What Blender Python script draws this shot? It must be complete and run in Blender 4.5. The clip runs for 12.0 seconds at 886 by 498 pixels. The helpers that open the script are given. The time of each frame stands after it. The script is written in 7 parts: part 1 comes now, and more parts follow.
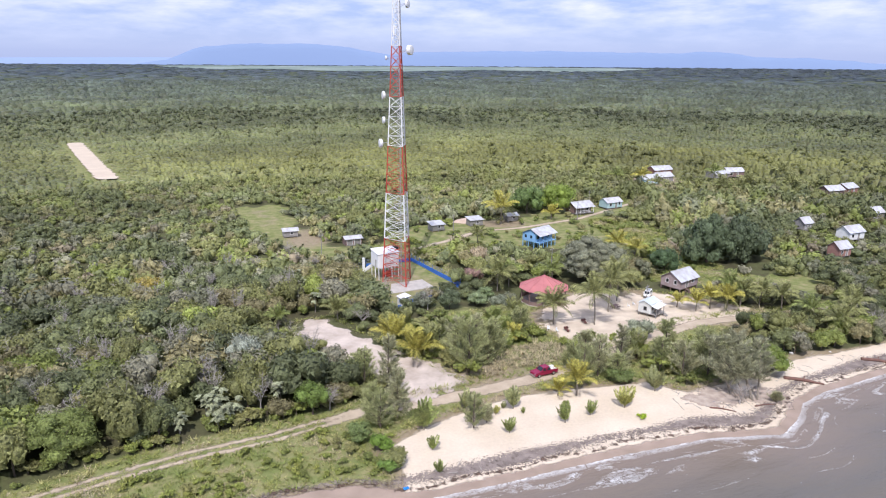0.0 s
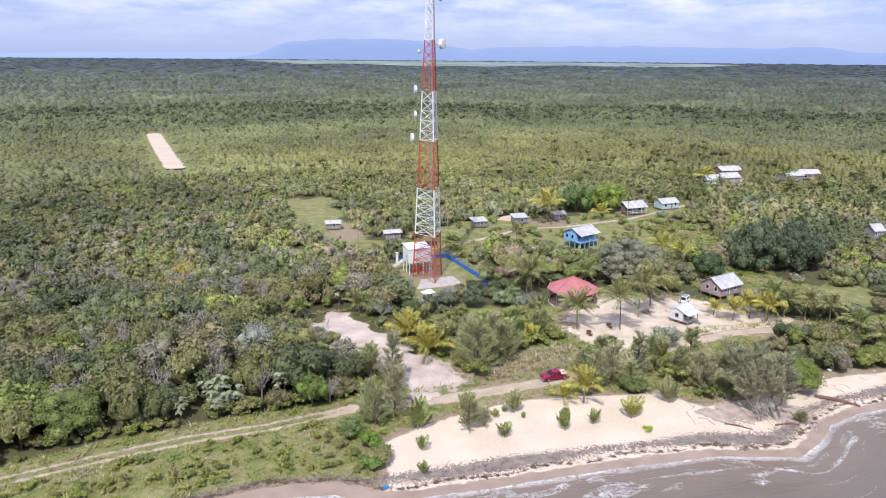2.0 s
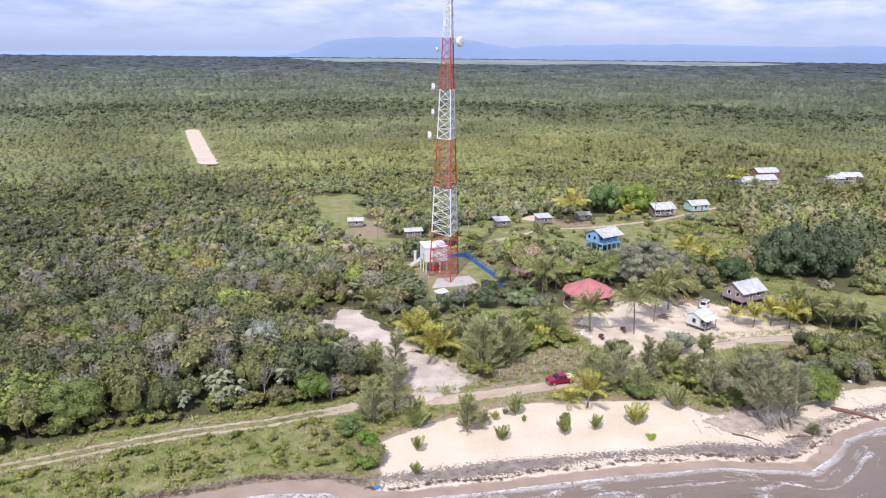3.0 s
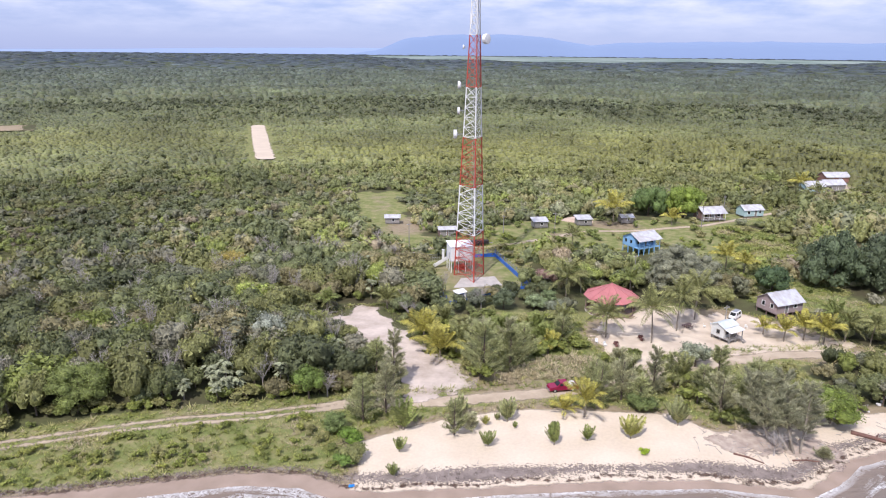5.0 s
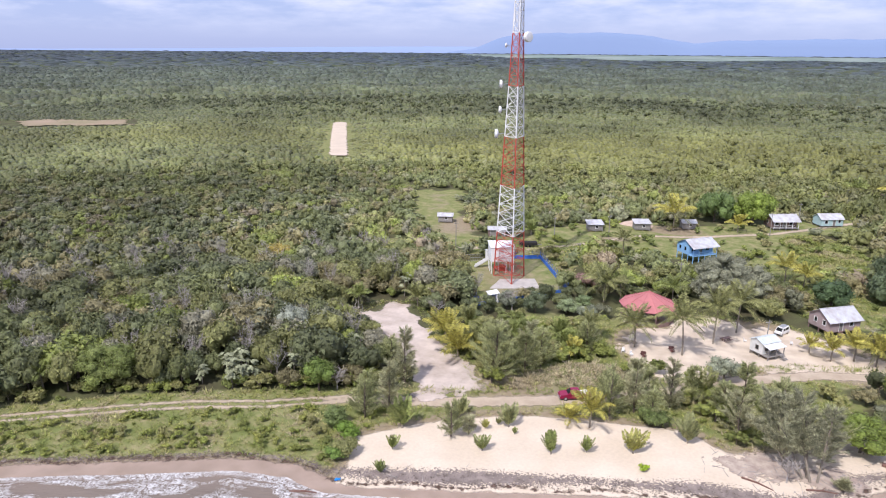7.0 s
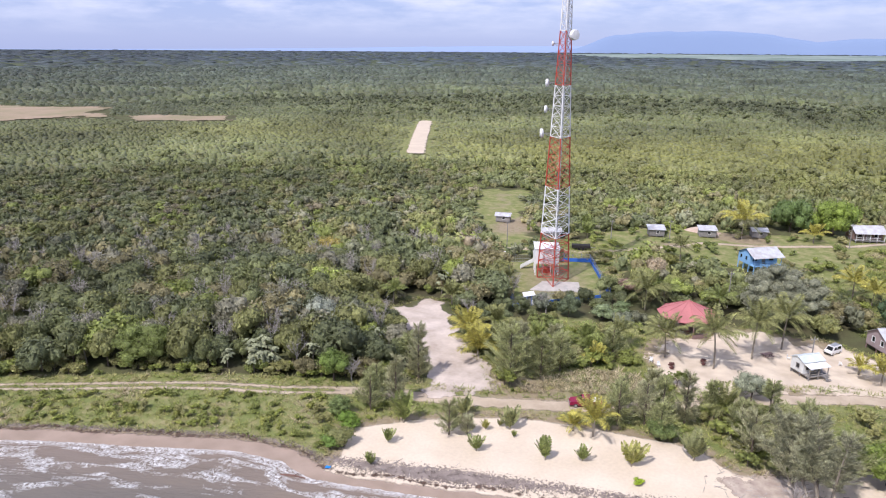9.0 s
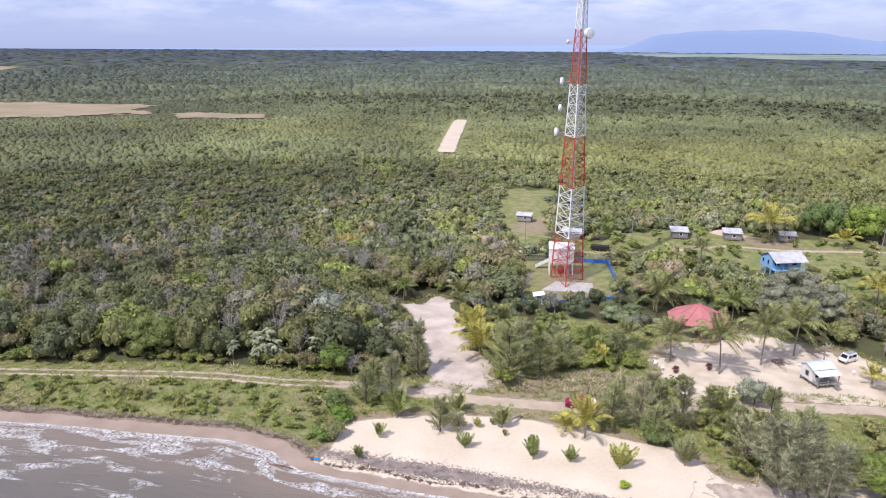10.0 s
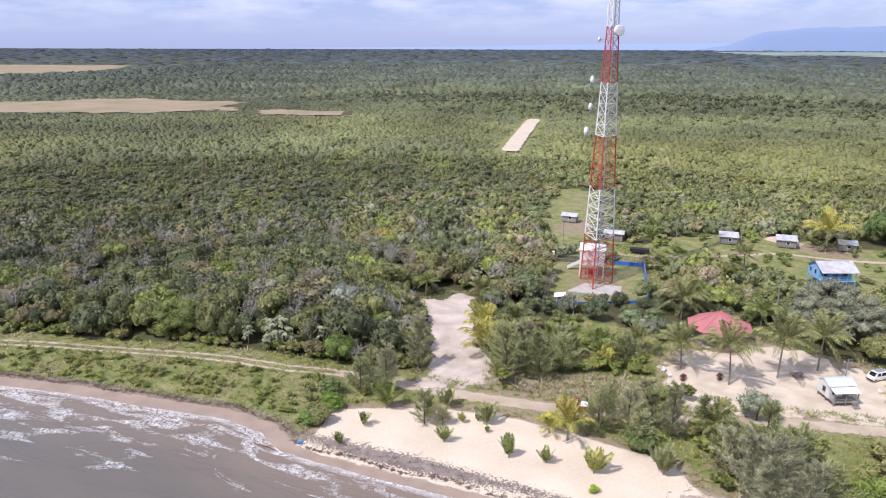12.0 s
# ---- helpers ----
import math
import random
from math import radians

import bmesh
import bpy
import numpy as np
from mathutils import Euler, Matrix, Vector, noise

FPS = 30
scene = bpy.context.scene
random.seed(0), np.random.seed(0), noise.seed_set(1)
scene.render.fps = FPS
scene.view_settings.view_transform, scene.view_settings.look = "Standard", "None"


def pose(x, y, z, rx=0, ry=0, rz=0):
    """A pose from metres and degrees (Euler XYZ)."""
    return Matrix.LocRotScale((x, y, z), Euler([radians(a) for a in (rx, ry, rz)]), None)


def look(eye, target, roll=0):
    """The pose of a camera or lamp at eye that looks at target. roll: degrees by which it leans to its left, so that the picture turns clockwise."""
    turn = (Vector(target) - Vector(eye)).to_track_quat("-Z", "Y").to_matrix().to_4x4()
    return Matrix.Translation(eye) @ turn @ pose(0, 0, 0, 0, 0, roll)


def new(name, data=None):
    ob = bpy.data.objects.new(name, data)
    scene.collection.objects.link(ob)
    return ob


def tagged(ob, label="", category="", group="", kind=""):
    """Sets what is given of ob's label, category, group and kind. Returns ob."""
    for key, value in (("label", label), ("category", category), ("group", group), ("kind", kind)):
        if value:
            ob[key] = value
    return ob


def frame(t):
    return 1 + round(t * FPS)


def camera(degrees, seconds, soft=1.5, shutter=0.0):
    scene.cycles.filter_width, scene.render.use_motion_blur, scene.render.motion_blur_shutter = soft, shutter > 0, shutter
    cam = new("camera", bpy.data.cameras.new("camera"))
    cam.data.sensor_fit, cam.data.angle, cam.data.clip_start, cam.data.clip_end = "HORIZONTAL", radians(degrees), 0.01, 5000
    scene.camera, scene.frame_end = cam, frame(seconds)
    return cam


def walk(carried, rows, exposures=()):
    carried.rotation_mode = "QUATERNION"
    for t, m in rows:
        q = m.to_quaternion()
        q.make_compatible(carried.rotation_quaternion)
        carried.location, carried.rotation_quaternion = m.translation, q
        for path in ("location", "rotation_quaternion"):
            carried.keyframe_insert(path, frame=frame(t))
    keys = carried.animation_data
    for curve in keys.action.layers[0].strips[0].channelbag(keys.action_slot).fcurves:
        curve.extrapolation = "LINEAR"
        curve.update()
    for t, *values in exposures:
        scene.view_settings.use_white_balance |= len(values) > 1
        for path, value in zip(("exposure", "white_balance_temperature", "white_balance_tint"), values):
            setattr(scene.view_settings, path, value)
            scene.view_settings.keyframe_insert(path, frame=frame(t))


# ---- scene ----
cam = camera(65.3, 12.0, soft=1.1)
PATH = [
    (0, (0.251, 1.38, 56.062), (0.241, 3.311, 55.542), 0.4),
    (0.5, (3.31, 1.98, 56.049), (3.226, 3.908, 55.525), 0.4),
    (1, (6.23, 2.737, 55.942), (6.097, 4.662, 55.415), 0.5),
    (1.5, (9.214, 3.447, 55.877), (9.033, 5.367, 55.347), 0.5),
    (2, (12.116, 4.22, 55.859), (11.885, 6.133, 55.325), 0.5),
    (2.5, (14.987, 5.164, 55.791), (14.699, 7.069, 55.254), 0.5),
    (3, (17.776, 6.097, 55.838), (17.433, 7.993, 55.298), 0.6),
    (5, (29.301, 10.372, 55.914), (28.756, 12.217, 55.366), 0.6),
    (5.5, (32.333, 11.629, 56.001), (31.735, 13.456, 55.45), 0.6),
    (6, (35.362, 12.908, 56.064), (34.712, 14.717, 55.511), 0.5),
    (6.5, (38.399, 14.217, 56.07), (37.682, 16.0, 55.517), 0.5),
    (7, (41.424, 15.648, 55.987), (40.633, 17.4, 55.433), 0.5),
    (9, (53.687, 22.103, 55.84), (52.649, 23.72, 55.283), 0.4),
    (9.5, (56.791, 23.857, 55.772), (55.703, 25.44, 55.215), 0.4),
    (10, (59.862, 25.795, 55.677), (58.725, 27.342, 55.118), 0.4),
    (10.5, (62.991, 27.794, 55.628), (61.802, 29.303, 55.069), 0.3),
    (11, (65.96, 29.896, 55.539), (64.723, 31.366, 54.98), 0.3),
    (11.5, (68.901, 32.058, 55.516), (67.618, 33.486, 54.955), 0.3),
    (12, (71.976, 34.319, 55.583), (70.647, 35.703, 55.02), 0.2),
]
walk(cam, [(t, look(eye, target, roll)) for t, eye, target, roll in PATH], exposures=[(0.0, 0.27, 6100, 15), (3.0, 0.27, 6170, 16), (5.0, 0.26, 6220, 17), (12.0, 0.25, 6200, 17)])

# ---- light ----
SUN_EL, SUN_AZ = radians(54), radians(187)  # azimuth clockwise from +y
world = bpy.data.worlds.new("sky")
scene.world = world
world.use_nodes = True
wt = world.node_tree
wt.nodes.clear()


def wn(kind, **kw):
    n = wt.nodes.new(kind)
    for k, v in kw.items():
        n.inputs[k].default_value = v
    return n


w_out = wn("ShaderNodeOutputWorld")
w_bg = wn("ShaderNodeBackground")
w_bg.inputs["Strength"].default_value = 0.1
w_sky = wn("ShaderNodeTexSky")
w_sky.sky_type = "NISHITA"
w_sky.sun_disc = False
w_sky.sun_elevation = SUN_EL
w_sky.sun_rotation = SUN_AZ
w_sky.air_density, w_sky.dust_density, w_sky.ozone_density = 1.0, 0.6, 3.0
w_co = wn("ShaderNodeTexCoord")
w_map = wn("ShaderNodeMapping")
w_map.inputs["Scale"].default_value = (7.0, 7.0, 30.0)
w_noise = wn("ShaderNodeTexNoise", Scale=1.3, Detail=7.0, Roughness=0.58)
w_ramp = wn("ShaderNodeMapRange")
w_ramp.inputs["From Min"].default_value, w_ramp.inputs["From Max"].default_value = 0.40, 0.68
w_sep = wn("ShaderNodeSeparateXYZ")
w_hz = wn("ShaderNodeMapRange")  # clouds thin out into the haze at the horizon
w_hz.inputs["From Min"].default_value, w_hz.inputs["From Max"].default_value = 0.012, 0.07
w_mul = wn("ShaderNodeMath")
w_mul.operation = "MULTIPLY"
w_haze = wn("ShaderNodeMix")
w_haze.data_type = "RGBA"
w_haze.inputs["Factor"].default_value = 0.72
w_haze.inputs["B"].default_value = (3.9, 4.75, 7.9, 1)
w_mix = wn("ShaderNodeMix")
w_mix.data_type = "RGBA"
w_mix.inputs["B"].default_value = (7.6, 7.9, 9.1, 1)
L = wt.links.new
L(w_co.outputs["Generated"], w_map.inputs["Vector"])
L(w_map.outputs["Vector"], w_noise.inputs["Vector"])
L(w_noise.outputs["Fac"], w_ramp.inputs["Value"])
L(w_co.outputs["Generated"], w_sep.inputs["Vector"])
L(w_sep.outputs["Z"], w_hz.inputs["Value"])
L(w_ramp.outputs["Result"], w_mul.inputs[0])
L(w_hz.outputs["Result"], w_mul.inputs[1])
L(w_mul.outputs["Value"], w_mix.inputs["Factor"])
L(w_sky.outputs["Color"], w_haze.inputs["A"])
L(w_haze.outputs["Result"], w_mix.inputs["A"])
L(w_mix.outputs["Result"], w_bg.inputs["Color"])
L(w_bg.outputs["Background"], w_out.inputs["Surface"])

sun_data = bpy.data.lights.new("sun", "SUN")
sun_data.energy, sun_data.angle, sun_data.color = 3.6, radians(0.6), (1.0, 0.96, 0.91)
sun = new("sun", sun_data)
sun_dir = Vector((math.sin(SUN_AZ) * math.cos(SUN_EL), math.cos(SUN_AZ) * math.cos(SUN_EL), math.sin(SUN_EL)))
sun.matrix_world = look(sun_dir * 300, (0, 0, 0))


# ---- materials ----
def material(name, colour, rough=0.8, metal=0.0, vary=0.25, scale=0.6, fine=9.0, bump=0.2, colour2=None, spec=0.3, piece=0.0):
    """A surface with two scales of noise: wide stains between two colours and a fine grain."""
    m = bpy.data.materials.new(name)
    m.use_nodes = True
    t = m.node_tree
    b = t.nodes["Principled BSDF"]
    b.inputs["Roughness"].default_value, b.inputs["Metallic"].default_value = rough, metal
    b.inputs["Specular IOR Level"].default_value = spec
    co = t.nodes.new("ShaderNodeTexCoord")
    n1 = t.nodes.new("ShaderNodeTexNoise")
    n1.inputs["Scale"].default_value, n1.inputs["Detail"].default_value = scale, 5
    n2 = t.nodes.new("ShaderNodeTexNoise")
    n2.inputs["Scale"].default_value, n2.inputs["Detail"].default_value = fine, 4
    t.links.new(co.outputs["Object"], n1.inputs["Vector"])
    t.links.new(co.outputs["Object"], n2.inputs["Vector"])
    mr = t.nodes.new("ShaderNodeMapRange")
    mr.inputs["From Min"].default_value, mr.inputs["From Max"].default_value = 0.35, 0.65
    t.links.new(n1.outputs["Fac"], mr.inputs["Value"])
    mx = t.nodes.new("ShaderNodeMix")
    mx.data_type = "RGBA"
    c2 = colour2 or tuple(c * (1 - vary) for c in colour)
    mx.inputs["A"].default_value, mx.inputs["B"].default_value = (*colour, 1), (*c2, 1)
    t.links.new(mr.outputs["Result"], mx.inputs["Factor"])
    hs = t.nodes.new("ShaderNodeHueSaturation")
    val = t.nodes.new("ShaderNodeMapRange")
    val.inputs["To Min"].default_value, val.inputs["To Max"].default_value = 1 - vary, 1 + vary
    t.links.new(n2.outputs["Fac"], val.inputs["Value"])
    out = val.outputs["Result"]
    if piece:
        oi = t.nodes.new("ShaderNodeObjectInfo")
        pm = t.nodes.new("ShaderNodeMapRange")
        pm.inputs["To Min"].default_value, pm.inputs["To Max"].default_value = 1 - piece, 1 + piece
        t.links.new(oi.outputs["Random"], pm.inputs["Value"])
        mu = t.nodes.new("ShaderNodeMath")
        mu.operation = "MULTIPLY"
        t.links.new(pm.outputs["Result"], mu.inputs[0])
        t.links.new(out, mu.inputs[1])
        out = mu.outputs["Value"]
    t.links.new(out, hs.inputs["Value"])
    t.links.new(mx.outputs["Result"], hs.inputs["Color"])
    t.links.new(hs.outputs["Color"], b.inputs["Base Color"])
    if bump:
        bp = t.nodes.new("ShaderNodeBump")
        bp.inputs["Strength"].default_value, bp.inputs["Distance"].default_value = bump, 0.1
        t.links.new(n2.outputs["Fac"], bp.inputs["Height"])
        t.links.new(bp.outputs["Normal"], b.inputs["Normal"])
    return m


def leaf_material(name, lump, relief, clear, leaf=(0.62, 1.42), blot=(0.4, 1.55)):
    """Foliage: the species' colour from the attribute "tint", varied leaf by leaf and plant by plant."""
    m = bpy.data.materials.new(name)
    m.use_nodes = True
    t = m.node_tree
    b = t.nodes["Principled BSDF"]
    b.inputs["Roughness"].default_value = 0.55
    b.inputs["Specular IOR Level"].default_value = 0.35
    at = t.nodes.new("ShaderNodeAttribute")
    at.attribute_name = "tint"
    ge = t.nodes.new("ShaderNodeNewGeometry")
    oi = t.nodes.new("ShaderNodeObjectInfo")
    a1 = t.nodes.new("ShaderNodeMapRange")
    a1.inputs["To Min"].default_value, a1.inputs["To Max"].default_value = leaf
    a2 = t.nodes.new("ShaderNodeMapRange")
    a2.inputs["To Min"].default_value, a2.inputs["To Max"].default_value = 0.82, 1.18
    t.links.new(ge.outputs["Random Per Island"], a1.inputs["Value"])
    t.links.new(oi.outputs["Random"], a2.inputs["Value"])
    mu = t.nodes.new("ShaderNodeMath")
    mu.operation = "MULTIPLY"
    t.links.new(a1.outputs["Result"], mu.inputs[0])
    t.links.new(a2.outputs["Result"], mu.inputs[1])
    val = mu.outputs["Value"]
    if lump:
        nz = t.nodes.new("ShaderNodeTexNoise")
        nz.inputs["Scale"].default_value, nz.inputs["Detail"].default_value = lump, 4
        nz.inputs["Roughness"].default_value = 0.7
        t.links.new(ge.outputs["Position"], nz.inputs["Vector"])
        a3 = t.nodes.new("ShaderNodeMapRange")
        a3.inputs["From Min"].default_value, a3.inputs["From Max"].default_value = 0.3, 0.7
        a3.inputs["To Min"].default_value, a3.inputs["To Max"].default_value = blot
        t.links.new(nz.outputs["Fac"], a3.inputs["Value"])
        m2 = t.nodes.new("ShaderNodeMath")
        m2.operation = "MULTIPLY"
        t.links.new(val, m2.inputs[0])
        t.links.new(a3.outputs["Result"], m2.inputs[1])
        val = m2.outputs["Value"]
        bp = t.nodes.new("ShaderNodeBump")
        bp.inputs["Strength"].default_value, bp.inputs["Distance"].default_value = 0.9, relief
        t.links.new(nz.outputs["Fac"], bp.inputs["Height"])
        t.links.new(bp.outputs["Normal"], b.inputs["Normal"])
    hs = t.nodes.new("ShaderNodeHueSaturation")
    t.links.new(val, hs.inputs["Value"])
    t.links.new(at.outputs["Color"], hs.inputs["Color"])
    t.links.new(hs.outputs["Color"], b.inputs["Base Color"])
    tr = t.nodes.new("ShaderNodeBsdfTranslucent")
    t.links.new(hs.outputs["Color"], tr.inputs["Color"])
    ms = t.nodes.new("ShaderNodeMixShader")
    ms.inputs["Fac"].default_value = clear
    t.links.new(b.outputs["BSDF"], ms.inputs[1])
    t.links.new(tr.outputs["BSDF"], ms.inputs[2])
    t.links.new(ms.outputs["Shader"], t.nodes["Material Output"].inputs["Surface"])
    return m


def patch_material(name, colour, colour2, scale=0.25, fine=3.0, ragged=1.2, bump=0.25, holes=0.0, hole_scale=0.5, rough=0.95):
    """Loose ground in a sheet whose border frays: the attribute "edge" is the distance from its border in metres."""
    m = material(name, colour, rough, vary=0.12, scale=scale, fine=fine, bump=bump, colour2=colour2, spec=0.1)
    t = m.node_tree
    at = t.nodes.new("ShaderNodeAttribute")
    at.attribute_name = "edge"
    co = t.nodes.new("ShaderNodeTexCoord")
    nz = t.nodes.new("ShaderNodeTexNoise")
    nz.inputs["Scale"].default_value, nz.inputs["Detail"].default_value = hole_scale, 6
    nz.inputs["Roughness"].default_value = 0.65
    t.links.new(co.outputs["Object"], nz.inputs["Vector"])
    s = t.nodes.new("ShaderNodeMath")  # edge + ragged * (noise - 0.5) * 4 - holes
    s.operation = "MULTIPLY_ADD"
    t.links.new(nz.outputs["Fac"], s.inputs[0])
    s.inputs[1].default_value, s.inputs[2].default_value = ragged * 4, -ragged * 2 - holes
    a = t.nodes.new("ShaderNodeMath")
    a.operation = "ADD"
    t.links.new(at.outputs["Fac"], a.inputs[0])
    t.links.new(s.outputs["Value"], a.inputs[1])
    r = t.nodes.new("ShaderNodeMapRange")
    r.inputs["From Min"].default_value, r.inputs["From Max"].default_value = 0.0, 0.6
    t.links.new(a.outputs["Value"], r.inputs["Value"])
    tp = t.nodes.new("ShaderNodeBsdfTransparent")
    ms = t.nodes.new("ShaderNodeMixShader")
    t.links.new(r.outputs["Result"], ms.inputs["Fac"])
    t.links.new(tp.outputs["BSDF"], ms.inputs[1])
    t.links.new(t.nodes["Principled BSDF"].outputs["BSDF"], ms.inputs[2])
    t.links.new(ms.outputs["Shader"], t.nodes["Material Output"].inputs["Surface"])
    return m


LEAF = leaf_material("leaves", 3.2, 0.25, 0.15, (0.68, 1.34), (0.45, 1.5))
LEAF_MID = leaf_material("scrub_leaves", 2.0, 0.3, 0.12, (0.8, 1.2), (0.6, 1.35))
LEAF_FAR = leaf_material("far_leaves", 0.9, 0.5, 0.0, (0.88, 1.12), (0.66, 1.3))
BARK = material("bark", (0.17, 0.13, 0.10), 0.9, vary=0.35, scale=2, fine=14, bump=0.5)
PALM_BARK = material("palm_bark", (0.27, 0.23, 0.18), 0.9, vary=0.3, scale=1.5, fine=10, bump=0.5)
TWIG = material("grey_twigs", (0.42, 0.38, 0.34), 0.9, vary=0.25, scale=2, fine=12, bump=0.2)
SAND = patch_material("dry_sand", (0.67, 0.565, 0.435), (0.59, 0.49, 0.365), 0.12, 2.2, 0.5, 0.3)
YARD_SAND = patch_material("trodden_sand", (0.66, 0.56, 0.43), (0.50, 0.41, 0.31), 0.25, 2.0, 2.4, 0.35, 2.0, 0.35)
PALE_EARTH = patch_material("pale_earth", (0.60, 0.51, 0.43), (0.42, 0.345, 0.28), 0.22, 1.6, 1.9, 0.4, 1.2, 0.3)
WET_SAND = patch_material("wet_sand", (0.37, 0.28, 0.215), (0.29, 0.22, 0.165), 0.25, 2.0, 0.5, 0.1, rough=0.45)
WRACK = patch_material("dry_seaweed", (0.185, 0.15, 0.13), (0.29, 0.24, 0.205), 0.6, 4.0, 1.7, 0.5, 0.35, 3.2)
LITTER = patch_material("twig_litter", (0.35, 0.275, 0.225), (0.50, 0.415, 0.33), 0.7, 4.0, 2.0, 0.6, 0.6, 1.0)
TIDE = patch_material("wet_seaweed", (0.085, 0.055, 0.04), (0.15, 0.10, 0.075), 1.3, 5.0, 0.8, 0.8, 0.15, 1.1, 0.7)
TRACK = patch_material("dirt_track", (0.50, 0.41, 0.30), (0.40, 0.32, 0.23), 0.3, 2.5, 0.55, 0.3, 0.1, 0.6)
DRY_FIELD = patch_material("dry_field", (0.35, 0.265, 0.185), (0.26, 0.225, 0.13), 0.03, 0.3, 26, 0.3, 6, 0.02)
FARMLAND = patch_material("farmland", (0.27, 0.315, 0.275), (0.15, 0.20, 0.165), 0.004, 0.02, 30, 0.1, 4, 0.006)
PALE_ROAD = patch_material("pale_dirt_road", (0.60, 0.50, 0.38), (0.55, 0.455, 0.345), 0.1, 1.0, 1.2, 0.3, 0.2, 0.3)
WHITE_PAINT = material("white_paint", (0.80, 0.79, 0.77), 0.6, vary=0.08, scale=0.8, fine=6, bump=0.05)
ZINC = material("zinc_roof", (0.62, 0.63, 0.64), 0.55, 0.25, vary=0.14, scale=0.7, fine=5, bump=0.1, colour2=(0.48, 0.45, 0.43))
GREY_WOOD = material("weathered_wood", (0.30, 0.28, 0.26), 0.9, vary=0.25, scale=1.2, fine=9, bump=0.3, piece=0.15)
BROWN_WOOD = material("brown_wood", (0.26, 0.175, 0.155), 0.85, vary=0.25, scale=1.0, fine=9, bump=0.3, piece=0.15)
BLUE_PAINT = material("light_blue_paint", (0.26, 0.48, 0.73), 0.6, vary=0.1, scale=0.9, fine=7, bump=0.1)
FENCE_BLUE = material("fence_blue", (0.05, 0.16, 0.56), 0.5, vary=0.12, scale=1, fine=8, bump=0.05)
TOWER_RED = material("tower_red", (0.52, 0.09, 0.06), 0.5, 0.1, vary=0.1, scale=0.6, fine=8, bump=0.05)
ROOF_RED = material("red_canopy", (0.50, 0.185, 0.18), 0.65, vary=0.14, scale=0.35, fine=5, bump=0.1, colour2=(0.41, 0.15, 0.145))
CONCRETE = material("concrete", (0.50, 0.46, 0.41), 0.9, vary=0.2, scale=0.6, fine=5, bump=0.2)
DARK = material("dark_interior", (0.03, 0.027, 0.025), 0.8, vary=0.2, bump=0)
GALV = material("galvanised", (0.45, 0.46, 0.47), 0.45, 0.6, vary=0.1, bump=0)
CAR_RED = material("car_red", (0.30, 0.014, 0.06), 0.25, 0.2, vary=0.05, scale=1, fine=3, bump=0, spec=0.6)
GLASS = material("dark_glass", (0.02, 0.022, 0.025), 0.06, vary=0.05, bump=0, spec=0.6)
TYRE = material("tyre", (0.02, 0.02, 0.02), 0.9, vary=0.1, bump=0.1)
CHROME = material("light_metal", (0.6, 0.6, 0.6), 0.3, 0.8, vary=0.05, bump=0)
TARP = material("blue_tarpaulin", (0.02, 0.22, 0.62), 0.5, vary=0.15, scale=2, fine=8, bump=0.3)
DRIFT = material("driftwood", (0.20, 0.11, 0.085), 0.9, vary=0.3, scale=1.5, fine=8, bump=0.5)
ROCK = material("bright_stone", (0.62, 0.60, 0.56), 0.9, vary=0.2, scale=1.5, fine=8, bump=0.5)


# ---- mesh helpers ----
class Geo:
    """Collects the faces of one mesh."""

    def __init__(self):
        self.v, self.f = [], []

    def face(self, *pts):
        i = len(self.v)
        self.v += [tuple(p) for p in pts]
        self.f.append(tuple(range(i, i + len(pts))))

    def box(self, x0, y0, z0, x1, y1, z1):
        i = len(self.v)
        self.v += [(x, y, z) for z in (z0, z1) for x, y in ((x0, y0), (x1, y0), (x1, y1), (x0, y1))]
        self.f += [tuple(i + k for k in q) for q in ((3, 2, 1, 0), (4, 5, 6, 7), (0, 1, 5, 4), (1, 2, 6, 5), (2, 3, 7, 6), (3, 0, 4, 7))]
        return self

    def bar(self, a, b, r0, r1=None, n=5):
        """A round or square bar from a to b."""
        a, b = Vector(a), Vector(b)
        r1 = r0 if r1 is None else r1
        q = (b - a).to_track_quat("Z", "Y")
        i = len(self.v)
        for p, r in ((a, r0), (b, r1)):
            for k in range(n):
                w = 2 * math.pi * (k + 0.5) / n
                self.v.append(tuple(p + q @ Vector((r * math.cos(w), r * math.sin(w), 0))))
        for k in range(n):
            j = (k + 1) % n
            self.f.append((i + k, i + j, i + n + j, i + n + k))
        self.f.append(tuple(i + n + k for k in range(n)))
        self.f.append(tuple(i + n - 1 - k for k in range(n)))
        return self

    def slab(self, pts, thick):
        """A flat polygon with thickness, downwards."""
        n, i = len(pts), len(self.v)
        self.v += [tuple(p) for p in pts] + [(p[0], p[1], p[2] - thick) for p in pts]
        self.f.append(tuple(i + k for k in range(n)))
        self.f.append(tuple(i + n + n - 1 - k for k in range(n)))
        for k in range(n):
            j = (k + 1) % n
            self.f.append((i + j, i + k, i + n + k, i + n + j))
        return self

    def mesh(self, name, mat, smooth=False, tint=None):
        me = bpy.data.meshes.new(name)
        me.from_pydata(self.v, [], self.f)
        me.materials.append(mat)
        if smooth:
            me.shade_smooth()
        if tint is not None:
            put_tint(me, np.tile(np.array((*tint, 1.0)), (len(self.v), 1)))
        return me


def put_tint(me, cols):
    at = me.attributes.new("tint", "FLOAT_COLOR", "POINT")
    at.data.foreach_set("color", np.asarray(cols, dtype=np.float32).ravel())


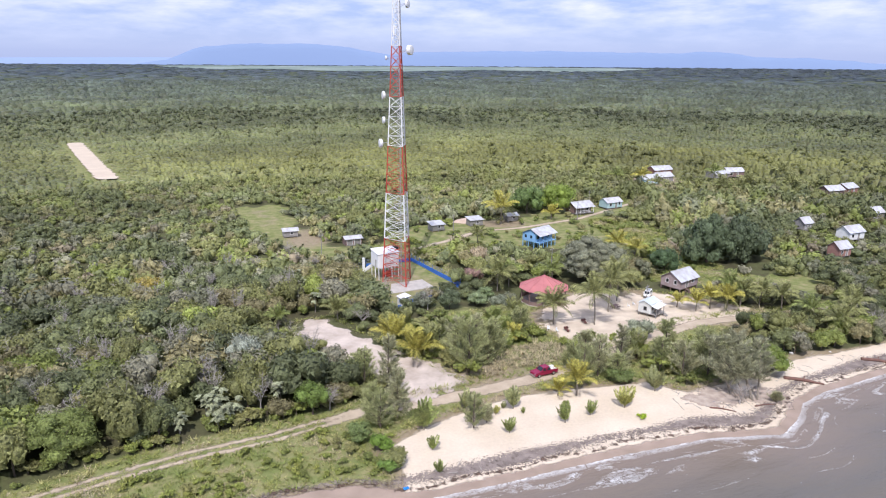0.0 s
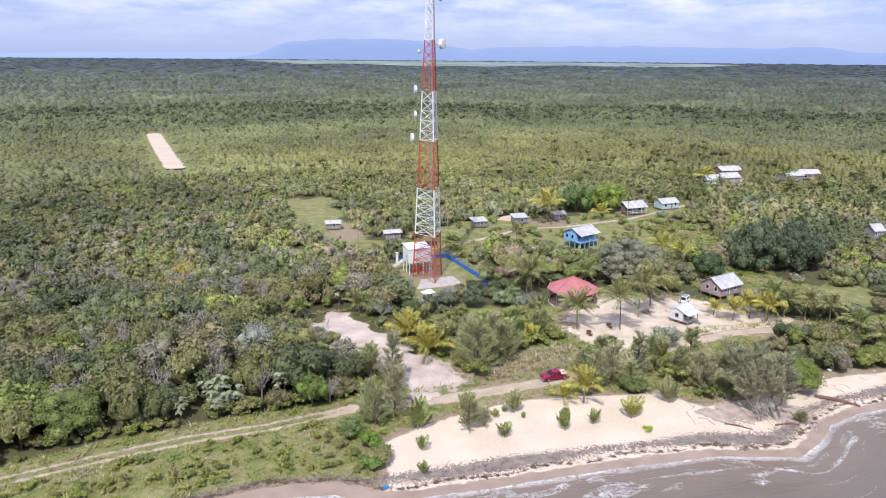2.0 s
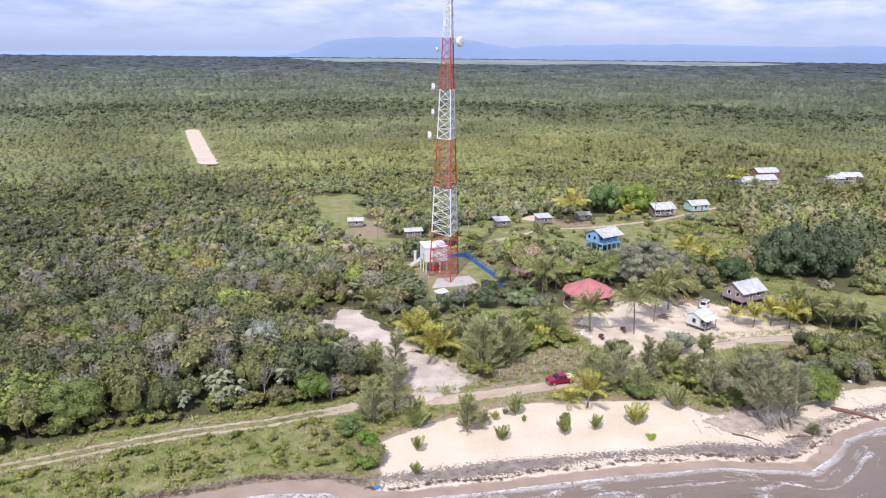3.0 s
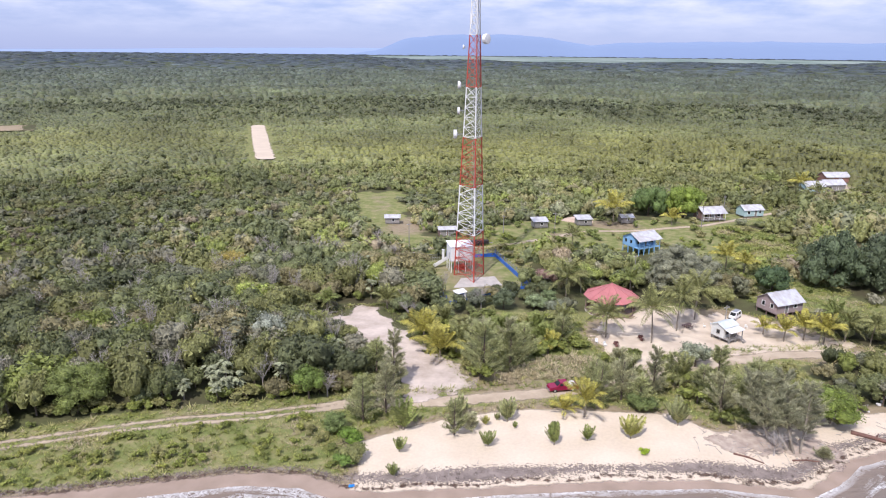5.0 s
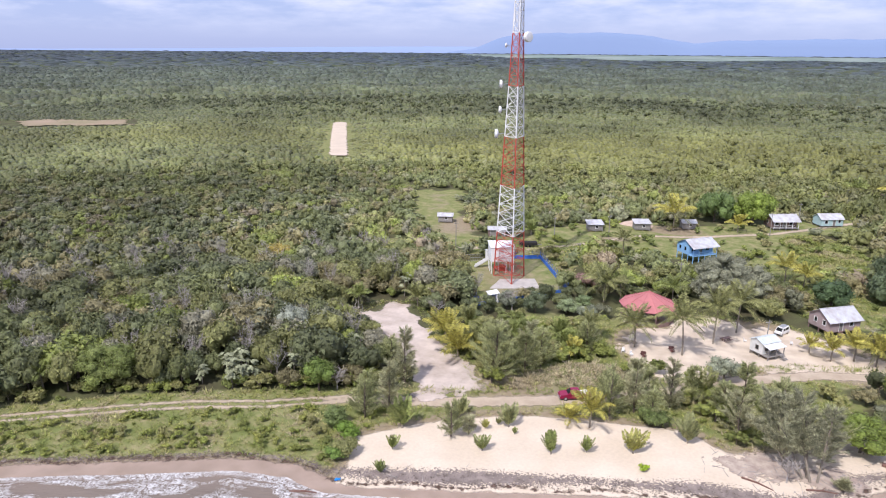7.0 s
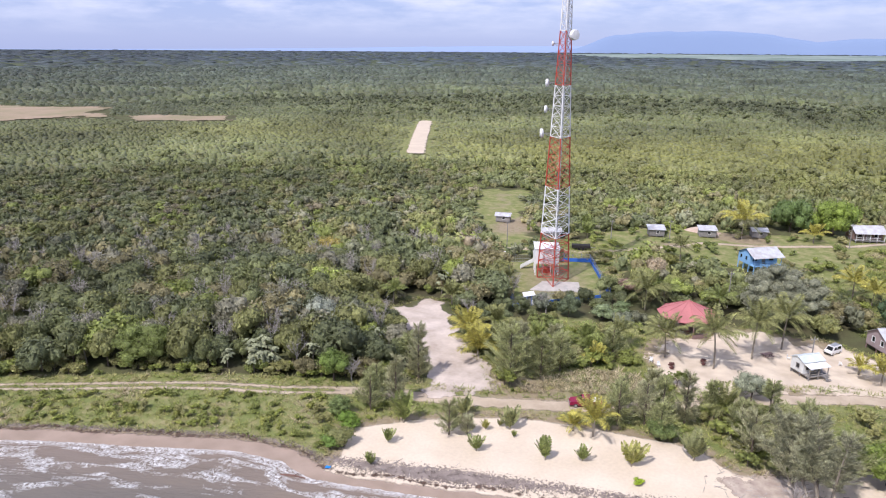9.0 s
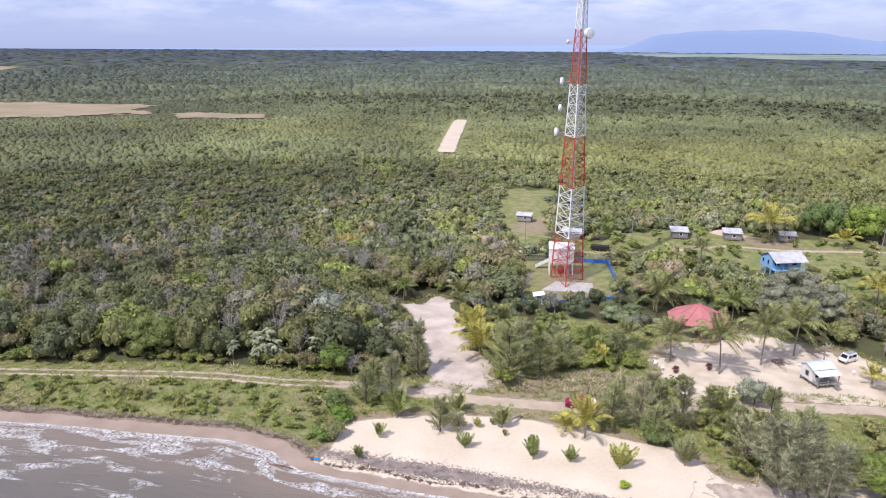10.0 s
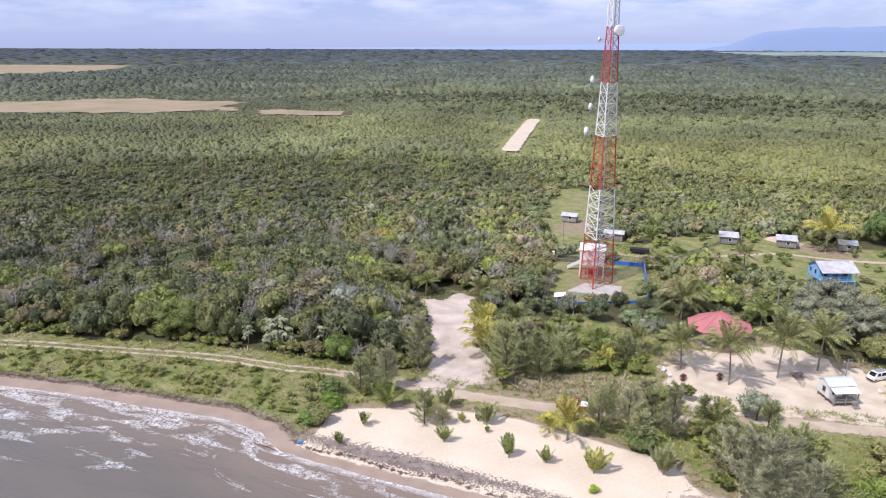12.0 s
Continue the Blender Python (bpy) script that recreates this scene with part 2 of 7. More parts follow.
def part(name, geo, mat, parent=None, label="", smooth=False):
    """One mesh object, under a thing or a part."""
    ob = new(name, geo.mesh(name, mat, smooth) if isinstance(geo, Geo) else geo)
    if parent is not None:
        ob.parent = parent
    if label:
        ob["label"] = label
    return ob


def thing(name, m, label, category, group=""):
    """An Empty at the base of a thing, which parents its parts."""
    ob = new(name)
    ob.empty_display_size = 0.3
    ob.matrix_basis = m
    return tagged(ob, label, category, group)


def array_mesh(name, v, f, mat, tint=None, smooth=False, mats=None):
    """A mesh from arrays; f holds faces of one and the same size."""
    me = bpy.data.meshes.new(name)
    n, k = f.shape
    me.vertices.add(len(v))
    me.vertices.foreach_set("co", np.asarray(v, dtype=np.float32).ravel())
    me.loops.add(n * k)
    me.loops.foreach_set("vertex_index", f.astype(np.int32).ravel())
    me.polygons.add(n)
    me.polygons.foreach_set("loop_start", np.arange(0, n * k, k, dtype=np.int32))
    me.materials.append(mat)
    if smooth:
        me.polygons.foreach_set("use_smooth", np.ones(n, dtype=bool))
    me.update(calc_edges=True)
    if tint is not None:
        put_tint(me, tint)
    return me


# ---- plan ----
WATER_Z = -0.5
SHORE = np.array([(-4600, -1900), (-900, -330), (-300, -50), (-130, 22), (-90, 40), (-62, 56), (-46, 66), (-32, 73.5), (-20, 80.0), (-12, 82.2), (-6, 81.3), (0, 83.0), (8, 86.0), (17, 89.7), (27, 93.8),
                  (41, 98.6), (54, 100.2), (58, 104.5), (62, 110.5), (68, 115), (84, 123.0), (120, 138), (200, 165), (500, 260), (4800, 1500)], dtype=float)
BEACH = [(-4.5, 85.6), (3, 88.6), (9.7, 92.0), (24, 99.5), (37, 103.2), (45, 104.6), (52, 106), (60, 112), (66, 118.5), (74, 124), (88, 129), (104, 137), (100, 139), (84, 132), (74, 130), (67, 127), (62, 128),
         (52, 118), (43, 113.5), (37, 117), (28, 115.2), (18, 113), (11, 110.5), (4, 106), (-2.6, 101), (-9.5, 93.5)]
STRIP = [(-130, 26), (-90, 43), (-64, 58.5), (-48, 68.5), (-33, 76.5), (-21, 83), (-11, 84.8), (-5, 84.5), (-9.5, 93.5), (-3, 101), (4, 106), (-3, 112), (-17, 108), (-27, 102), (-37, 97), (-48, 90), (-58, 83), (-68, 77), (-80, 68), (-130, 42)]
TRACK_LINE = [(-150, 14), (-120, 31), (-95, 49), (-76, 64), (-65, 72.6), (-54, 80.3), (-46.5, 85.2), (-36.4, 91.8), (-25.5, 96.8), (-14, 105.2), (-0.5, 109.3), (9, 114.0), (18, 119.0), (33.5, 129.8), (45, 139.5), (56, 147), (75, 153), (100, 160)]
CLEARING = [(-35, 138.5), (-33, 147), (-25, 149), (-15.5, 138), (-10, 131), (1.0, 121), (6.5, 114.5), (2, 110.5), (-7.5, 108), (-11, 115.5), (-20, 124.5)]
YARD = [(19, 146), (19, 154), (25, 158), (28, 169), (39, 170), (50, 171), (62, 166), (74, 158), (75, 150), (64, 145), (56, 146), (46, 139.5), (35, 130.5), (26, 135.5)]
COMPOUND = [(-31, 184), (-10, 195.8), (4, 172.5), (-12.2, 154.2)]
MEADOW = [(-86, 272), (-66, 276), (-54, 244), (-38, 216), (-27, 203), (-40, 197), (-59, 217), (-72, 240)]
BACK_FIELD = [(-36, 197), (-28, 209), (-20, 222), (-12, 242), (8, 252), (30, 258), (52, 276), (75, 292), (80, 284), (58, 256), (70, 240), (62, 222), (56, 208), (64, 196), (84, 212), (80, 190), (60, 178), (52, 186), (44, 212), (20, 212), (6, 208), (-2, 196), (8, 180), (4, 172), (-10, 196)]
BACK_ROAD = [(-60, 190), (-34, 196), (-16, 203.5), (1.3, 221), (11.6, 233), (33.3, 243.5), (50, 255), (63, 270), (80, 287), (98, 315), (112, 340), (118, 372)]
FAR_ROAD = [(-166, 336), (-180, 357), (-240, 452), (-256, 478)]
FIELD_A = [(-760, 190), (-700, 355), (-575, 412), (-480, 352), (-540, 258), (-620, 190)]
FIELD_B = [(-500, 362), (-416, 428), (-380, 392), (-450, 346)]
FIELD_C = [(-2000, 430), (-1900, 560), (-1690, 780), (-1340, 530), (-1300, 360)]
FIELD_D = [(-1620, 3900), (-1250, 4230), (-600, 4330), (200, 4370), (900, 4250), (1150, 3950), (780, 3350), (500, 3150), (180, 3420), (-150, 3060), (-520, 3000), (-760, 3280), (-1010, 3120), (-1290, 3420)]


def seg_dist(px, py, line, closed=False):
    """Distance from points to a polyline, with the side and the way along it."""
    p = np.asarray(line, float)
    if closed:
        p = np.vstack([p, p[:1]])
    best = np.full(px.shape, 1e18)
    side = np.zeros(px.shape)
    along = np.zeros(px.shape)
    run = 0.0
    for (ax, ay), (bx, by) in zip(p[:-1], p[1:]):
        dx, dy = bx - ax, by - ay
        ln = math.hypot(dx, dy)
        u = np.clip(((px - ax) * dx + (py - ay) * dy) / ln**2, 0, 1)
        d = (px - ax - u * dx) ** 2 + (py - ay - u * dy) ** 2
        w = d < best
        best = np.where(w, d, best)
        side = np.where(w, dx * (py - ay) - dy * (px - ax), side)
        along = np.where(w, run + u * ln, along)
        run += ln
    return np.sqrt(best), np.sign(side), along


def inside(px, py, poly):
    """Signed distance to a polygon's border: positive inside."""
    d, _, _ = seg_dist(px, py, poly, True)
    c = np.zeros(px.shape, bool)
    n = len(poly)
    for i in range(n):
        (ax, ay), (bx, by) = poly[i], poly[(i + 1) % n]
        if ay != by:
            c ^= ((ay > py) != (by > py)) & (px < (bx - ax) * (py - ay) / (by - ay) + ax)
    return np.where(c, d, -d)


def shore_dist(px, py):
    """Distance from the waterline, positive inland, and the way along it."""
    d, s, a = seg_dist(px, py, SHORE)
    return d * s, a


def height(px, py):
    px, py = np.asarray(px, float), np.asarray(py, float)
    d, _ = shore_dist(px, py)
    k = np.clip(d / 9, 0, 1)
    z = np.where(d < 0, np.maximum(WATER_Z + 0.07 * d, -3.0), WATER_Z - WATER_Z * (k * k * (3 - 2 * k)))
    r = np.hypot(px, py)
    far = np.clip((r - 1100) / 3800, 0, 1.2)
    rise = np.where(d > 60, 36 * far, 0) * np.clip((d - 60) / 400, 0, 1)
    soft = np.clip((d - 6) / 10, 0, 1) * 0.12 * (np.sin(px * 0.21 + 1.3 * np.sin(py * 0.13)) + np.sin(py * 0.17 + px * 0.05))
    return z + rise + soft


def dryness(x, y):
    """Where the scrub opens into low yellowish growth, inland: 0 to 1."""
    r = np.hypot(x - 35, y - 15)
    return np.clip(1.25 - np.abs(r - 430) / 150, 0, 1) * np.clip((np.sin(x * 0.012 + 1.0) + np.sin(y * 0.02) + 1.3) / 2, 0.2, 1)


def gz(x, y):
    return float(height(np.array([x]), np.array([y]))[0])


def spread(lo, hi, step, end, grow=1.13):
    """Even steps from lo to hi, widening outwards to -end and end."""
    mid = list(np.arange(lo, hi + step / 2, step))
    a, s = [], step
    x = lo
    while x > -end:
        s *= grow
        x -= s
        a.append(max(x, -end))
    b, s = [], step
    x = mid[-1]
    while x < end:
        s *= grow
        x += s
        b.append(min(x, end))
    return np.array(a[::-1] + mid + b)


def grid(xs, ys):
    X, Y = np.meshgrid(xs, ys)
    n, m = len(xs), len(ys)
    i = np.arange((m - 1) * (n - 1))
    i = i // (n - 1) * n + i % (n - 1)
    return X.ravel(), Y.ravel(), np.stack([i, i + 1, i + n + 1, i + n], 1)


def float_attr(me, name, values):
    at = me.attributes.new(name, "FLOAT", "POINT")
    at.data.foreach_set("value", np.asarray(values, np.float32))


# ---- ground, water and loose sheets on the ground ----
def ground_material():
    m = material("undergrowth", (0.108, 0.116, 0.05), 0.95, vary=0.3, scale=0.15, fine=2.2, bump=0.6, colour2=(0.08, 0.072, 0.04), spec=0.1)
    t = m.node_tree
    b = t.nodes["Principled BSDF"]
    base = b.inputs["Base Color"].links[0].from_socket
    co = t.nodes.new("ShaderNodeTexCoord")

    def noise_node(scale, detail=5):
        n = t.nodes.new("ShaderNodeTexNoise")
        n.inputs["Scale"].default_value, n.inputs["Detail"].default_value, n.inputs["Roughness"].default_value = scale, detail, 0.65
        t.links.new(co.outputs["Object"], n.inputs["Vector"])
        return n.outputs["Fac"]

    def ramp(sock, *stops):
        r = t.nodes.new("ShaderNodeValToRGB")
        e = r.color_ramp.elements
        while len(e) < len(stops):
            e.new(0.5)
        for el, (p, c) in zip(e, stops):
            el.position, el.color = p, (*c, 1)
        t.links.new(sock, r.inputs["Fac"])
        return r.outputs["Color"]

    def blend(attr, ragged, scale, low, high):
        at = t.nodes.new("ShaderNodeAttribute")
        at.attribute_name = attr
        s = t.nodes.new("ShaderNodeMath")
        s.operation = "MULTIPLY_ADD"
        t.links.new(noise_node(scale), s.inputs[0])
        s.inputs[1].default_value = ragged
        t.links.new(at.outputs["Fac"], s.inputs[2])
        r = t.nodes.new("ShaderNodeMapRange")
        r.inputs["From Min"].default_value, r.inputs["From Max"].default_value = ragged * 0.5 - 0.4, ragged * 0.5 + 0.6
        t.links.new(s.outputs["Value"], r.inputs["Value"])
        x = t.nodes.new("ShaderNodeMix")
        x.data_type = "RGBA"
        t.links.new(r.outputs["Result"], x.inputs["Factor"])
        t.links.new(low, x.inputs["A"])
        t.links.new(high, x.inputs["B"])
        return x.outputs["Result"]

    grass = ramp(noise_node(0.35, 7), (0.28, (0.12, 0.155, 0.045)), (0.45, (0.185, 0.205, 0.07)), (0.58, (0.26, 0.245, 0.11)), (0.72, (0.35, 0.295, 0.17)))
    earth = ramp(noise_node(0.5, 7), (0.3, (0.23, 0.18, 0.11)), (0.55, (0.31, 0.25, 0.165)), (0.7, (0.21, 0.20, 0.09)))
    canopy = ramp(noise_node(0.05, 9), (0.34, (0.045, 0.06, 0.035)), (0.5, (0.08, 0.095, 0.05)), (0.66, (0.12, 0.13, 0.07)))
    c = blend("grassy", 3.0, 0.4, base, grass)
    c = blend("earthy", 2.0, 0.5, c, earth)
    c = blend("far", 0.2, 0.02, c, canopy)
    t.links.new(c, b.inputs["Base Color"])
    return m


gx, gy, gf = grid(spread(-112, 140, 1.6, 4950, 1.11), spread(40, 262, 1.6, 4950, 1.11))
keep_r = np.hypot(gx, gy)
squeeze = np.minimum(1, 4900 / np.maximum(keep_r, 1))
gx, gy = gx * squeeze, gy * squeeze
me = array_mesh("ground", np.stack([gx, gy, height(gx, gy)], 1), gf, ground_material(), smooth=True)
ux = gx + 2.2 * np.sin(gy * 0.35 + gx * 0.11) + 1.2 * np.sin(gy * 0.9)
uy = gy + 2.2 * np.sin(gx * 0.31 + gy * 0.07) + 1.2 * np.sin(gx * 0.8)
OPEN_FRONT = [(-9, 106), (0, 122), (-9, 131), (-12, 140), (-2, 152), (14, 160), (24, 158), (30, 128), (48, 141), (60, 145), (62, 130), (60, 118), (44, 108), (16, 108)]
LAWN_IN = [(55, 177), (56, 200), (65, 197), (70, 186), (84, 187), (100, 184), (98, 166), (74, 165), (66, 177)]
GRASS_IN = [(52, 252), (61, 259), (72, 247), (76, 222), (72, 208), (62, 202), (55, 221)]
grass_in = np.maximum.reduce([inside(gx, gy, STRIP), inside(ux, uy, MEADOW), inside(ux, uy, BACK_FIELD), inside(ux, uy, OPEN_FRONT) * 0.5 - 0.2, inside(ux, uy, LAWN_IN), inside(ux, uy, GRASS_IN), inside(gx, gy, COMPOUND), 6 - seg_dist(gx, gy, BACK_ROAD)[0], 14 - seg_dist(gx, gy, FAR_ROAD)[0], 4.5 - seg_dist(gx, gy, TRACK_LINE)[0]])
float_attr(me, "grassy", np.clip(np.maximum(grass_in, 3 * dryness(gx, gy) - 2.3), -3, 3))
float_attr(me, "earthy", np.clip(np.maximum.reduce([inside(gx, gy, COMPOUND) * 0.12 - 0.7, 2.6 - 2.6 * np.hypot((gx - 19) / 11, (gy - 246) / 6), 2.0 - 2.6 * np.hypot((gx - 5) / 6, (gy - 226) / 3), 2.4 - 2.4 * np.hypot((gx - 104) / 16, (gy - 344) / 18), 2.0 - 2.4 * np.hypot((gx + 45) / 9, (gy - 222) / 16), inside(gx, gy, YARD), inside(gx, gy, BEACH) + 2, inside(ux, uy, MEADOW) * 0.25 - 2.1, 1.5 - np.hypot((gx - 8) / 7, (gy - 118.5) / 4), 4 - np.abs(shore_dist(gx, gy)[0])]), -3, 3))
float_attr(me, "far", np.clip((np.hypot(gx, gy) - 1350) / 150, -1, 1))
tagged(new("ground", me), "flat coastal ground with grass, scrub litter and bare earth", "ground", kind="structure")


def sheet(name, sd, box, step, mat, lift, label, category, margin=1.5):
    """A thin sheet of loose ground where sd(x, y), the distance inside its border, allows."""
    x0, y0, x1, y1 = box
    X, Y, F = grid(np.arange(x0, x1 + step, step), np.arange(y0, y1 + step, step))
    e = sd(X, Y)
    F = F[(e[F] > -margin).any(1)]
    used, inv = np.unique(F, return_inverse=True)
    X, Y, e = X[used], Y[used], e[used]
    me = array_mesh(name, np.stack([X, Y, height(X, Y) + lift], 1), inv.reshape(F.shape), mat, smooth=True)
    float_attr(me, "edge", e)
    return tagged(new(name, me), label, category, kind="structure")


def poly_sheet(name, poly, step, mat, lift, label, category, margin=1.5):
    p = np.array(poly)
    (x0, y0), (x1, y1) = p.min(0) - margin - step, p.max(0) + margin + step
    
    def sd(x, y):
        if step < 2:  # the border wanders
            x, y = x + 1.5 * np.sin(y * 0.45 + 0.3 * x) + 0.7 * np.sin(y * 1.1), y + 1.5 * np.sin(x * 0.4 + 0.2 * y) + 0.7 * np.sin(x * 1.3)
        return inside(x, y, poly)

    return sheet(name, sd, (x0 - 3, y0 - 3, x1 + 3, y1 + 3), step, mat, lift, label, category, margin)


sheet("beach", lambda x, y: np.maximum(inside(x, y, BEACH), np.minimum(4.2 - np.abs(shore_dist(x, y)[0] - 5.6), x + 5.5)), (-14, 78, 130, 150), 0.7, SAND, 0.03, "pale dry sand beach along the shore", "beach")
poly_sheet("twig_litter", [(39, 111.5), (46, 107.6), (54, 107.4), (60, 111.5), (62, 116), (57, 118), (50, 115), (44, 115)], 0.6, LITTER, 0.07, "brown litter of twigs and needles under the shore trees", "litter", 3)
poly_sheet("yard", YARD, 0.8, YARD_SAND, 0.03, "trodden pale sand yard between palms and cabins", "yard", 3)
poly_sheet("clearing", CLEARING, 0.8, PALE_EARTH, 0.05, "bare pale earth clearing opening onto the track", "clearing", 3)
sheet("wet_sand", lambda x, y: 2.5 - np.abs(shore_dist(x, y)[0] - 0.5), (-120, 20, 130, 150), 0.8, WET_SAND, 0.015, "wet brown sand at the waterline", "beach")
sheet("seaweed_wrack", lambda x, y: np.where(x > -7, 1.6 + 0.5 * np.sin(x * 0.17), 0.8) - np.abs(shore_dist(x, y)[0] - np.where(x > -7, 4.4, 3.7)), (-120, 20, 130, 150), 0.6, WRACK, 0.06, "band of dry brown seaweed washed up on the sand", "seaweed", 3)
sheet("tide_line", lambda x, y: 0.55 - np.abs(shore_dist(x, y)[0] - np.where(x > -7, 2.5, 3.2) - 0.35 * np.sin(x * 0.5) - 0.2 * np.sin(y * 1.3)), (-120, 20, 130, 150), 0.4, TIDE, 0.075, "thin dark line of wet seaweed along the tide mark", "seaweed", 1.5)


def rut(x, y):
    d, s, a = seg_dist(x, y, TRACK_LINE)
    one = 0.8 - np.abs(d - 0.95)
    k = np.clip((x + 22) / 14, 0, 1)  # the two ruts merge into one broad track past the sand
    return one * (1 - k) + (2.0 - d) * k


sheet("track", rut, (-150, 12, 102, 164), 0.4, TRACK, 0.04, "sandy dirt track with two wheel ruts through grass", "track", 1)
sheet("back_road", lambda x, y: 1.5 - seg_dist(x, y, BACK_ROAD)[0], (-64, 186, 122, 376), 0.8, TRACK, 0.04, "narrow dirt road between the sheds", "road", 1)
sheet("far_road", lambda x, y: 5.6 - seg_dist(x, y, FAR_ROAD)[0], (-275, 300, -145, 490), 1.5, PALE_ROAD, 0.75, "wide pale dirt road cut through the scrub", "road", 2)
for nm, poly in (("dry_field", FIELD_A), ("dry_field", FIELD_B), ("dry_field", FIELD_C)):
    poly_sheet(nm, poly, 12, DRY_FIELD, 0.6, "dry tan marsh field among the scrub", "field", 20)
poly_sheet("farmland", FIELD_D, 60, FARMLAND, 1.5, "pale strip of distant farmland", "field", 40)


BAY = float(shore_dist(np.array([-6.0]), np.array([81.3]))[1][0])


def water_material():
    m = bpy.data.materials.new("murky_water")
    m.use_nodes = True
    t = m.node_tree
    b = t.nodes["Principled BSDF"]
    at = t.nodes.new("ShaderNodeAttribute")
    at.attribute_name = "shore"
    co = t.nodes.new("ShaderNodeTexCoord")

    def nd(kind, **kw):
        n = t.nodes.new(kind)
        for k, v in kw.items():
            n.inputs[k].default_value = v
        return n

    def math_(op, a, c, d=None):
        n = t.nodes.new("ShaderNodeMath")
        n.operation = op
        for i, s in enumerate((a, c, d)):
            if s is None:
                continue
            if isinstance(s, (int, float)):
                n.inputs[i].default_value = s
            else:
                t.links.new(s, n.inputs[i])
        return n.outputs["Value"]

    def rng(s, lo, hi, a=0.0, z=1.0):
        n = nd("ShaderNodeMapRange")
        for k, v in (("From Min", lo), ("From Max", hi), ("To Min", a), ("To Max", z)):
            n.inputs[k].default_value = v
        t.links.new(s, n.inputs["Value"])
        return n.outputs["Result"]

    sep = nd("ShaderNodeSeparateXYZ")
    t.links.new(at.outputs["Vector"], sep.inputs["Vector"])
    along, off = sep.outputs["X"], sep.outputs["Y"]
    mp = nd("ShaderNodeMapping")
    mp.vector_type = "TEXTURE"
    mp.inputs["Scale"].default_value = (9, 2.4, 1)  # crests run along the shore
    t.links.new(at.outputs["Vector"], mp.inputs["Vector"])
    streak = nd("ShaderNodeTexNoise", Scale=1.0, Detail=5.0, Roughness=0.6, Distortion=0.6)
    t.links.new(mp.outputs["Vector"], streak.inputs["Vector"])
    lace = nd("ShaderNodeTexNoise", Scale=1.5, Detail=6.0, Roughness=0.72, Distortion=1.4)
    t.links.new(co.outputs["Object"], lace.inputs["Vector"])
    near = rng(off, 1.0, 20.0, 0.115, -0.10)  # more foam by the shore
    f = math_("ADD", streak.outputs["Fac"], near)
    f = math_("ADD", f, rng(along, BAY - 25, BAY + 15, 0.02, -0.055))  # calmer past the bay
    f = rng(f, 0.56, 0.66)
    l = rng(lace.outputs["Fac"], 0.42, 0.62)
    foam = math_("MULTIPLY", f, l)
    edge = math_("MULTIPLY", rng(math_("ADD", off, math_("MULTIPLY", streak.outputs["Fac"], 3.0)), 2.7, 1.2), rng(lace.outputs["Fac"], 0.36, 0.55))
    foam = math_("MAXIMUM", foam, edge)
    depth = rng(off, 0.0, 14.0)
    mx = nd("ShaderNodeMix")
    mx.data_type = "RGBA"
    mx.inputs["A"].default_value, mx.inputs["B"].default_value = (0.225, 0.17, 0.125, 1), (0.14, 0.122, 0.096, 1)
    t.links.new(depth, mx.inputs["Factor"])
    fm = nd("ShaderNodeMix")
    fm.data_type = "RGBA"
    fm.inputs["B"].default_value = (0.8, 0.79, 0.76, 1)
    t.links.new(foam, fm.inputs["Factor"])
    t.links.new(mx.outputs["Result"], fm.inputs["A"])
    t.links.new(fm.outputs["Result"], b.inputs["Base Color"])
    t.links.new(rng(foam, 0, 1, 0.22, 0.9), b.inputs["Roughness"])
    b.inputs["Specular IOR Level"].default_value = 0.4
    rip = nd("ShaderNodeTexNoise", Scale=0.9, Detail=6.0, Roughness=0.6)
    mp2 = nd("ShaderNodeMapping")
    mp2.vector_type = "TEXTURE"
    mp2.inputs["Rotation"].default_value = (0, 0, radians(25))
    mp2.inputs["Scale"].default_value = (2.2, 0.77, 1)
    t.links.new(co.outputs["Object"], mp2.inputs["Vector"])
    t.links.new(mp2.outputs["Vector"], rip.inputs["Vector"])
    h = math_("MULTIPLY_ADD", foam, 0.5, rip.outputs["Fac"])
    bp = nd("ShaderNodeBump", Strength=0.55, Distance=0.35)
    t.links.new(h, bp.inputs["Height"])
    t.links.new(bp.outputs["Normal"], b.inputs["Normal"])
    return m


wx, wy, wf = grid(spread(-112, 120, 1.0, 4900, 1.2), spread(20, 130, 1.0, 4900, 1.2))
wd, wa = shore_dist(wx, wy)
wf = wf[(wd[wf] < 3).any(1)]
used, inv = np.unique(wf, return_inverse=True)
wx, wy, wd, wa = wx[used], wy[used], wd[used], wa[used]
swell = np.clip(-wd / 6, 0, 1) * np.clip(1 - np.abs(wd) / 400, 0, 1)
wq, wp = 0.91 * wx + 0.41 * wy, 0.91 * wy - 0.41 * wx
wz = WATER_Z + swell * (0.10 * np.sin(wp * 0.85 + 1.1 * np.sin(wq * 0.06) + 0.4 * np.sin(wq * 0.23)) + 0.05 * np.sin(wq * 0.5 + wp * 0.7) + 0.05 * np.sin(wq * 0.31 - wp * 1.3))
me = array_mesh("water", np.stack([wx, wy, wz], 1), inv.reshape(wf.shape), water_material(), smooth=True)
at = me.attributes.new("shore", "FLOAT_VECTOR", "POINT")
at.data.foreach_set("vector", np.stack([wa, -wd, 0 * wd], 1).astype(np.float32).ravel())
tagged(new("water", me), "murky grey-brown sea with white foam along the shore", "water", kind="structure")


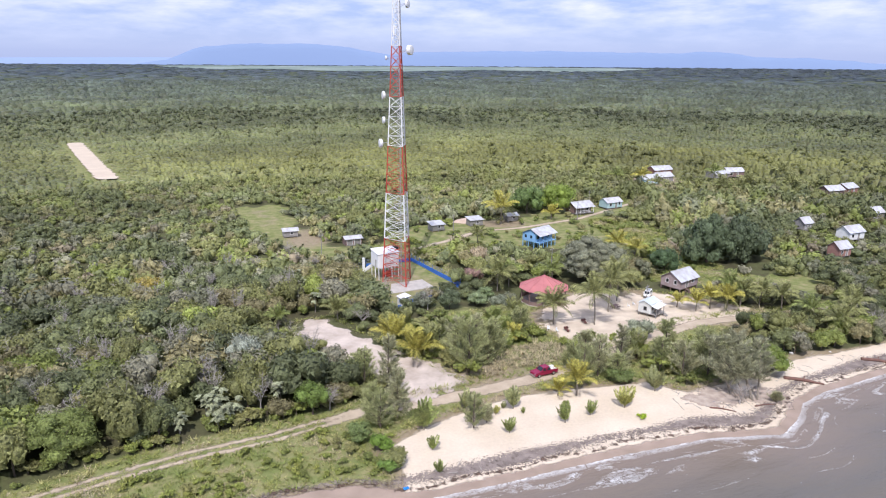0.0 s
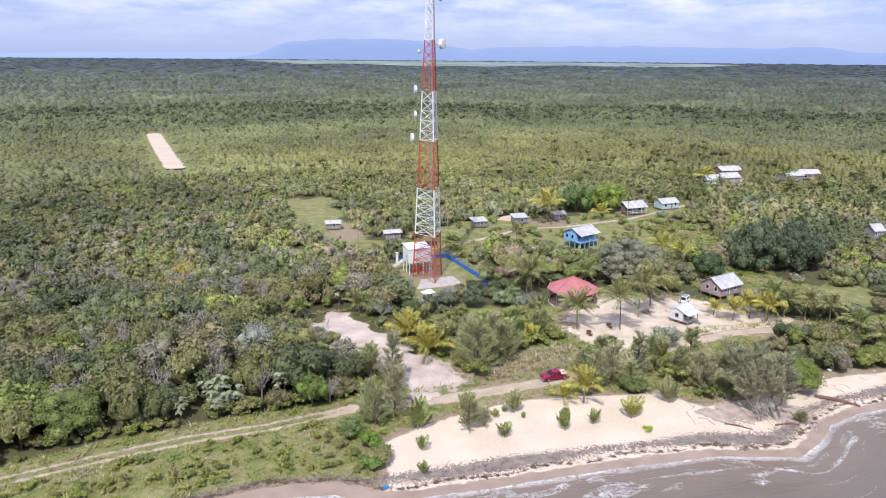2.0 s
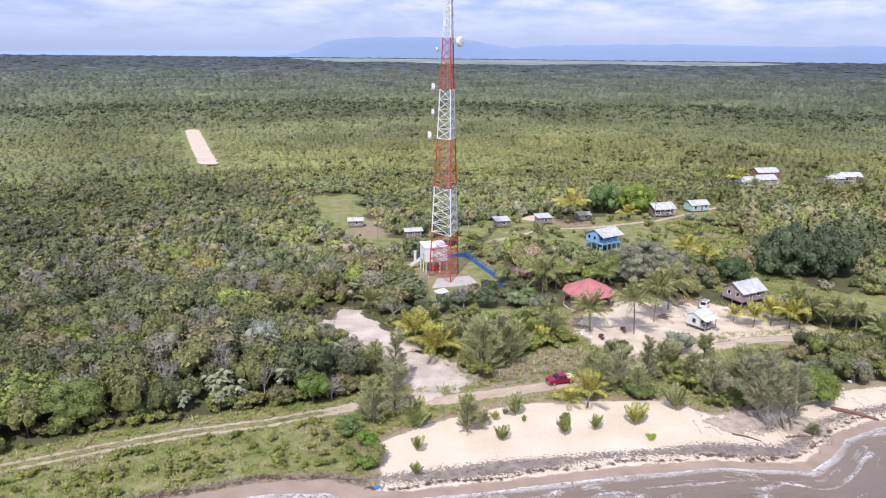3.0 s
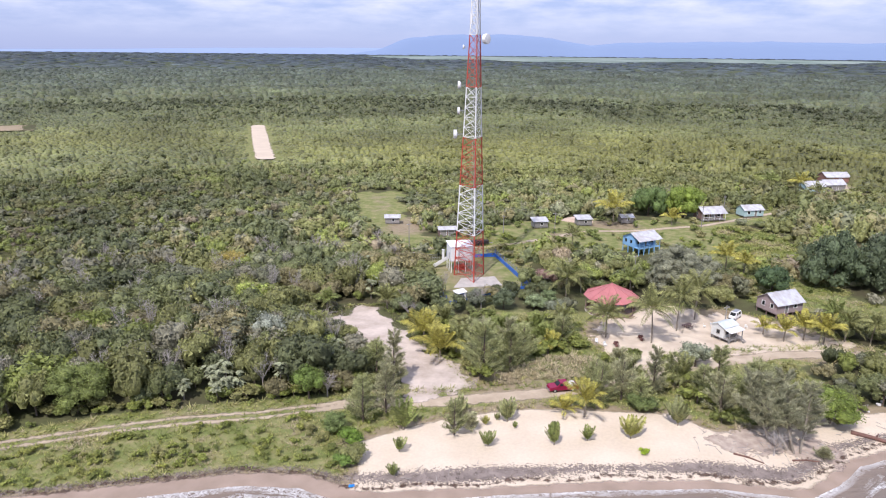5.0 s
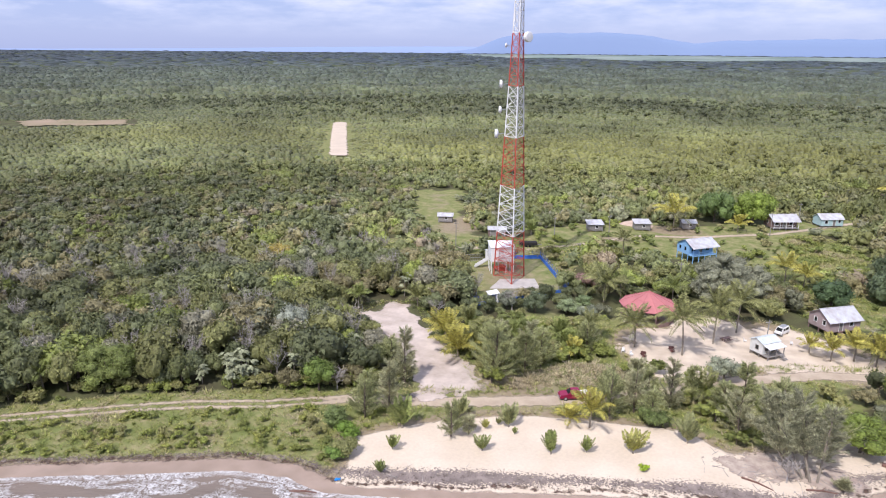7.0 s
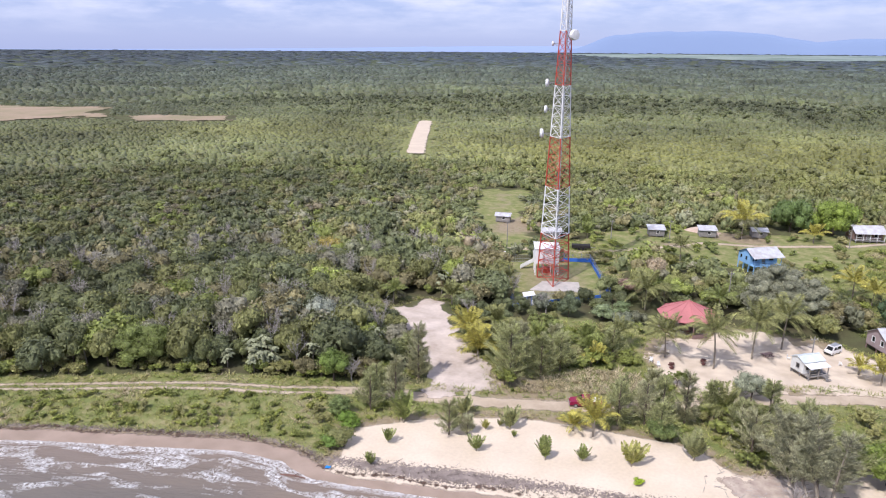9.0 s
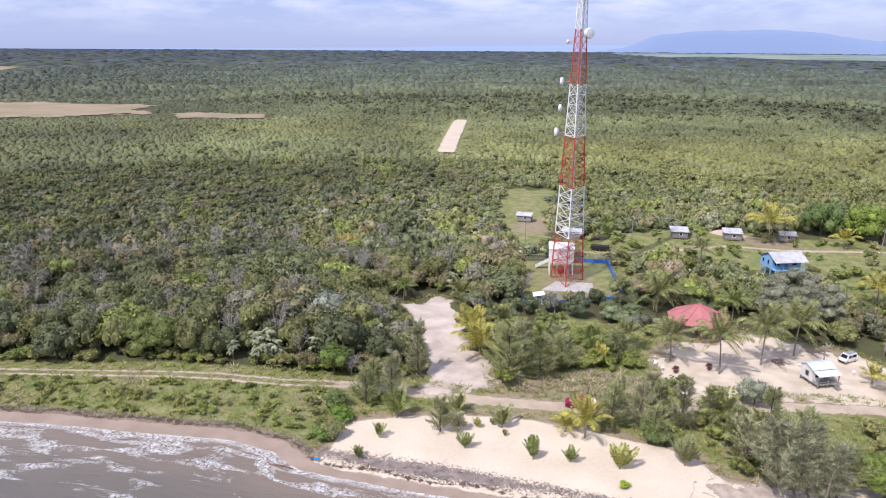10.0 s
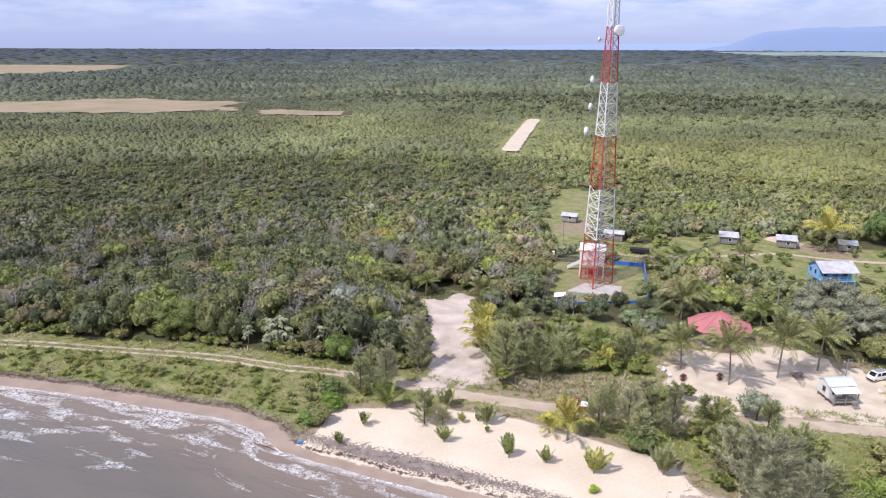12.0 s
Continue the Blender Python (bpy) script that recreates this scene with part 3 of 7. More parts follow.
# ---- distant hills ----
def hills(name, rows, radius, depth, colour, label):
    """A range of far hills on an arc: rows of azimuth in degrees and height in metres."""
    az = np.linspace(rows[0][0], rows[-1][0], 240)
    hh = np.interp(az, [r[0] for r in rows], [r[1] for r in rows])
    hh = hh + np.array([3.0 * noise.fractal((a * 0.9, radius * 0.01, 0), 0.6, 2.2, 5) for a in az]) * np.clip(hh / 60, 0, 1)
    v, steps = [], 6
    for a, h in zip(az, hh):
        for k in range(steps):
            u = k / (steps - 1)
            r = radius + depth * (u - 0.5)
            prof = math.sin(math.pi * (0.5 * u)) if u < 1 else 1
            v.append((r * math.sin(radians(a)), r * math.cos(radians(a)), 20 + (16 + h) * prof * (0.94 + 0.06 * noise.noise((a * 0.7, u * 3, 1)))))
    i = np.arange((len(az) - 1) * (steps - 1))
    i = i // (steps - 1) * steps + i % (steps - 1)
    f = np.stack([i, i + steps, i + steps + 1, i + 1], 1)
    m = bpy.data.materials.new(name)
    m.use_nodes = True
    t = m.node_tree
    b = t.nodes["Principled BSDF"]
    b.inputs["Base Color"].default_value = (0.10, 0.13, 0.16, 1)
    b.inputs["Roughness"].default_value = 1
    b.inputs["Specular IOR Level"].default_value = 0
    # Blue haze before the hills, painted as a glow of their surface
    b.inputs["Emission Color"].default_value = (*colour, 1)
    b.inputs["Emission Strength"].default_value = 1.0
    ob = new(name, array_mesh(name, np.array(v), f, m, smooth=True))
    return tagged(ob, label, "hills", kind="structure")


PX = 3.75
hills("backdrop_far", [(a, h * PX) for a, h in ((-75, 0), (-60, 1), (-50, 3), (-40, 6), (-34, 9), (-28, 11), (-22, 12), (-14, 10), (-4, 14), (6, 12), (20, 13), (30, 10), (40, 5), (50, 2), (60, 0))], 4780, 60, (0.25, 0.32, 0.58), "faint hills on the horizon, blue haze painted on as glow")
hills("backdrop_near", [(a, h * PX) for a, h in ((-24, 0), (-21.5, 8), (-20, 22), (-18.7, 31), (-16, 36), (-14, 37), (-11, 38), (-9, 35), (-6.5, 27), (-4.8, 20), (-3, 24), (2, 27), (8, 28), (14, 26), (17.5, 25), (19.5, 28), (21.5, 25), (23, 19), (27, 17), (31, 9), (36, 3), (40, 0))], 4650, 60, (0.175, 0.235, 0.44), "flat-topped hills far beyond the plain, blue haze painted on")


# ---- the radio mast and its compound ----
def at_ground(x, y, rz=0.0, lift=0.0):
    return pose(x, y, gz(x, y) + lift, 0, 0, rz)


MAST = (-12.0, 175.5)
mast = thing("radio_mast", at_ground(*MAST), "tall red and white banded lattice radio mast", "mast")


def mast_corner(k, z):
    """A leg's place: the mast tapers to 72 m and runs straight above."""
    r = float(np.interp(z, (0, 12, 24, 36, 48, 60, 72, 84), (4.5, 3.9, 3.3, 2.65, 2.05, 1.45, 1.0, 0.95)))
    a = radians((55, 175, -65)[k])
    return Vector((r * math.cos(a), r * math.sin(a), z))


for s in range(7):
    z0, z1 = 12.0 * s, 12.0 * (s + 1)
    mat = WHITE_PAINT if s % 2 else TOWER_RED
    sec = part("section", Geo().bar(mast_corner(0, z0), mast_corner(1, z0), 0.07).bar(mast_corner(1, z0), mast_corner(2, z0), 0.07).bar(mast_corner(2, z0), mast_corner(0, z0), 0.07), mat, mast, ("white" if s % 2 else "red") + " painted lattice section")
    for k in range(3):
        part("leg", Geo().bar(mast_corner(k, z0), mast_corner(k, z1), 0.17 - 0.008 * s, 0.17 - 0.008 * (s + 1), 8), mat, sec)
    n = 5 if s < 5 else 7
    for p in range(n):
        a, b = z0 + (z1 - z0) * p / n, z0 + (z1 - z0) * (p + 1) / n
        for k in range(3):
            j = (k + 1) % 3
            part("brace", Geo().bar(mast_corner(k, a), mast_corner(j, b), 0.062, n=4), mat, sec)
            part("brace", Geo().bar(mast_corner(j, a), mast_corner(k, b), 0.062, n=4), mat, sec)
            part("strut", Geo().bar(mast_corner(k, b), mast_corner(j, b), 0.055, n=4), mat, sec)
lad = Geo()
for sx in (-0.22, 0.22):
    lad.bar((sx, 0.1, 0), (sx, 0.1, 83), 0.035, n=4)
for k in range(200):
    lad.bar((-0.22, 0.1, 0.4 + k * 0.413), (0.22, 0.1, 0.4 + k * 0.413), 0.014, n=3)
part("ladder", lad, GALV, mast, "galvanised climbing ladder")
part("cable_run", Geo().box(0.38, -0.04, 0.3, 0.54, 0.04, 80), GALV, mast, "grey bundle of antenna cables")


def dish(z, out, face, r, depth=0.5):
    """A drum antenna on an arm: out is its place from the mast's axis, face the way it looks, in degrees."""
    d = part("dish_antenna", Geo(), WHITE_PAINT, mast, "white microwave drum antenna")
    f = Vector((math.cos(radians(face)), math.sin(radians(face)), 0))
    c = Vector((out[0], out[1], z))
    n = 20
    g = Geo()
    q = f.to_track_quat("Z", "Y")
    prof = ((0, 0.0), (0.55, 0.06), (1.0, 0.28), (1.0, 0.28 + depth), (0.9, 0.34 + depth), (0, 0.42 + depth))
    rings = []
    for pr, pd in prof:
        rings.append([c + q @ Vector((r * pr * math.cos(6.2832 * k / n), r * pr * math.sin(6.2832 * k / n), pd * r)) for k in range(n)])
    for a, b in zip(rings[:-1], rings[1:]):
        for k in range(n):
            g.face(a[k], a[(k + 1) % n], b[(k + 1) % n], b[k])
    d.data = g.mesh("dish_antenna", WHITE_PAINT)
    k = min(range(3), key=lambda i: (mast_corner(i, z) - c).length)
    part("mount", Geo().bar(mast_corner(k, z), c, 0.07).bar(mast_corner(k, z - 0.8), c, 0.045), GALV, d)


dish(59.0, (2.5, -2.2), -25, 1.15, 0.7)
dish(57.2, (-2.5, -0.6), 190, 0.5)
dish(48.4, (-3.0, -1.2), 200, 0.95)
dish(42.4, (-3.1, -1.2), 195, 0.85)
dish(36.7, (-3.8, -1.0), 200, 1.1)
dish(69.5, (2.1, -1.6), -20, 0.95, 0.5)
part("antenna", Geo().box(-0.9, -1.2, 62.4, -0.6, -0.95, 64.6), WHITE_PAINT, mast, "white panel antenna")

PAD = thing("concrete_pad", at_ground(-10.0, 172.5, 28), "pale concrete slab round the mast's feet", "slab")
part("slab", Geo().box(-6.5, -4.0, -0.2, 6.0, 3.2, 0.12), CONCRETE, PAD)


def wall_boxes(g, length, z0, z1, holes, y=0.0, thick=0.12):
    """A wall along x, one connected shell with real openings; holes are (x0, x1, low, high)."""
    xs = sorted({-length / 2, length / 2} | {q for h in holes for q in h[:2]})
    zs = sorted({z0, z1} | {min(max(q, z0), z1) for h in holes for q in h[2:]})
    nx, nz = len(xs) - 1, len(zs) - 1

    def solid(i, j):
        if not (0 <= i < nx and 0 <= j < nz):
            return False
        xm, zm = (xs[i] + xs[i + 1]) / 2, (zs[j] + zs[j + 1]) / 2
        return not any(a < xm < b and lo < zm < hi for a, b, lo, hi in holes)

    base = len(g.v)
    g.v += [(px, y + side * thick / 2, pz) for side in (-1, 1) for pz in zs for px in xs]

    def at_(i, j, side):
        return base + side * (nx + 1) * (nz + 1) + j * (nx + 1) + i

    for i in range(nx):
        for j in range(nz):
            if not solid(i, j):
                continue
            ring = [(i, j), (i + 1, j), (i + 1, j + 1), (i, j + 1)]
            g.f.append(tuple(at_(p, q, 0) for p, q in ring))
            g.f.append(tuple(at_(p, q, 1) for p, q in reversed(ring)))
            for k, (di, dj) in enumerate(((0, -1), (1, 0), (0, 1), (-1, 0))):
                if not solid(i + di, j + dj):
                    (p, q), (r, t) = ring[k], ring[(k + 1) % 4]
                    g.f.append((at_(r, t, 0), at_(p, q, 0), at_(p, q, 1), at_(r, t, 1)))
    return g


def building(name, x, y, rot, w, d, floor, eave, ridge, wall, roof, label, category, holes_front=(), holes_left=(), holes_right=(), holes_back=(), over=0.45, shed=False, porch=0.0, sheets=1, trim=None, post=None, steps=None, gable=True, group="", drop=0.0):
    """A small building on posts: four walls with openings, windows, a pitched metal roof, a porch and steps."""
    t = thing(name, at_ground(x, y, rot), label, category, group)
    post = post or GREY_WOOD
    trim = trim or WHITE_PAINT
    nx, ny = max(2, round(w / 2.2) + 1), max(2, round((d + porch) / 2.4) + 1)
    if floor > 0.3:
        for i in range(nx):
            for j in range(ny):
                px, py = -w / 2 + 0.1 + (w - 0.2) * i / (nx - 1), -d / 2 - porch + 0.1 + (d + porch - 0.2) * j / (ny - 1)
                part("post", Geo().box(px - 0.09, py - 0.09, -0.25, px + 0.09, py + 0.09, floor - 0.05), post, t)
    part("floor", Geo().box(-w / 2, -d / 2 - porch, floor - 0.16, w / 2, d / 2, floor), post, t)
    for side, (ln, hs, m) in {"front": (w, holes_front, pose(0, -d / 2, 0)), "back": (w, holes_back, pose(0, d / 2, 0, 0, 0, 180)), "left": (d - 0.13, holes_left, pose(-w / 2, 0, 0, 0, 0, -90)), "right": (d - 0.13, holes_right, pose(w / 2, 0, 0, 0, 0, 90))}.items():
        o = part("wall", wall_boxes(Geo(), ln, floor, eave, hs), wall, t)
        o.matrix_basis = m
        for a, b, lo, hi in hs:
            isdoor = lo - floor < 0.15
            p = part("door" if isdoor else "window", Geo().box(a - 0.08, -0.10, hi - 0.004, b + 0.08, 0.02, hi + 0.08).box(a - 0.08, -0.10, lo, a + 0.004, 0.02, hi - 0.004).box(b - 0.004, -0.10, lo, b + 0.08, 0.02, hi - 0.004), trim, t)
            p.matrix_basis = m
            part("door_leaf" if isdoor else "pane", Geo().box(a, 0.0, lo, b, 0.03, hi), GREY_WOOD if isdoor else GLASS, p)
            if not isdoor:
                part("sill", Geo().box(a - 0.1, -0.14, lo - 0.07, b + 0.1, 0.02, lo), trim, p)
    y0, y1 = -d / 2 - (0 if drop else porch) - over, d / 2 + over
    x0, x1 = -w / 2 - over, w / 2 + over
    if shed:
        slopes = [((x0, y0, eave + 0.02), (x1, y0, eave + 0.02), (x1, y1, ridge), (x0, y1, ridge))]
    else:
        yc = (y0 + y1) / 2
        lo = eave - (ridge - eave) * over / (y1 - yc) + 0.02
        slopes = [((x0, y0, lo), (x1, y0, lo), (x1, yc, ridge), (x0, yc, ridge)), ((x1, y1, lo), (x0, y1, lo), (x0, yc, ridge), (x1, yc, ridge))]
    rf = part("roof", Geo().box(x0, (y0 + y1) / 2 - 0.12, ridge - 0.05, x1, (y0 + y1) / 2 + 0.12, ridge + 0.05) if not shed else Geo().box(x0, y1 - 0.1, ridge - 0.1, x1, y1, ridge + 0.02), roof, t, "weathered corrugated metal roof")
    for a, b, c, e in slopes:
        a, b, c, e = map(Vector, (a, b, c, e))
        for k in range(sheets):
            u0, u1 = k / sheets, (k + 1) / sheets + (0.03 if k < sheets - 1 else 0)
            lift = Vector((0, 0, 0.025 * (k % 2)))
            part("roof_sheet", Geo().slab([a.lerp(b, u0) + lift, a.lerp(b, u1) + lift, e.lerp(c, u1) + lift, e.lerp(c, u0) + lift], 0.05), roof, rf)
    if not shed and gable:
        for s in (-1, 1):
            g = Geo()
            xx = s * (w / 2)
            yc = (y0 + y1) / 2
            k = (ridge - 0.06 - eave) / (yc - y0) * 1.0
            z_in = eave + 0.0
            pts = [(xx - 0.05, -d / 2, z_in), (xx - 0.05, d / 2, z_in), (xx - 0.05, yc, ridge - 0.1)]
            i = len(g.v)
            g.v += pts + [(p[0] + 0.1, p[1], p[2]) for p in pts]
            g.f += [(0, 1, 2), (5, 4, 3), (0, 3, 4, 1), (1, 4, 5, 2), (2, 5, 3, 0)]
            part("gable", g, wall, t)
    if drop:
        part("porch_roof", Geo().slab([(x0 + 0.2, -d / 2 - porch - over, eave - drop), (x1 - 0.2, -d / 2 - porch - over, eave - drop), (x1 - 0.2, -d / 2 - 0.07, eave - 0.25), (x0 + 0.2, -d / 2 - 0.07, eave - 0.25)], 0.06), WHITE_PAINT, t, "white sheet-metal porch roof")
    if porch:
        for i in range(nx):
            px = -w / 2 + 0.1 + (w - 0.2) * i / (nx - 1)
            part("porch_post", Geo().box(px - 0.07, -d / 2 - porch + 0.03, floor, px + 0.07, -d / 2 - porch + 0.17, eave - 0.02 - drop), trim, t)
        part("railing", Geo().box(-w / 2, -d / 2 - porch + 0.06, floor + 0.85, w / 2 - 1.2, -d / 2 - porch + 0.14, floor + 0.95).box(-w / 2, -d / 2 - porch + 0.06, floor + 0.35, w / 2 - 1.2, -d / 2 - porch + 0.14, floor + 0.43), trim, t)
    if steps:
        sx, n = steps, max(3, round(floor / 0.18))
        st = part("steps", Geo().box(sx - 0.55, -d / 2 - porch - n * 0.28, -0.15, sx - 0.48, -d / 2 - porch, 0.12), post, t)
        for k in range(n):
            part("step", Geo().box(sx - 0.5, -d / 2 - porch - 0.28 * (n - k), floor * k / n, sx + 0.5, -d / 2 - porch - 0.28 * (n - k - 1), floor * k / n + 0.07), post, st)
    return t


def win(*xs, w=0.8, lo=1.0, hi=2.0, floor=0.0):
    return [(x - w / 2, x + w / 2, floor + lo, floor + hi) for x in xs]


def door(x, floor, w=0.9):
    return [(x - w / 2, x + w / 2, floor, floor + 2.0)]


# equipment room on posts beside the mast
building("equipment_room", -16.3, 180.6, 30, 6.0, 4.8, 3.3, 7.1, 7.6, WHITE_PAINT, WHITE_PAINT, "white equipment room raised on white concrete posts", "hut", over=0.25, shed=True, post=WHITE_PAINT, holes_left=door(0.8, 3.3), holes_right=win(0.4, w=0.6, lo=1.3, hi=1.9, floor=3.3))
cab = thing("power_cabinet", at_ground(-16.0, 180.6, 30), "dark red power cabinet under the raised room", "cabinet")
part("body", Geo().box(-1.1, -0.6, 0.1, 1.1, 0.6, 1.5).box(-1.15, -0.65, 1.5, 1.15, 0.65, 1.58), TOWER_RED, cab)
part("door", Geo().box(-1.0, -0.63, 0.25, -0.05, -0.603, 1.4), TOWER_RED, cab)
part("door", Geo().box(0.05, -0.63, 0.25, 1.0, -0.603, 1.4), TOWER_RED, cab)
stair = thing("outdoor_stair", at_ground(-21.5, 182.1, 30), "white concrete stair rising to the raised room", "stair")
part("flight", Geo().slab([(-2.6, -0.6, 0.2), (1.9, -0.6, 2.7), (1.9, 0.6, 2.7), (-2.6, 0.6, 0.2)], 0.25), WHITE_PAINT, stair)
for k in range(14):
    part("step", Geo().box(-2.6 + k * 0.32, -0.55, 0.17 + k * 0.18, -2.25 + k * 0.32, 0.55, 0.36 + k * 0.18), WHITE_PAINT, stair)
part("parapet", Geo().slab([(-2.6, -0.7, 1.1), (1.9, -0.7, 3.6), (1.9, -0.6, 3.6), (-2.6, -0.6, 1.1)], 0.95), WHITE_PAINT, stair)


def fence_run(a, b, posts, blue=True, low=1.0):
    """A run of chain-link fence on posts over a low blue wall."""
    a, b = Vector((*a, gz(*a))), Vector((*b, gz(*b)))
    ang = math.degrees(math.atan2(b.y - a.y, b.x - a.x))
    ln = (b - a).length
    t = thing("fence", pose(a.x, a.y, (a.z + b.z) / 2, 0, 0, ang), "blue low wall with chain-link fence round the mast", "fence", "compound fence")
    for k in range(posts):
        x = ln * k / (posts - 1)
        part("post", Geo().bar((x, 0, -0.2), (x, 0, 2.3), 0.045, n=6), GALV if not blue else FENCE_BLUE, t)
    n = posts - 1
    for k in range(n):
        part("panel", Geo().box(ln * k / n + 0.03, -0.07, -0.15, ln * (k + 1) / n - 0.03, 0.07, low), FENCE_BLUE, t)
    g = Geo()
    for z in (1.35, 1.75, 2.2):
        g.bar((0, 0, z), (ln, 0, z), 0.018, n=3)
    m = int(ln / 0.5)
    for k in range(m):
        x = ln * k / m
        g.bar((x, 0, low), (x + 0.5, 0, 2.2), 0.008, n=3).bar((x + 0.5, 0, low), (x, 0, 2.2), 0.008, n=3)
    part("mesh_wire", g, GALV, t)


fence_run((-10, 195.8), (4, 172.5), 12)
fence_run((-22.5, 189.0), (-10, 195.8), 7)
fence_run((4, 172.5), (-12.2, 154.2), 10, low=0.7)
fence_run((-12.2, 154.2), (-29.5, 181.6), 12, low=0.45)
for gx_, gy_ in ((-29.8, 183.2), (-23.0, 187.6)):
    gp = thing("gate_post", at_ground(gx_, gy_, 28), "white concrete gate post of the compound", "post", "gate posts")
    part("shaft", Geo().box(-0.3, -0.3, -0.2, 0.3, 0.3, 3.0), WHITE_PAINT, gp)
    part("cap", Geo().box(-0.36, -0.36, 3.0, 0.36, 0.36, 3.12), WHITE_PAINT, gp)
gate = thing("gate", at_ground(-26.4, 185.4, 33), "open-mesh metal gate between white posts", "gate")
gg = Geo()
for z in (0.15, 1.1, 2.1):
    gg.bar((-3.0, 0, z), (3.0, 0, z), 0.035, n=4)
for k in range(13):
    gg.bar((-3.0 + k * 0.5, 0, 0.15), (-3.0 + k * 0.5, 0, 2.1), 0.02, n=4)
part("gate_frame", gg, GALV, gate)
building("guard_hut", -9.9, 157.4, -55, 2.2, 2.0, 0.12, 2.2, 2.6, WHITE_PAINT, WHITE_PAINT, "small white guard hut with a blue base by the fence", "hut", over=0.3, shed=True, trim=FENCE_BLUE, holes_front=win(0.3, w=0.7, lo=0.9, hi=1.7, floor=0.12), holes_right=door(0, 0.12))
hutbase = thing("water_tank", at_ground(-7.9, 158.9), "blue plastic water drum beside the guard hut", "tank")
part("drum", Geo().bar((0, 0, -0.05), (0, 0, 0.95), 0.42, 0.4, 14), FENCE_BLUE, hutbase)
part("lid", Geo().bar((0, 0, 0.95), (0, 0, 1.02), 0.3, 0.28, 14), FENCE_BLUE, hutbase)


# ---- houses and sheds ----
PALE_BOARDS = material("pale_boards", (0.68, 0.69, 0.66), 0.8, vary=0.15, scale=1, fine=8, bump=0.2)

def simple_shed(x, y, rot, w, d, label, wall=GREY_WOOD, floor=0.5, eave=2.4, ridge=3.1, shed=False):
    building("shed", x, y, rot, w, d, floor, eave, ridge, wall, ZINC, label, "shed", holes_front=win(-w * 0.22, w=0.8, lo=0.8, hi=1.6, floor=floor) + door(w * 0.2, floor, 0.85)[:1] if eave - floor > 2.05 else win(0.3, w=0.8, lo=0.7, hi=1.5, floor=floor), shed=shed, group="village sheds", sheets=3)


simple_shed(-51.6, 223.6, 20, 4.6, 3.4, "small grey weathered board shed with a pale metal roof")
building("open_shed", -29.8, 214.5, 25, 5.2, 3.6, 0.15, 2.3, 2.9, BROWN_WOOD, ZINC, "low open shed with a pale rusted metal roof", "shed", holes_front=[(-2.2, -0.4, 0.15, 2.1), (0.2, 2.2, 0.15, 2.1)], sheets=3)
simple_shed(-3.4, 234.2, 26, 4.6, 3.6, "grey weathered board shed standing in the grass", shed=True)
simple_shed(10.2, 242.2, 24, 4.8, 3.6, "grey weathered board shed by the dirt road", shed=True)
simple_shed(23.8, 250.5, 24, 4.2, 3.6, "grey shed behind a yellow coconut palm")
BF = 2.1
building("blue_house", 29.0, 215.2, 44, 8.0, 5.0, BF, BF + 2.35, 6.1, BLUE_PAINT, ZINC, "light blue wooden stilt house with a pale metal roof", "house", porch=1.9, sheets=8, trim=BLUE_PAINT, post=BLUE_PAINT, over=0.5,
         holes_front=[(-3.2, -1.9, BF + 0.8, BF + 2.0), (-0.5, 0.5, BF + 0.001, BF + 2.05), (1.6, 2.9, BF + 0.8, BF + 2.0)], holes_left=win(-1.2, 1.0, w=0.85, lo=0.9, hi=1.9, floor=BF), holes_right=win(0, w=0.9, floor=BF), holes_back=win(-2, 2, floor=BF))
GREY_PINK = material("weathered_pink_boards", (0.38, 0.30, 0.29), 0.85, vary=0.18, scale=1, fine=8, bump=0.25)
building("wooden_house", 60.6, 172.6, 38, 7.4, 5.8, 1.0, 3.3, 5.1, GREY_PINK, ZINC, "greyish-pink wooden house with a bright metal roof", "house", sheets=7, post=BROWN_WOOD, steps=-1.0, holes_front=[(-1.45, -0.55, 1.0, 3.0)] + win(1.5, w=0.9, floor=1.0), holes_left=win(-1.0, 1.4, w=0.8, floor=1.0), over=0.5)
PALE_TEAL = material("pale_teal_sheet", (0.66, 0.71, 0.69), 0.5, 0.15, vary=0.12, scale=0.8, fine=6, bump=0.1)
building("beach_cabin", 47.4, 153.6, 48, 4.2, 2.9, 0.85, 3.1, 3.75, PALE_BOARDS, PALE_TEAL, drop=0.6, label= "small white cabin on short stilts with a porch", category="cabin", porch=1.5, sheets=5, steps=1.4, post=GREY_WOOD, trim=GREY_WOOD, holes_front=[(-1.5, -0.6, 1.55, 2.5), (0.3, 1.2, 0.85, 2.6)], holes_left=win(0.2, w=0.7, lo=0.7, hi=1.5, floor=0.85), over=0.3)
building("roadside_house", 51.5, 266.0, 28, 8.5, 5.0, 0.8, 3.2, 4.9, BROWN_WOOD, ZINC, "dark wooden house with a pale roof beside the road", "house", porch=1.6, sheets=5, holes_front=[(-3, -1.8, 1.6, 2.7), (-0.4, 0.6, 0.8, 2.8), (1.8, 3, 1.6, 2.7)], holes_left=win(0, floor=0.8), over=0.5)
TEAL = material("teal_paint", (0.42, 0.57, 0.57), 0.7, vary=0.12, scale=1, fine=7, bump=0.1)
building("roadside_house", 66.2, 275.5, 28, 7.5, 5.0, 0.6, 2.9, 4.3, TEAL, ZINC, "pale teal house with a white metal roof beside the road", "house", sheets=5, holes_front=[(-2.6, -1.6, 1.4, 2.4), (0.2, 1.1, 0.6, 2.6)] + win(2.4, floor=0.6), over=0.4)
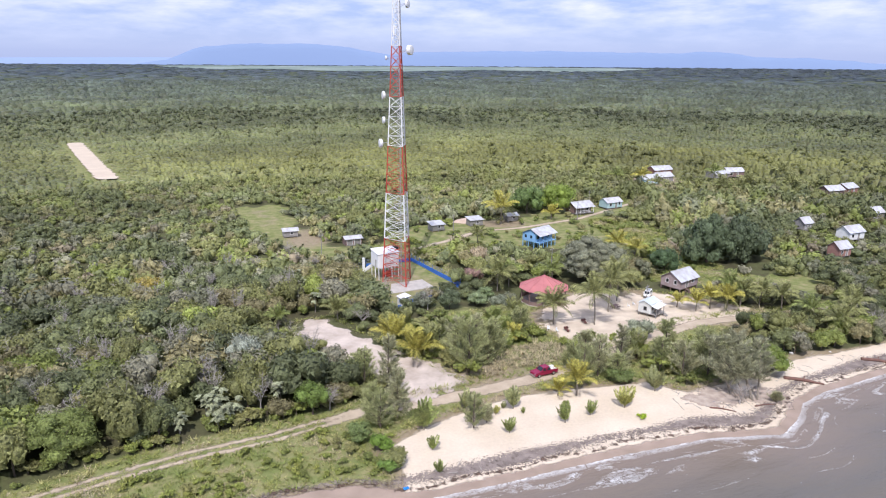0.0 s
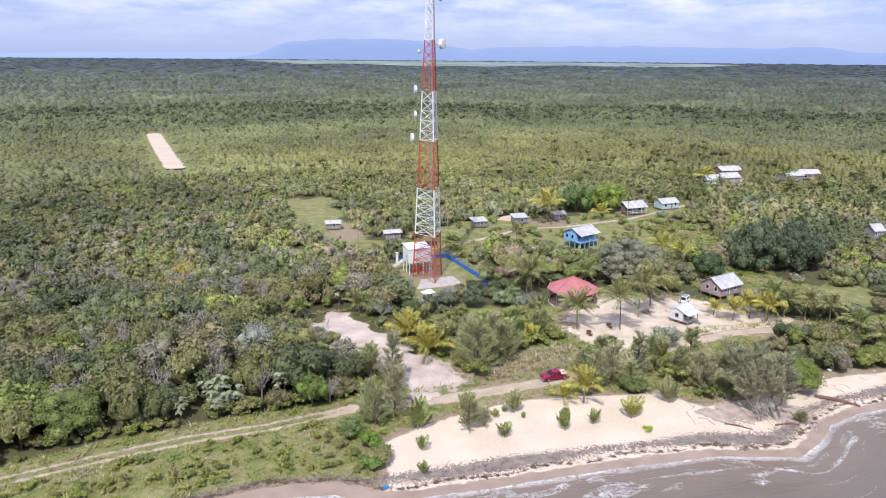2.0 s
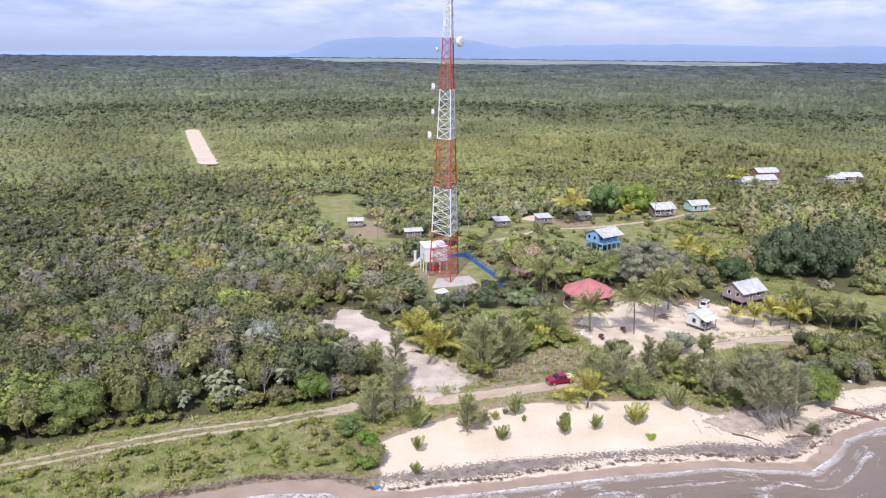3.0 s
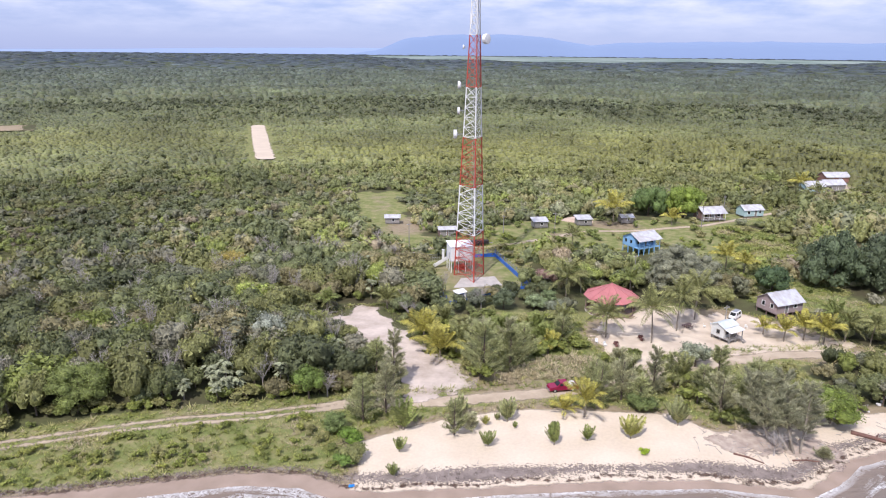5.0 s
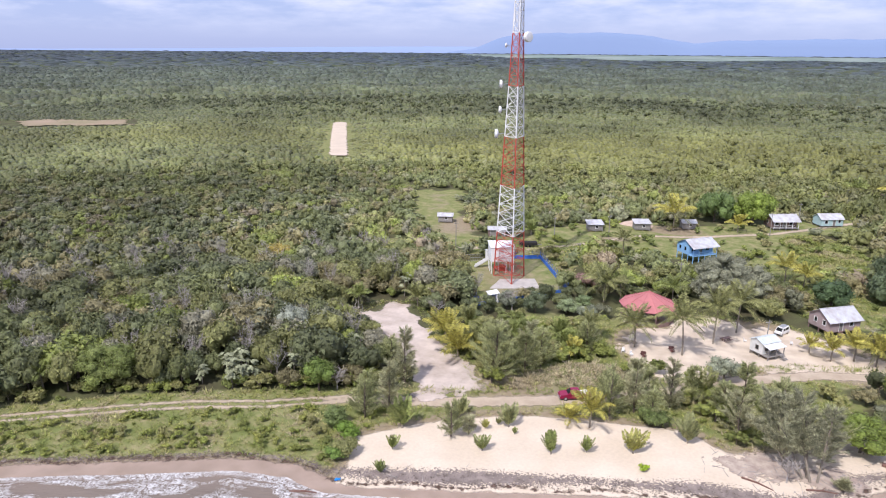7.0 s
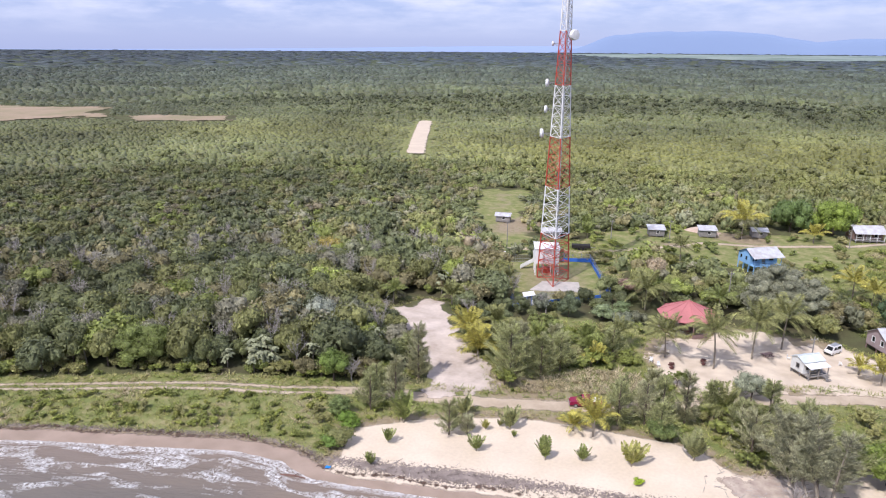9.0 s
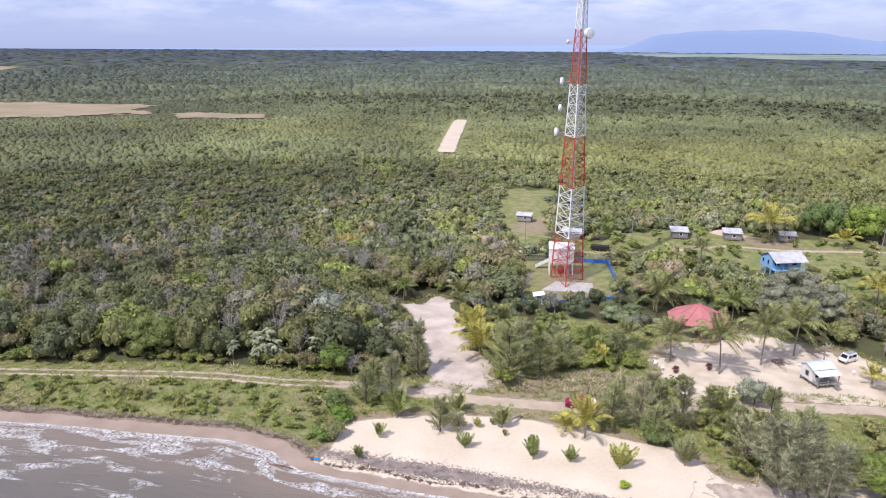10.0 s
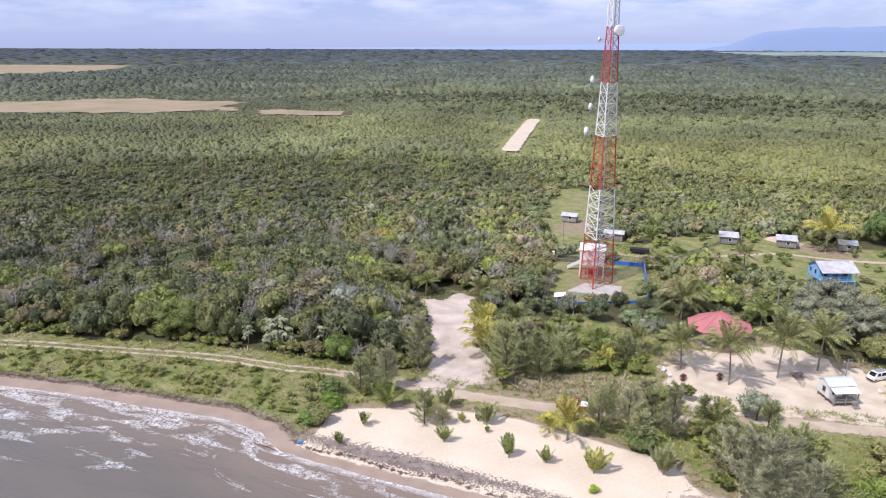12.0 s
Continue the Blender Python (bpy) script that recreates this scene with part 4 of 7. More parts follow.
PINK = material("faded_red_boards", (0.36, 0.20, 0.16), 0.85, vary=0.2, scale=1, fine=8, bump=0.2)
for vx, vy, vr, vw, vd, vm, vl in ((97, 333, 20, 8, 6, TEAL, "pale teal village house with a metal roof"), (106, 340, 24, 9, 6, GREY_WOOD, "grey village house with a pale metal roof"), (112, 364, 20, 11, 7, PINK, "faded red village house with a metal roof"), (138, 352, 24, 9, 7, GREY_WOOD, "grey village house with a patched metal roof"), (148, 358, 10, 9, 6, BROWN_WOOD, "brown village house with a patched metal roof"),
                                   (171, 306, 20, 9, 6, BROWN_WOOD, "brown village house under trees"), (181, 312, 30, 8, 6, PINK, "faded red village house under trees"), (160, 257, 20, 7, 5, GREY_WOOD, "grey village house under trees"), (134, 225, 24, 7, 5, WHITE_PAINT, "white village hut under trees"), (125, 238, 24, 4, 4, GREY_WOOD, "small grey village hut under trees"), (119, 204, 24, 5, 4, PINK, "small faded red hut at the edge of the village")):
    building("village_house", vx, vy, vr, vw, vd, 0.7, 3.3, 5.0, vm, ZINC, vl, "house", sheets=4, holes_front=[(-vw * 0.35, -vw * 0.2, 1.5, 2.5), (vw * 0.05, vw * 0.05 + 0.9, 0.7, 2.7)], group="village houses")

# round canopy with a red roof
CAN = (24.1, 162.2)
can = thing("round_pavilion", at_ground(*CAN), "open round pavilion with a faded red conical roof", "pavilion")
SIDES = 10
roof8 = part("roof", Geo().bar((0, 0, 6.3), (0, 0, 6.75), 0.16, 0.05, 8), ROOF_RED, can, "faded red conical roof")
for k in range(SIDES):
    a, b = (6.28319 * (k + q) / SIDES for q in (0.25, 1.25))
    r1, r2 = 6.15, 3.1
    ca, sa, cb, sb = math.cos(a), math.sin(a), math.cos(b), math.sin(b)
    part("roof_panel", Geo().slab([(r1 * ca, r1 * sa, 3.62), (r1 * cb, r1 * sb, 3.62), (r2 * cb, r2 * sb, 5.02), (r2 * ca, r2 * sa, 5.02)], 0.08), ROOF_RED, roof8)
    part("roof_panel", Geo().slab([(r2 * ca, r2 * sa, 5.04), (r2 * cb, r2 * sb, 5.04), (0.05 * cb, 0.05 * sb, 6.45), (0.05 * ca, 0.05 * sa, 6.45)], 0.08), ROOF_RED, roof8)
    part("hip_cap", Geo().bar((r1 * ca, r1 * sa, 3.66), (0.05 * ca, 0.05 * sa, 6.49), 0.07, 0.06, 5), ROOF_RED, roof8)
    part("post", Geo().bar((5.5 * ca, 5.5 * sa, -0.2), (5.5 * ca, 5.5 * sa, 3.8), 0.1, n=8), BROWN_WOOD, can)
    if k not in (7, 2):
        part("parapet", Geo().slab([(5.55 * ca, 5.55 * sa, 1.0), (5.55 * cb, 5.55 * sb, 1.0), (5.4 * cb, 5.4 * sb, 1.0), (5.4 * ca, 5.4 * sa, 1.0)], 1.2), BROWN_WOOD, can)
part("floor", Geo().bar((0, 0, -0.2), (0, 0, 0.12), 5.7, 5.7, 24), CONCRETE, can)
part("bar_counter", Geo().bar((0, 0, 0.12), (0, 0, 1.1), 1.6, 1.6, 12), BROWN_WOOD, can)


# ---- pickup ----
def pickup(x, y, rot):
    t = thing("pickup_truck", at_ground(x, y, rot, 0.04), "dark red double-cab pickup parked on the sandy track", "truck")
    g = Geo()
    prof = [(-2.55, 0.45), (-2.6, 0.72), (-2.45, 0.98), (-1.35, 1.12), (2.55, 1.12), (2.6, 0.5), (2.5, 0.42)]
    for s in (-1, 1):
        pts = [(px_, s * 0.88, pz) for px_, pz in prof]
        g.face(*(pts if s < 0 else pts[::-1]))
    for k in range(len(prof)):
        a, b = prof[k], prof[(k + 1) % len(prof)]
        if k == 3:
            a = prof[k]
            b = (1.0, 1.12)
        g.face((a[0], 0.88, a[1]), (b[0], 0.88, b[1]), (b[0], -0.88, b[1]), (a[0], -0.88, a[1]))
    g.box(1.0, 0.78, 0.7, 2.58, 0.879, 1.12).box(1.0, -0.879, 0.7, 2.58, -0.78, 1.12).box(1.0, -0.78, 0.6, 2.5, 0.78, 0.68)
    body = part("body", g, CAR_RED, t)
    c = Geo()
    cp = [(-1.25, 1.1), (-0.55, 1.7), (0.75, 1.72), (1.02, 1.1)]
    for s in (-1, 1):
        pts = [(px_, s * (0.84 if pz < 1.2 else 0.68), pz) for px_, pz in cp]
        c.face(*(pts if s < 0 else pts[::-1]))
    for k in range(3):
        a, b = cp[k], cp[k + 1]
        wa_, wb_ = (0.84 if a[1] < 1.2 else 0.68), (0.84 if b[1] < 1.2 else 0.68)
        c.face((a[0], wa_, a[1]), (b[0], wb_, b[1]), (b[0], -wb_, b[1]), (a[0], -wa_, a[1]))
    part("cab", c, CAR_RED, t)
    part("windscreen", Geo().slab([(-1.19, -0.72, 1.2), (-0.62, -0.62, 1.68), (-0.62, 0.62, 1.68), (-1.19, 0.72, 1.2)], 0.02), GLASS, t)
    part("rear_window", Geo().slab([(0.99, -0.7, 1.22), (0.99, 0.7, 1.22), (0.80, 0.6, 1.66), (0.80, -0.6, 1.66)], 0.02), GLASS, t)
    for s in (-1, 1):
        for a, b in ((-0.95, -0.12), (-0.02, 0.82)):
            part("side_window", Geo().slab([(a + 0.12, s * 0.845, 1.2), (b, s * 0.845, 1.2), (b - 0.08, s * 0.72, 1.62), (a + 0.35, s * 0.72, 1.62)], 0.02), GLASS, t)
        part("headlight", Geo().box(-2.56, s * 0.82 - 0.2 * (s > 0), 0.78, -2.42, s * 0.82 + 0.2 * (s < 0), 0.94), CHROME, t, "clear headlight")
        for wx_ in (-1.6, 1.6):
            w = part("wheel", Geo().bar((wx_, s * 0.66, 0.36), (wx_, s * 0.90, 0.36), 0.2, 0.2, 12), CHROME, t)
            part("tyre", Geo().bar((wx_, s * 0.64, 0.36), (wx_, s * 0.885, 0.36), 0.36, 0.35, 16), TYRE, w)
        part("mirror", Geo().box(-0.98, s * 0.86, 1.15, -0.86, s * 1.05, 1.32), CAR_RED, t)
    part("bumper", Geo().box(-2.68, -0.85, 0.42, -2.5, 0.85, 0.62), CHROME, t)
    part("bumper", Geo().box(2.55, -0.85, 0.45, 2.7, 0.85, 0.6), CHROME, t)
    part("tailgate", Geo().box(2.5, -0.78, 0.6, 2.58, 0.78, 1.12), CAR_RED, t)
    part("load", Geo().box(1.1, -0.7, 0.69, 2.3, 0.6, 1.25).box(1.3, -0.5, 1.25, 2.0, 0.3, 1.5), WHITE_PAINT, t, "white sacks in the load bed")


pickup(18.6, 120.0, 28)


# ---- small things ----
def log(x0, y0, x1, y1, r, label):
    z0, z1 = gz(x0, y0), gz(x1, y1)
    t = thing("driftwood_log", pose(0, 0, 0), label, "log", "driftwood")
    g = Geo().bar((x0, y0, z0 + r * 0.7), (x0 * 0.5 + x1 * 0.5, y0 * 0.5 + y1 * 0.5 + 0.2, (z0 + z1) / 2 + r * 1.0), r, r * 0.85, 8)
    g.bar((x0 * 0.5 + x1 * 0.5, y0 * 0.5 + y1 * 0.5 + 0.2, (z0 + z1) / 2 + r * 1.0), (x1, y1, z1 + r * 0.5), r * 0.85, r * 0.5, 8)
    part("trunk", g, DRIFT, t)
    part("branch_stub", Geo().bar(((x0 + x1) / 2, (y0 + y1) / 2 + 0.2, (z0 + z1) / 2 + r), ((x0 + x1) / 2 + 0.4, (y0 + y1) / 2 + 0.8, (z0 + z1) / 2 + r * 2.6), r * 0.4, r * 0.2, 5), DRIFT, t)


log(63.0, 119.4, 69.6, 117.6, 0.34, "long dark driftwood log on the sand")
log(82.5, 128.4, 88.5, 127.0, 0.34, "long dark driftwood log on the sand")
log(-9.5, 79.6, -6.0, 80.8, 0.16, "thin dark driftwood branch at the waterline")
log(45, 107.6, 49.0, 106.4, 0.16, "grey driftwood branch under the shore trees")
log(53, 108.4, 56.8, 109.6, 0.15, "grey driftwood branch under the shore trees")
scrap = thing("tarpaulin_scrap", at_ground(-5.0, 84.3, 20, 0.06), "crumpled scrap of blue tarpaulin on the shore", "tarpaulin")
sg = Geo()
for i in range(4):
    for j in range(3):
        z = [[0.05 + 0.22 * abs(noise.noise((0.9 * a, 1.3 * b, 2))) for b in (j, j + 1)] for a in (i, i + 1)]
        sg.face((i * 0.2 - 0.4, j * 0.2 - 0.3, z[0][0]), (i * 0.2 - 0.2, j * 0.2 - 0.3, z[1][0]), (i * 0.2 - 0.2, j * 0.2 - 0.1, z[1][1]), (i * 0.2 - 0.4, j * 0.2 - 0.1, z[0][1]))
part("sheet", sg, TARP, scrap)


def utility_pole(x, y, h, arm=False):
    t = thing("utility_pole", at_ground(x, y, 40), "slender grey wooden utility pole", "pole", "utility poles")
    part("shaft", Geo().bar((0, 0, -0.3), (0, 0, h), 0.14, 0.09, 8), GREY_WOOD, t)
    part("crossarm", Geo().box(-0.7, -0.06, h - 0.6, 0.7, 0.06, h - 0.48), GREY_WOOD, t)
    for k in (-0.6, 0.6):
        part("insulator", Geo().bar((k, 0, h - 0.48), (k, 0, h - 0.3), 0.05, 0.03, 6), WHITE_PAINT, t)


for ux, uy, uh in ((28.6, 180.5, 8.5), (-36.5, 197.5, 7.5), (-12.5, 219, 7), (2.5, 228, 7), (48.5, 251.5, 7.5), (47.8, 157, 6.0), (57.5, 276, 7)):
    utility_pole(ux, uy, uh)


def rock(x, y, r, seed, mat, name="stone", label="pale rough stone on the sand"):
    rng_ = random.Random(seed)
    t = thing(name, at_ground(x, y, rng_.uniform(0, 360)), label, name, "stones")
    bm = bmesh.new()
    bmesh.ops.create_icosphere(bm, subdivisions=1, radius=r)
    for v_ in bm.verts:
        v_.co *= rng_.uniform(0.75, 1.2)
        v_.co.z = max(v_.co.z * 0.7 + r * 0.35, -0.05)
    me_ = bpy.data.meshes.new(name)
    bm.to_mesh(me_)
    bm.free()
    me_.materials.append(mat)
    part("block", me_, None, t)


for k, (rx_, ry_, rr) in enumerate([(69.6, 130.4, 0.45), (71.3, 133.5, 0.4), (73.0, 136.3, 0.5), (74.6, 139.0, 0.35), (77.0, 142.8, 0.5), (76.0, 141.0, 0.3), (70.5, 131.8, 0.3), (67.5, 127.5, 0.25), (78.0, 131.5, 0.3)]):
    rock(rx_, ry_, rr, k, ROCK)


def plastic_chair(x, y, rot):
    t = thing("garden_chair", at_ground(x, y, rot, 0.03), "white plastic garden chair on the sand", "chair", "yard chairs")
    part("seat", Geo().box(-0.26, -0.26, 0.40, 0.26, 0.26, 0.45), WHITE_PAINT, t)
    part("backrest", Geo().slab([(-0.26, 0.24, 0.95), (0.26, 0.24, 0.95), (0.26, 0.30, 0.95), (-0.26, 0.30, 0.95)], 0.5), WHITE_PAINT, t)
    for a in (-0.22, 0.22):
        for b in (-0.22, 0.22):
            part("leg", Geo().box(a - 0.03, b - 0.03, -0.02, a + 0.03, b + 0.03, 0.40), WHITE_PAINT, t)


for k, (qx, qy) in enumerate([(22.6, 142.5), (24.4, 141.5), (44.0, 158.2), (45.6, 159.4), (52.5, 160.5)]):
    plastic_chair(qx, qy, 40 * k)


def small_van(x, y, rot):
    t = thing("minivan", at_ground(x, y, rot, 0.03), "small white minivan parked on the sandy yard", "van")
    prof = [(-1.7, 0.35), (-1.72, 0.85), (-1.45, 1.0), (-0.95, 1.72), (1.45, 1.76), (1.68, 1.0), (1.7, 0.35)]
    g = Geo()
    for s in (-1, 1):
        pts = [(px_, s * (0.74 if pz < 1.2 else 0.64), pz) for px_, pz in prof]
        g.face(*(pts if s < 0 else pts[::-1]))
    for k in range(len(prof)):
        a, b = prof[k], prof[(k + 1) % len(prof)]
        wa_, wb_ = (0.74 if a[1] < 1.2 else 0.64), (0.74 if b[1] < 1.2 else 0.64)
        g.face((a[0], wa_, a[1]), (b[0], wb_, b[1]), (b[0], -wb_, b[1]), (a[0], -wa_, a[1]))
    part("body", g, WHITE_PAINT, t)
    part("windscreen", Geo().slab([(-1.43, -0.62, 1.08), (-1.02, -0.56, 1.66), (-1.02, 0.56, 1.66), (-1.43, 0.62, 1.08)], 0.02), GLASS, t)
    part("rear_window", Geo().slab([(1.68, 0.6, 1.08), (1.50, 0.55, 1.62), (1.50, -0.55, 1.62), (1.68, -0.6, 1.08)], 0.02), GLASS, t)
    part("roof_rack", Geo().box(-0.7, -0.5, 1.80, 1.2, 0.5, 1.86), GALV, t)
    for s in (-1, 1):
        for a, b in ((-0.95, -0.1), (0.0, 1.3)):
            part("side_window", Geo().slab([(a, s * 0.735, 1.08), (b, s * 0.735, 1.08), (b - 0.05, s * 0.665, 1.6), (a + 0.2, s * 0.665, 1.6)], 0.02), GLASS, t)
        part("headlight", Geo().box(-1.75, s * 0.6 - 0.12, 0.62, -1.70, s * 0.6 + 0.12, 0.8), CHROME, t, "clear headlight")
        for wx_ in (-1.1, 1.1):
            w = part("wheel", Geo().bar((wx_, s * 0.58, 0.29), (wx_, s * 0.77, 0.29), 0.16, 0.16, 12), CHROME, t)
            part("tyre", Geo().bar((wx_, s * 0.56, 0.29), (wx_, s * 0.755, 0.29), 0.29, 0.28, 14), TYRE, w)
    part("bumper", Geo().box(-1.80, -0.7, 0.3, -1.68, 0.7, 0.48), DARK, t)


small_van(50.8, 166.0, 62)
tableob = thing("picnic_table", at_ground(40.5, 157.0, 50, 0.03), "dark wooden picnic table under the palms", "table")
part("tabletop", Geo().box(-1.0, -0.45, 0.70, 1.0, 0.45, 0.76), BROWN_WOOD, tableob)
for s in (-1, 1):
    part("bench", Geo().box(-1.0, s * 0.8 - 0.14, 0.42, 1.0, s * 0.8 + 0.14, 0.47), BROWN_WOOD, tableob)
    part("trestle", Geo().box(s * 0.7 - 0.05, -0.85, 0.3, s * 0.7 + 0.05, 0.85, 0.415).box(s * 0.7 - 0.05, -0.3, -0.02, s * 0.7 + 0.05, -0.2, 0.70).box(s * 0.7 - 0.05, 0.2, -0.02, s * 0.7 + 0.05, 0.3, 0.70), BROWN_WOOD, tableob)
heap = thing("earth_mound", at_ground(7.5, 247.5), "heap of pale pinkish earth behind the sheds", "mound")
bm = bmesh.new()
bmesh.ops.create_grid(bm, x_segments=18, y_segments=10, size=1.0)
for v_ in bm.verts:
    r_ = math.hypot(v_.co.x, v_.co.y)
    v_.co = Vector((v_.co.x * 5.5, v_.co.y * 2.6, max(-0.1, 1.5 * (1 - r_ * r_)) + 0.25 * noise.noise((v_.co.x * 4, v_.co.y * 4, 0)) * (r_ < 0.95)))
me_ = bpy.data.meshes.new("mound")
bm.to_mesh(me_)
bm.free()
me_.materials.append(material("heaped_earth", (0.55, 0.42, 0.33), 0.95, vary=0.2, scale=0.8, fine=4, bump=0.5))
part("mound", me_, None, heap)
trailer = thing("cargo_trailer", at_ground(-17.0, 206.5, 25), "dark flatbed trailer parked on the back road", "trailer")
part("bed", Geo().box(-2.6, -1.0, 0.7, 2.6, 1.0, 1.5), DARK, trailer)
part("drawbar", Geo().box(2.6, -0.1, 0.6, 4.0, 0.1, 0.72), GALV, trailer)
for s in (-1, 1):
    for a in (-0.6, 0.5):
        part("wheel", Geo().bar((a, s * 0.85, 0.36), (a, s * 1.05, 0.36), 0.38, 0.38, 12), TYRE, trailer)


# ---- plants ----
GREENS = [(0.157, 0.172, 0.068), (0.205, 0.209, 0.074), (0.127, 0.143, 0.064), (0.243, 0.215, 0.102), (0.254, 0.241, 0.160), (0.221, 0.254, 0.062), (0.178, 0.182, 0.108), (0.243, 0.197, 0.130)]
GREEN_ODDS = [0.24, 0.2, 0.18, 0.13, 0.09, 0.07, 0.07, 0.02]


def leaf_quads(rng, centres, radii, n, size, up=0.25, rough=0.7):
    """Sprays of leaves on the skin of several lobes, as small bent quads."""
    k = rng.integers(0, len(centres), n)
    d = rng.normal(size=(n, 3))
    d[:, 2] = np.where(d[:, 2] < -0.35, -d[:, 2], d[:, 2])
    d /= np.linalg.norm(d, axis=1)[:, None]
    p = centres[k] + d * radii[k] * rng.uniform(0.72, 1.08, (n, 1))
    nrm = d + rng.normal(size=(n, 3)) * rough + np.array([0, 0, up])
    nrm /= np.linalg.norm(nrm, axis=1)[:, None]
    a = np.cross(nrm, rng.normal(size=(n, 3)))
    a /= np.linalg.norm(a, axis=1)[:, None]
    b = np.cross(nrm, a)
    s = size * rng.uniform(0.55, 1.3, (n, 1))
    w = s * rng.uniform(0.5, 1.0, (n, 1))
    q = np.stack([p - a * s * 0.5 - b * w * 0.2, p + b * w * 0.5 - a * s * 0.05, p + a * s * 0.5 + nrm * s * 0.12, p - b * w * 0.5 + a * s * 0.1], 1)
    return q.reshape(-1, 3), np.arange(4 * n).reshape(n, 4)


def leaf_tris(rng, centres, radii, n, size):
    """Small sprays of leaves, as triangles, on the skin of several lobes."""
    k = rng.integers(0, len(centres), n)
    d = rng.normal(size=(n, 3))
    d[:, 2] = np.where(d[:, 2] < -0.3, -d[:, 2], d[:, 2])
    d /= np.linalg.norm(d, axis=1)[:, None]
    p = centres[k] + d * radii[k] * rng.uniform(0.78, 1.22, (n, 1))
    nrm = d + rng.normal(size=(n, 3)) * 0.75 + np.array([0, 0, 0.3])
    nrm /= np.linalg.norm(nrm, axis=1)[:, None]
    a = np.cross(nrm, rng.normal(size=(n, 3)))
    a /= np.linalg.norm(a, axis=1)[:, None]
    b = np.cross(nrm, a)
    s = size * rng.uniform(0.6, 1.4, (n, 1))
    q = np.stack([p - a * s * 0.5, p + b * s * 0.62, p + a * s * 0.55 - b * s * 0.2], 1)
    return q.reshape(-1, 3), np.arange(3 * n).reshape(n, 3)


def ball(rng, rings, sides, jag):
    """A lumpy ball of unit radius."""
    v = [(0, 0, 1.0)]
    for r in range(1, rings):
        th = math.pi * 0.82 * r / (rings - 1)
        for q in range(sides):
            w = 2 * math.pi * (q + 0.5 * (r % 2)) / sides
            k = rng.uniform(1 - jag, 1 + jag)
            v.append((k * math.sin(th) * math.cos(w), k * math.sin(th) * math.sin(w), k * math.cos(th)))
    f = [(0, 1 + q, 1 + (q + 1) % sides) for q in range(sides)]
    for r in range(rings - 2):
        for q in range(sides):
            i, j = 1 + r * sides + q, 1 + r * sides + (q + 1) % sides
            f += [(i, i + sides, j + sides), (i, j + sides, j)]
    return np.array(v), np.array(f)


def crown(rng, n, size, lobes=7, flat=0.8, rings=5, sides=7, fat=1.0, core=0.84):
    """A crown of unit radius, its foot at z = 0 and its top near z = 1.7: lobes of foliage with sprays standing off them."""
    c = np.zeros((lobes, 3))
    ang = rng.uniform(0, 2 * math.pi, lobes)
    rad = np.sqrt(rng.uniform(0.05, 1, lobes)) * 0.66
    c[:, 0], c[:, 1] = rad * np.cos(ang), rad * np.sin(ang)
    c[:, 2] = 1.14 - 0.66 * rad + rng.uniform(-0.25, 0.22, lobes)
    r = fat * rng.uniform(0.27, 0.50, (lobes, 1)) * np.array([1, 1, flat])
    vs, fs, off = [], [], 0
    for k in range(lobes):
        bv, bf = ball(rng, rings, sides, 0.2)
        vs.append(bv * r[k] * core + c[k])
        fs.append(bf + off)
        off += len(bv)
    tv, tf = leaf_tris(rng, c, r, n, size)
    return np.vstack(vs + [tv]), np.vstack(fs + [tf + off])


def limbs(rng, n=5, h=1.1):
    g = Geo()
    g.bar((0, 0, -0.15), (0.03, 0.02, 0.55), 0.05, 0.035, 6)
    for k in range(n):
        a = 2 * math.pi * k / n + rng.uniform(-0.4, 0.4)
        e = (0.55 * math.cos(a), 0.55 * math.sin(a), h * rng.uniform(0.75, 1.1))
        m = (0.22 * math.cos(a), 0.22 * math.sin(a), 0.68)
        g.bar((0.03, 0.02, 0.5), m, 0.03, 0.02, 4).bar(m, e, 0.02, 0.006, 4)
    return g


def tiled(col, n):
    return np.tile(np.array((*col, 1.0)), (n, 1))


def join(templates, pos, rot, scl, pick, tints):
    """Many plants in one mesh: each takes a template, a turn, a size and a colour."""
    vs, fs, ts, off = [], [], [], 0
    for i, (v, f) in enumerate(templates):
        sel = np.nonzero(pick == i)[0]
        if not len(sel):
            continue
        c, s = np.cos(rot[sel])[:, None], np.sin(rot[sel])[:, None]
        x = (v[None, :, 0] * c - v[None, :, 1] * s) * scl[sel, 0:1] + pos[sel, 0:1]
        y = (v[None, :, 0] * s + v[None, :, 1] * c) * scl[sel, 0:1] + pos[sel, 1:2]
        z = v[None, :, 2] * scl[sel, 1:2] + pos[sel, 2:3]
        vs.append(np.stack([x, y, z], 2).reshape(-1, 3))
        fs.append((f[None] + (np.arange(len(sel)) * len(v))[:, None, None] + off).reshape(-1, f.shape[1]))
        ts.append(np.repeat(tints[sel], len(v), 0))
        off += len(sel) * len(v)
    return np.vstack(vs), np.vstack(fs), np.vstack(ts)


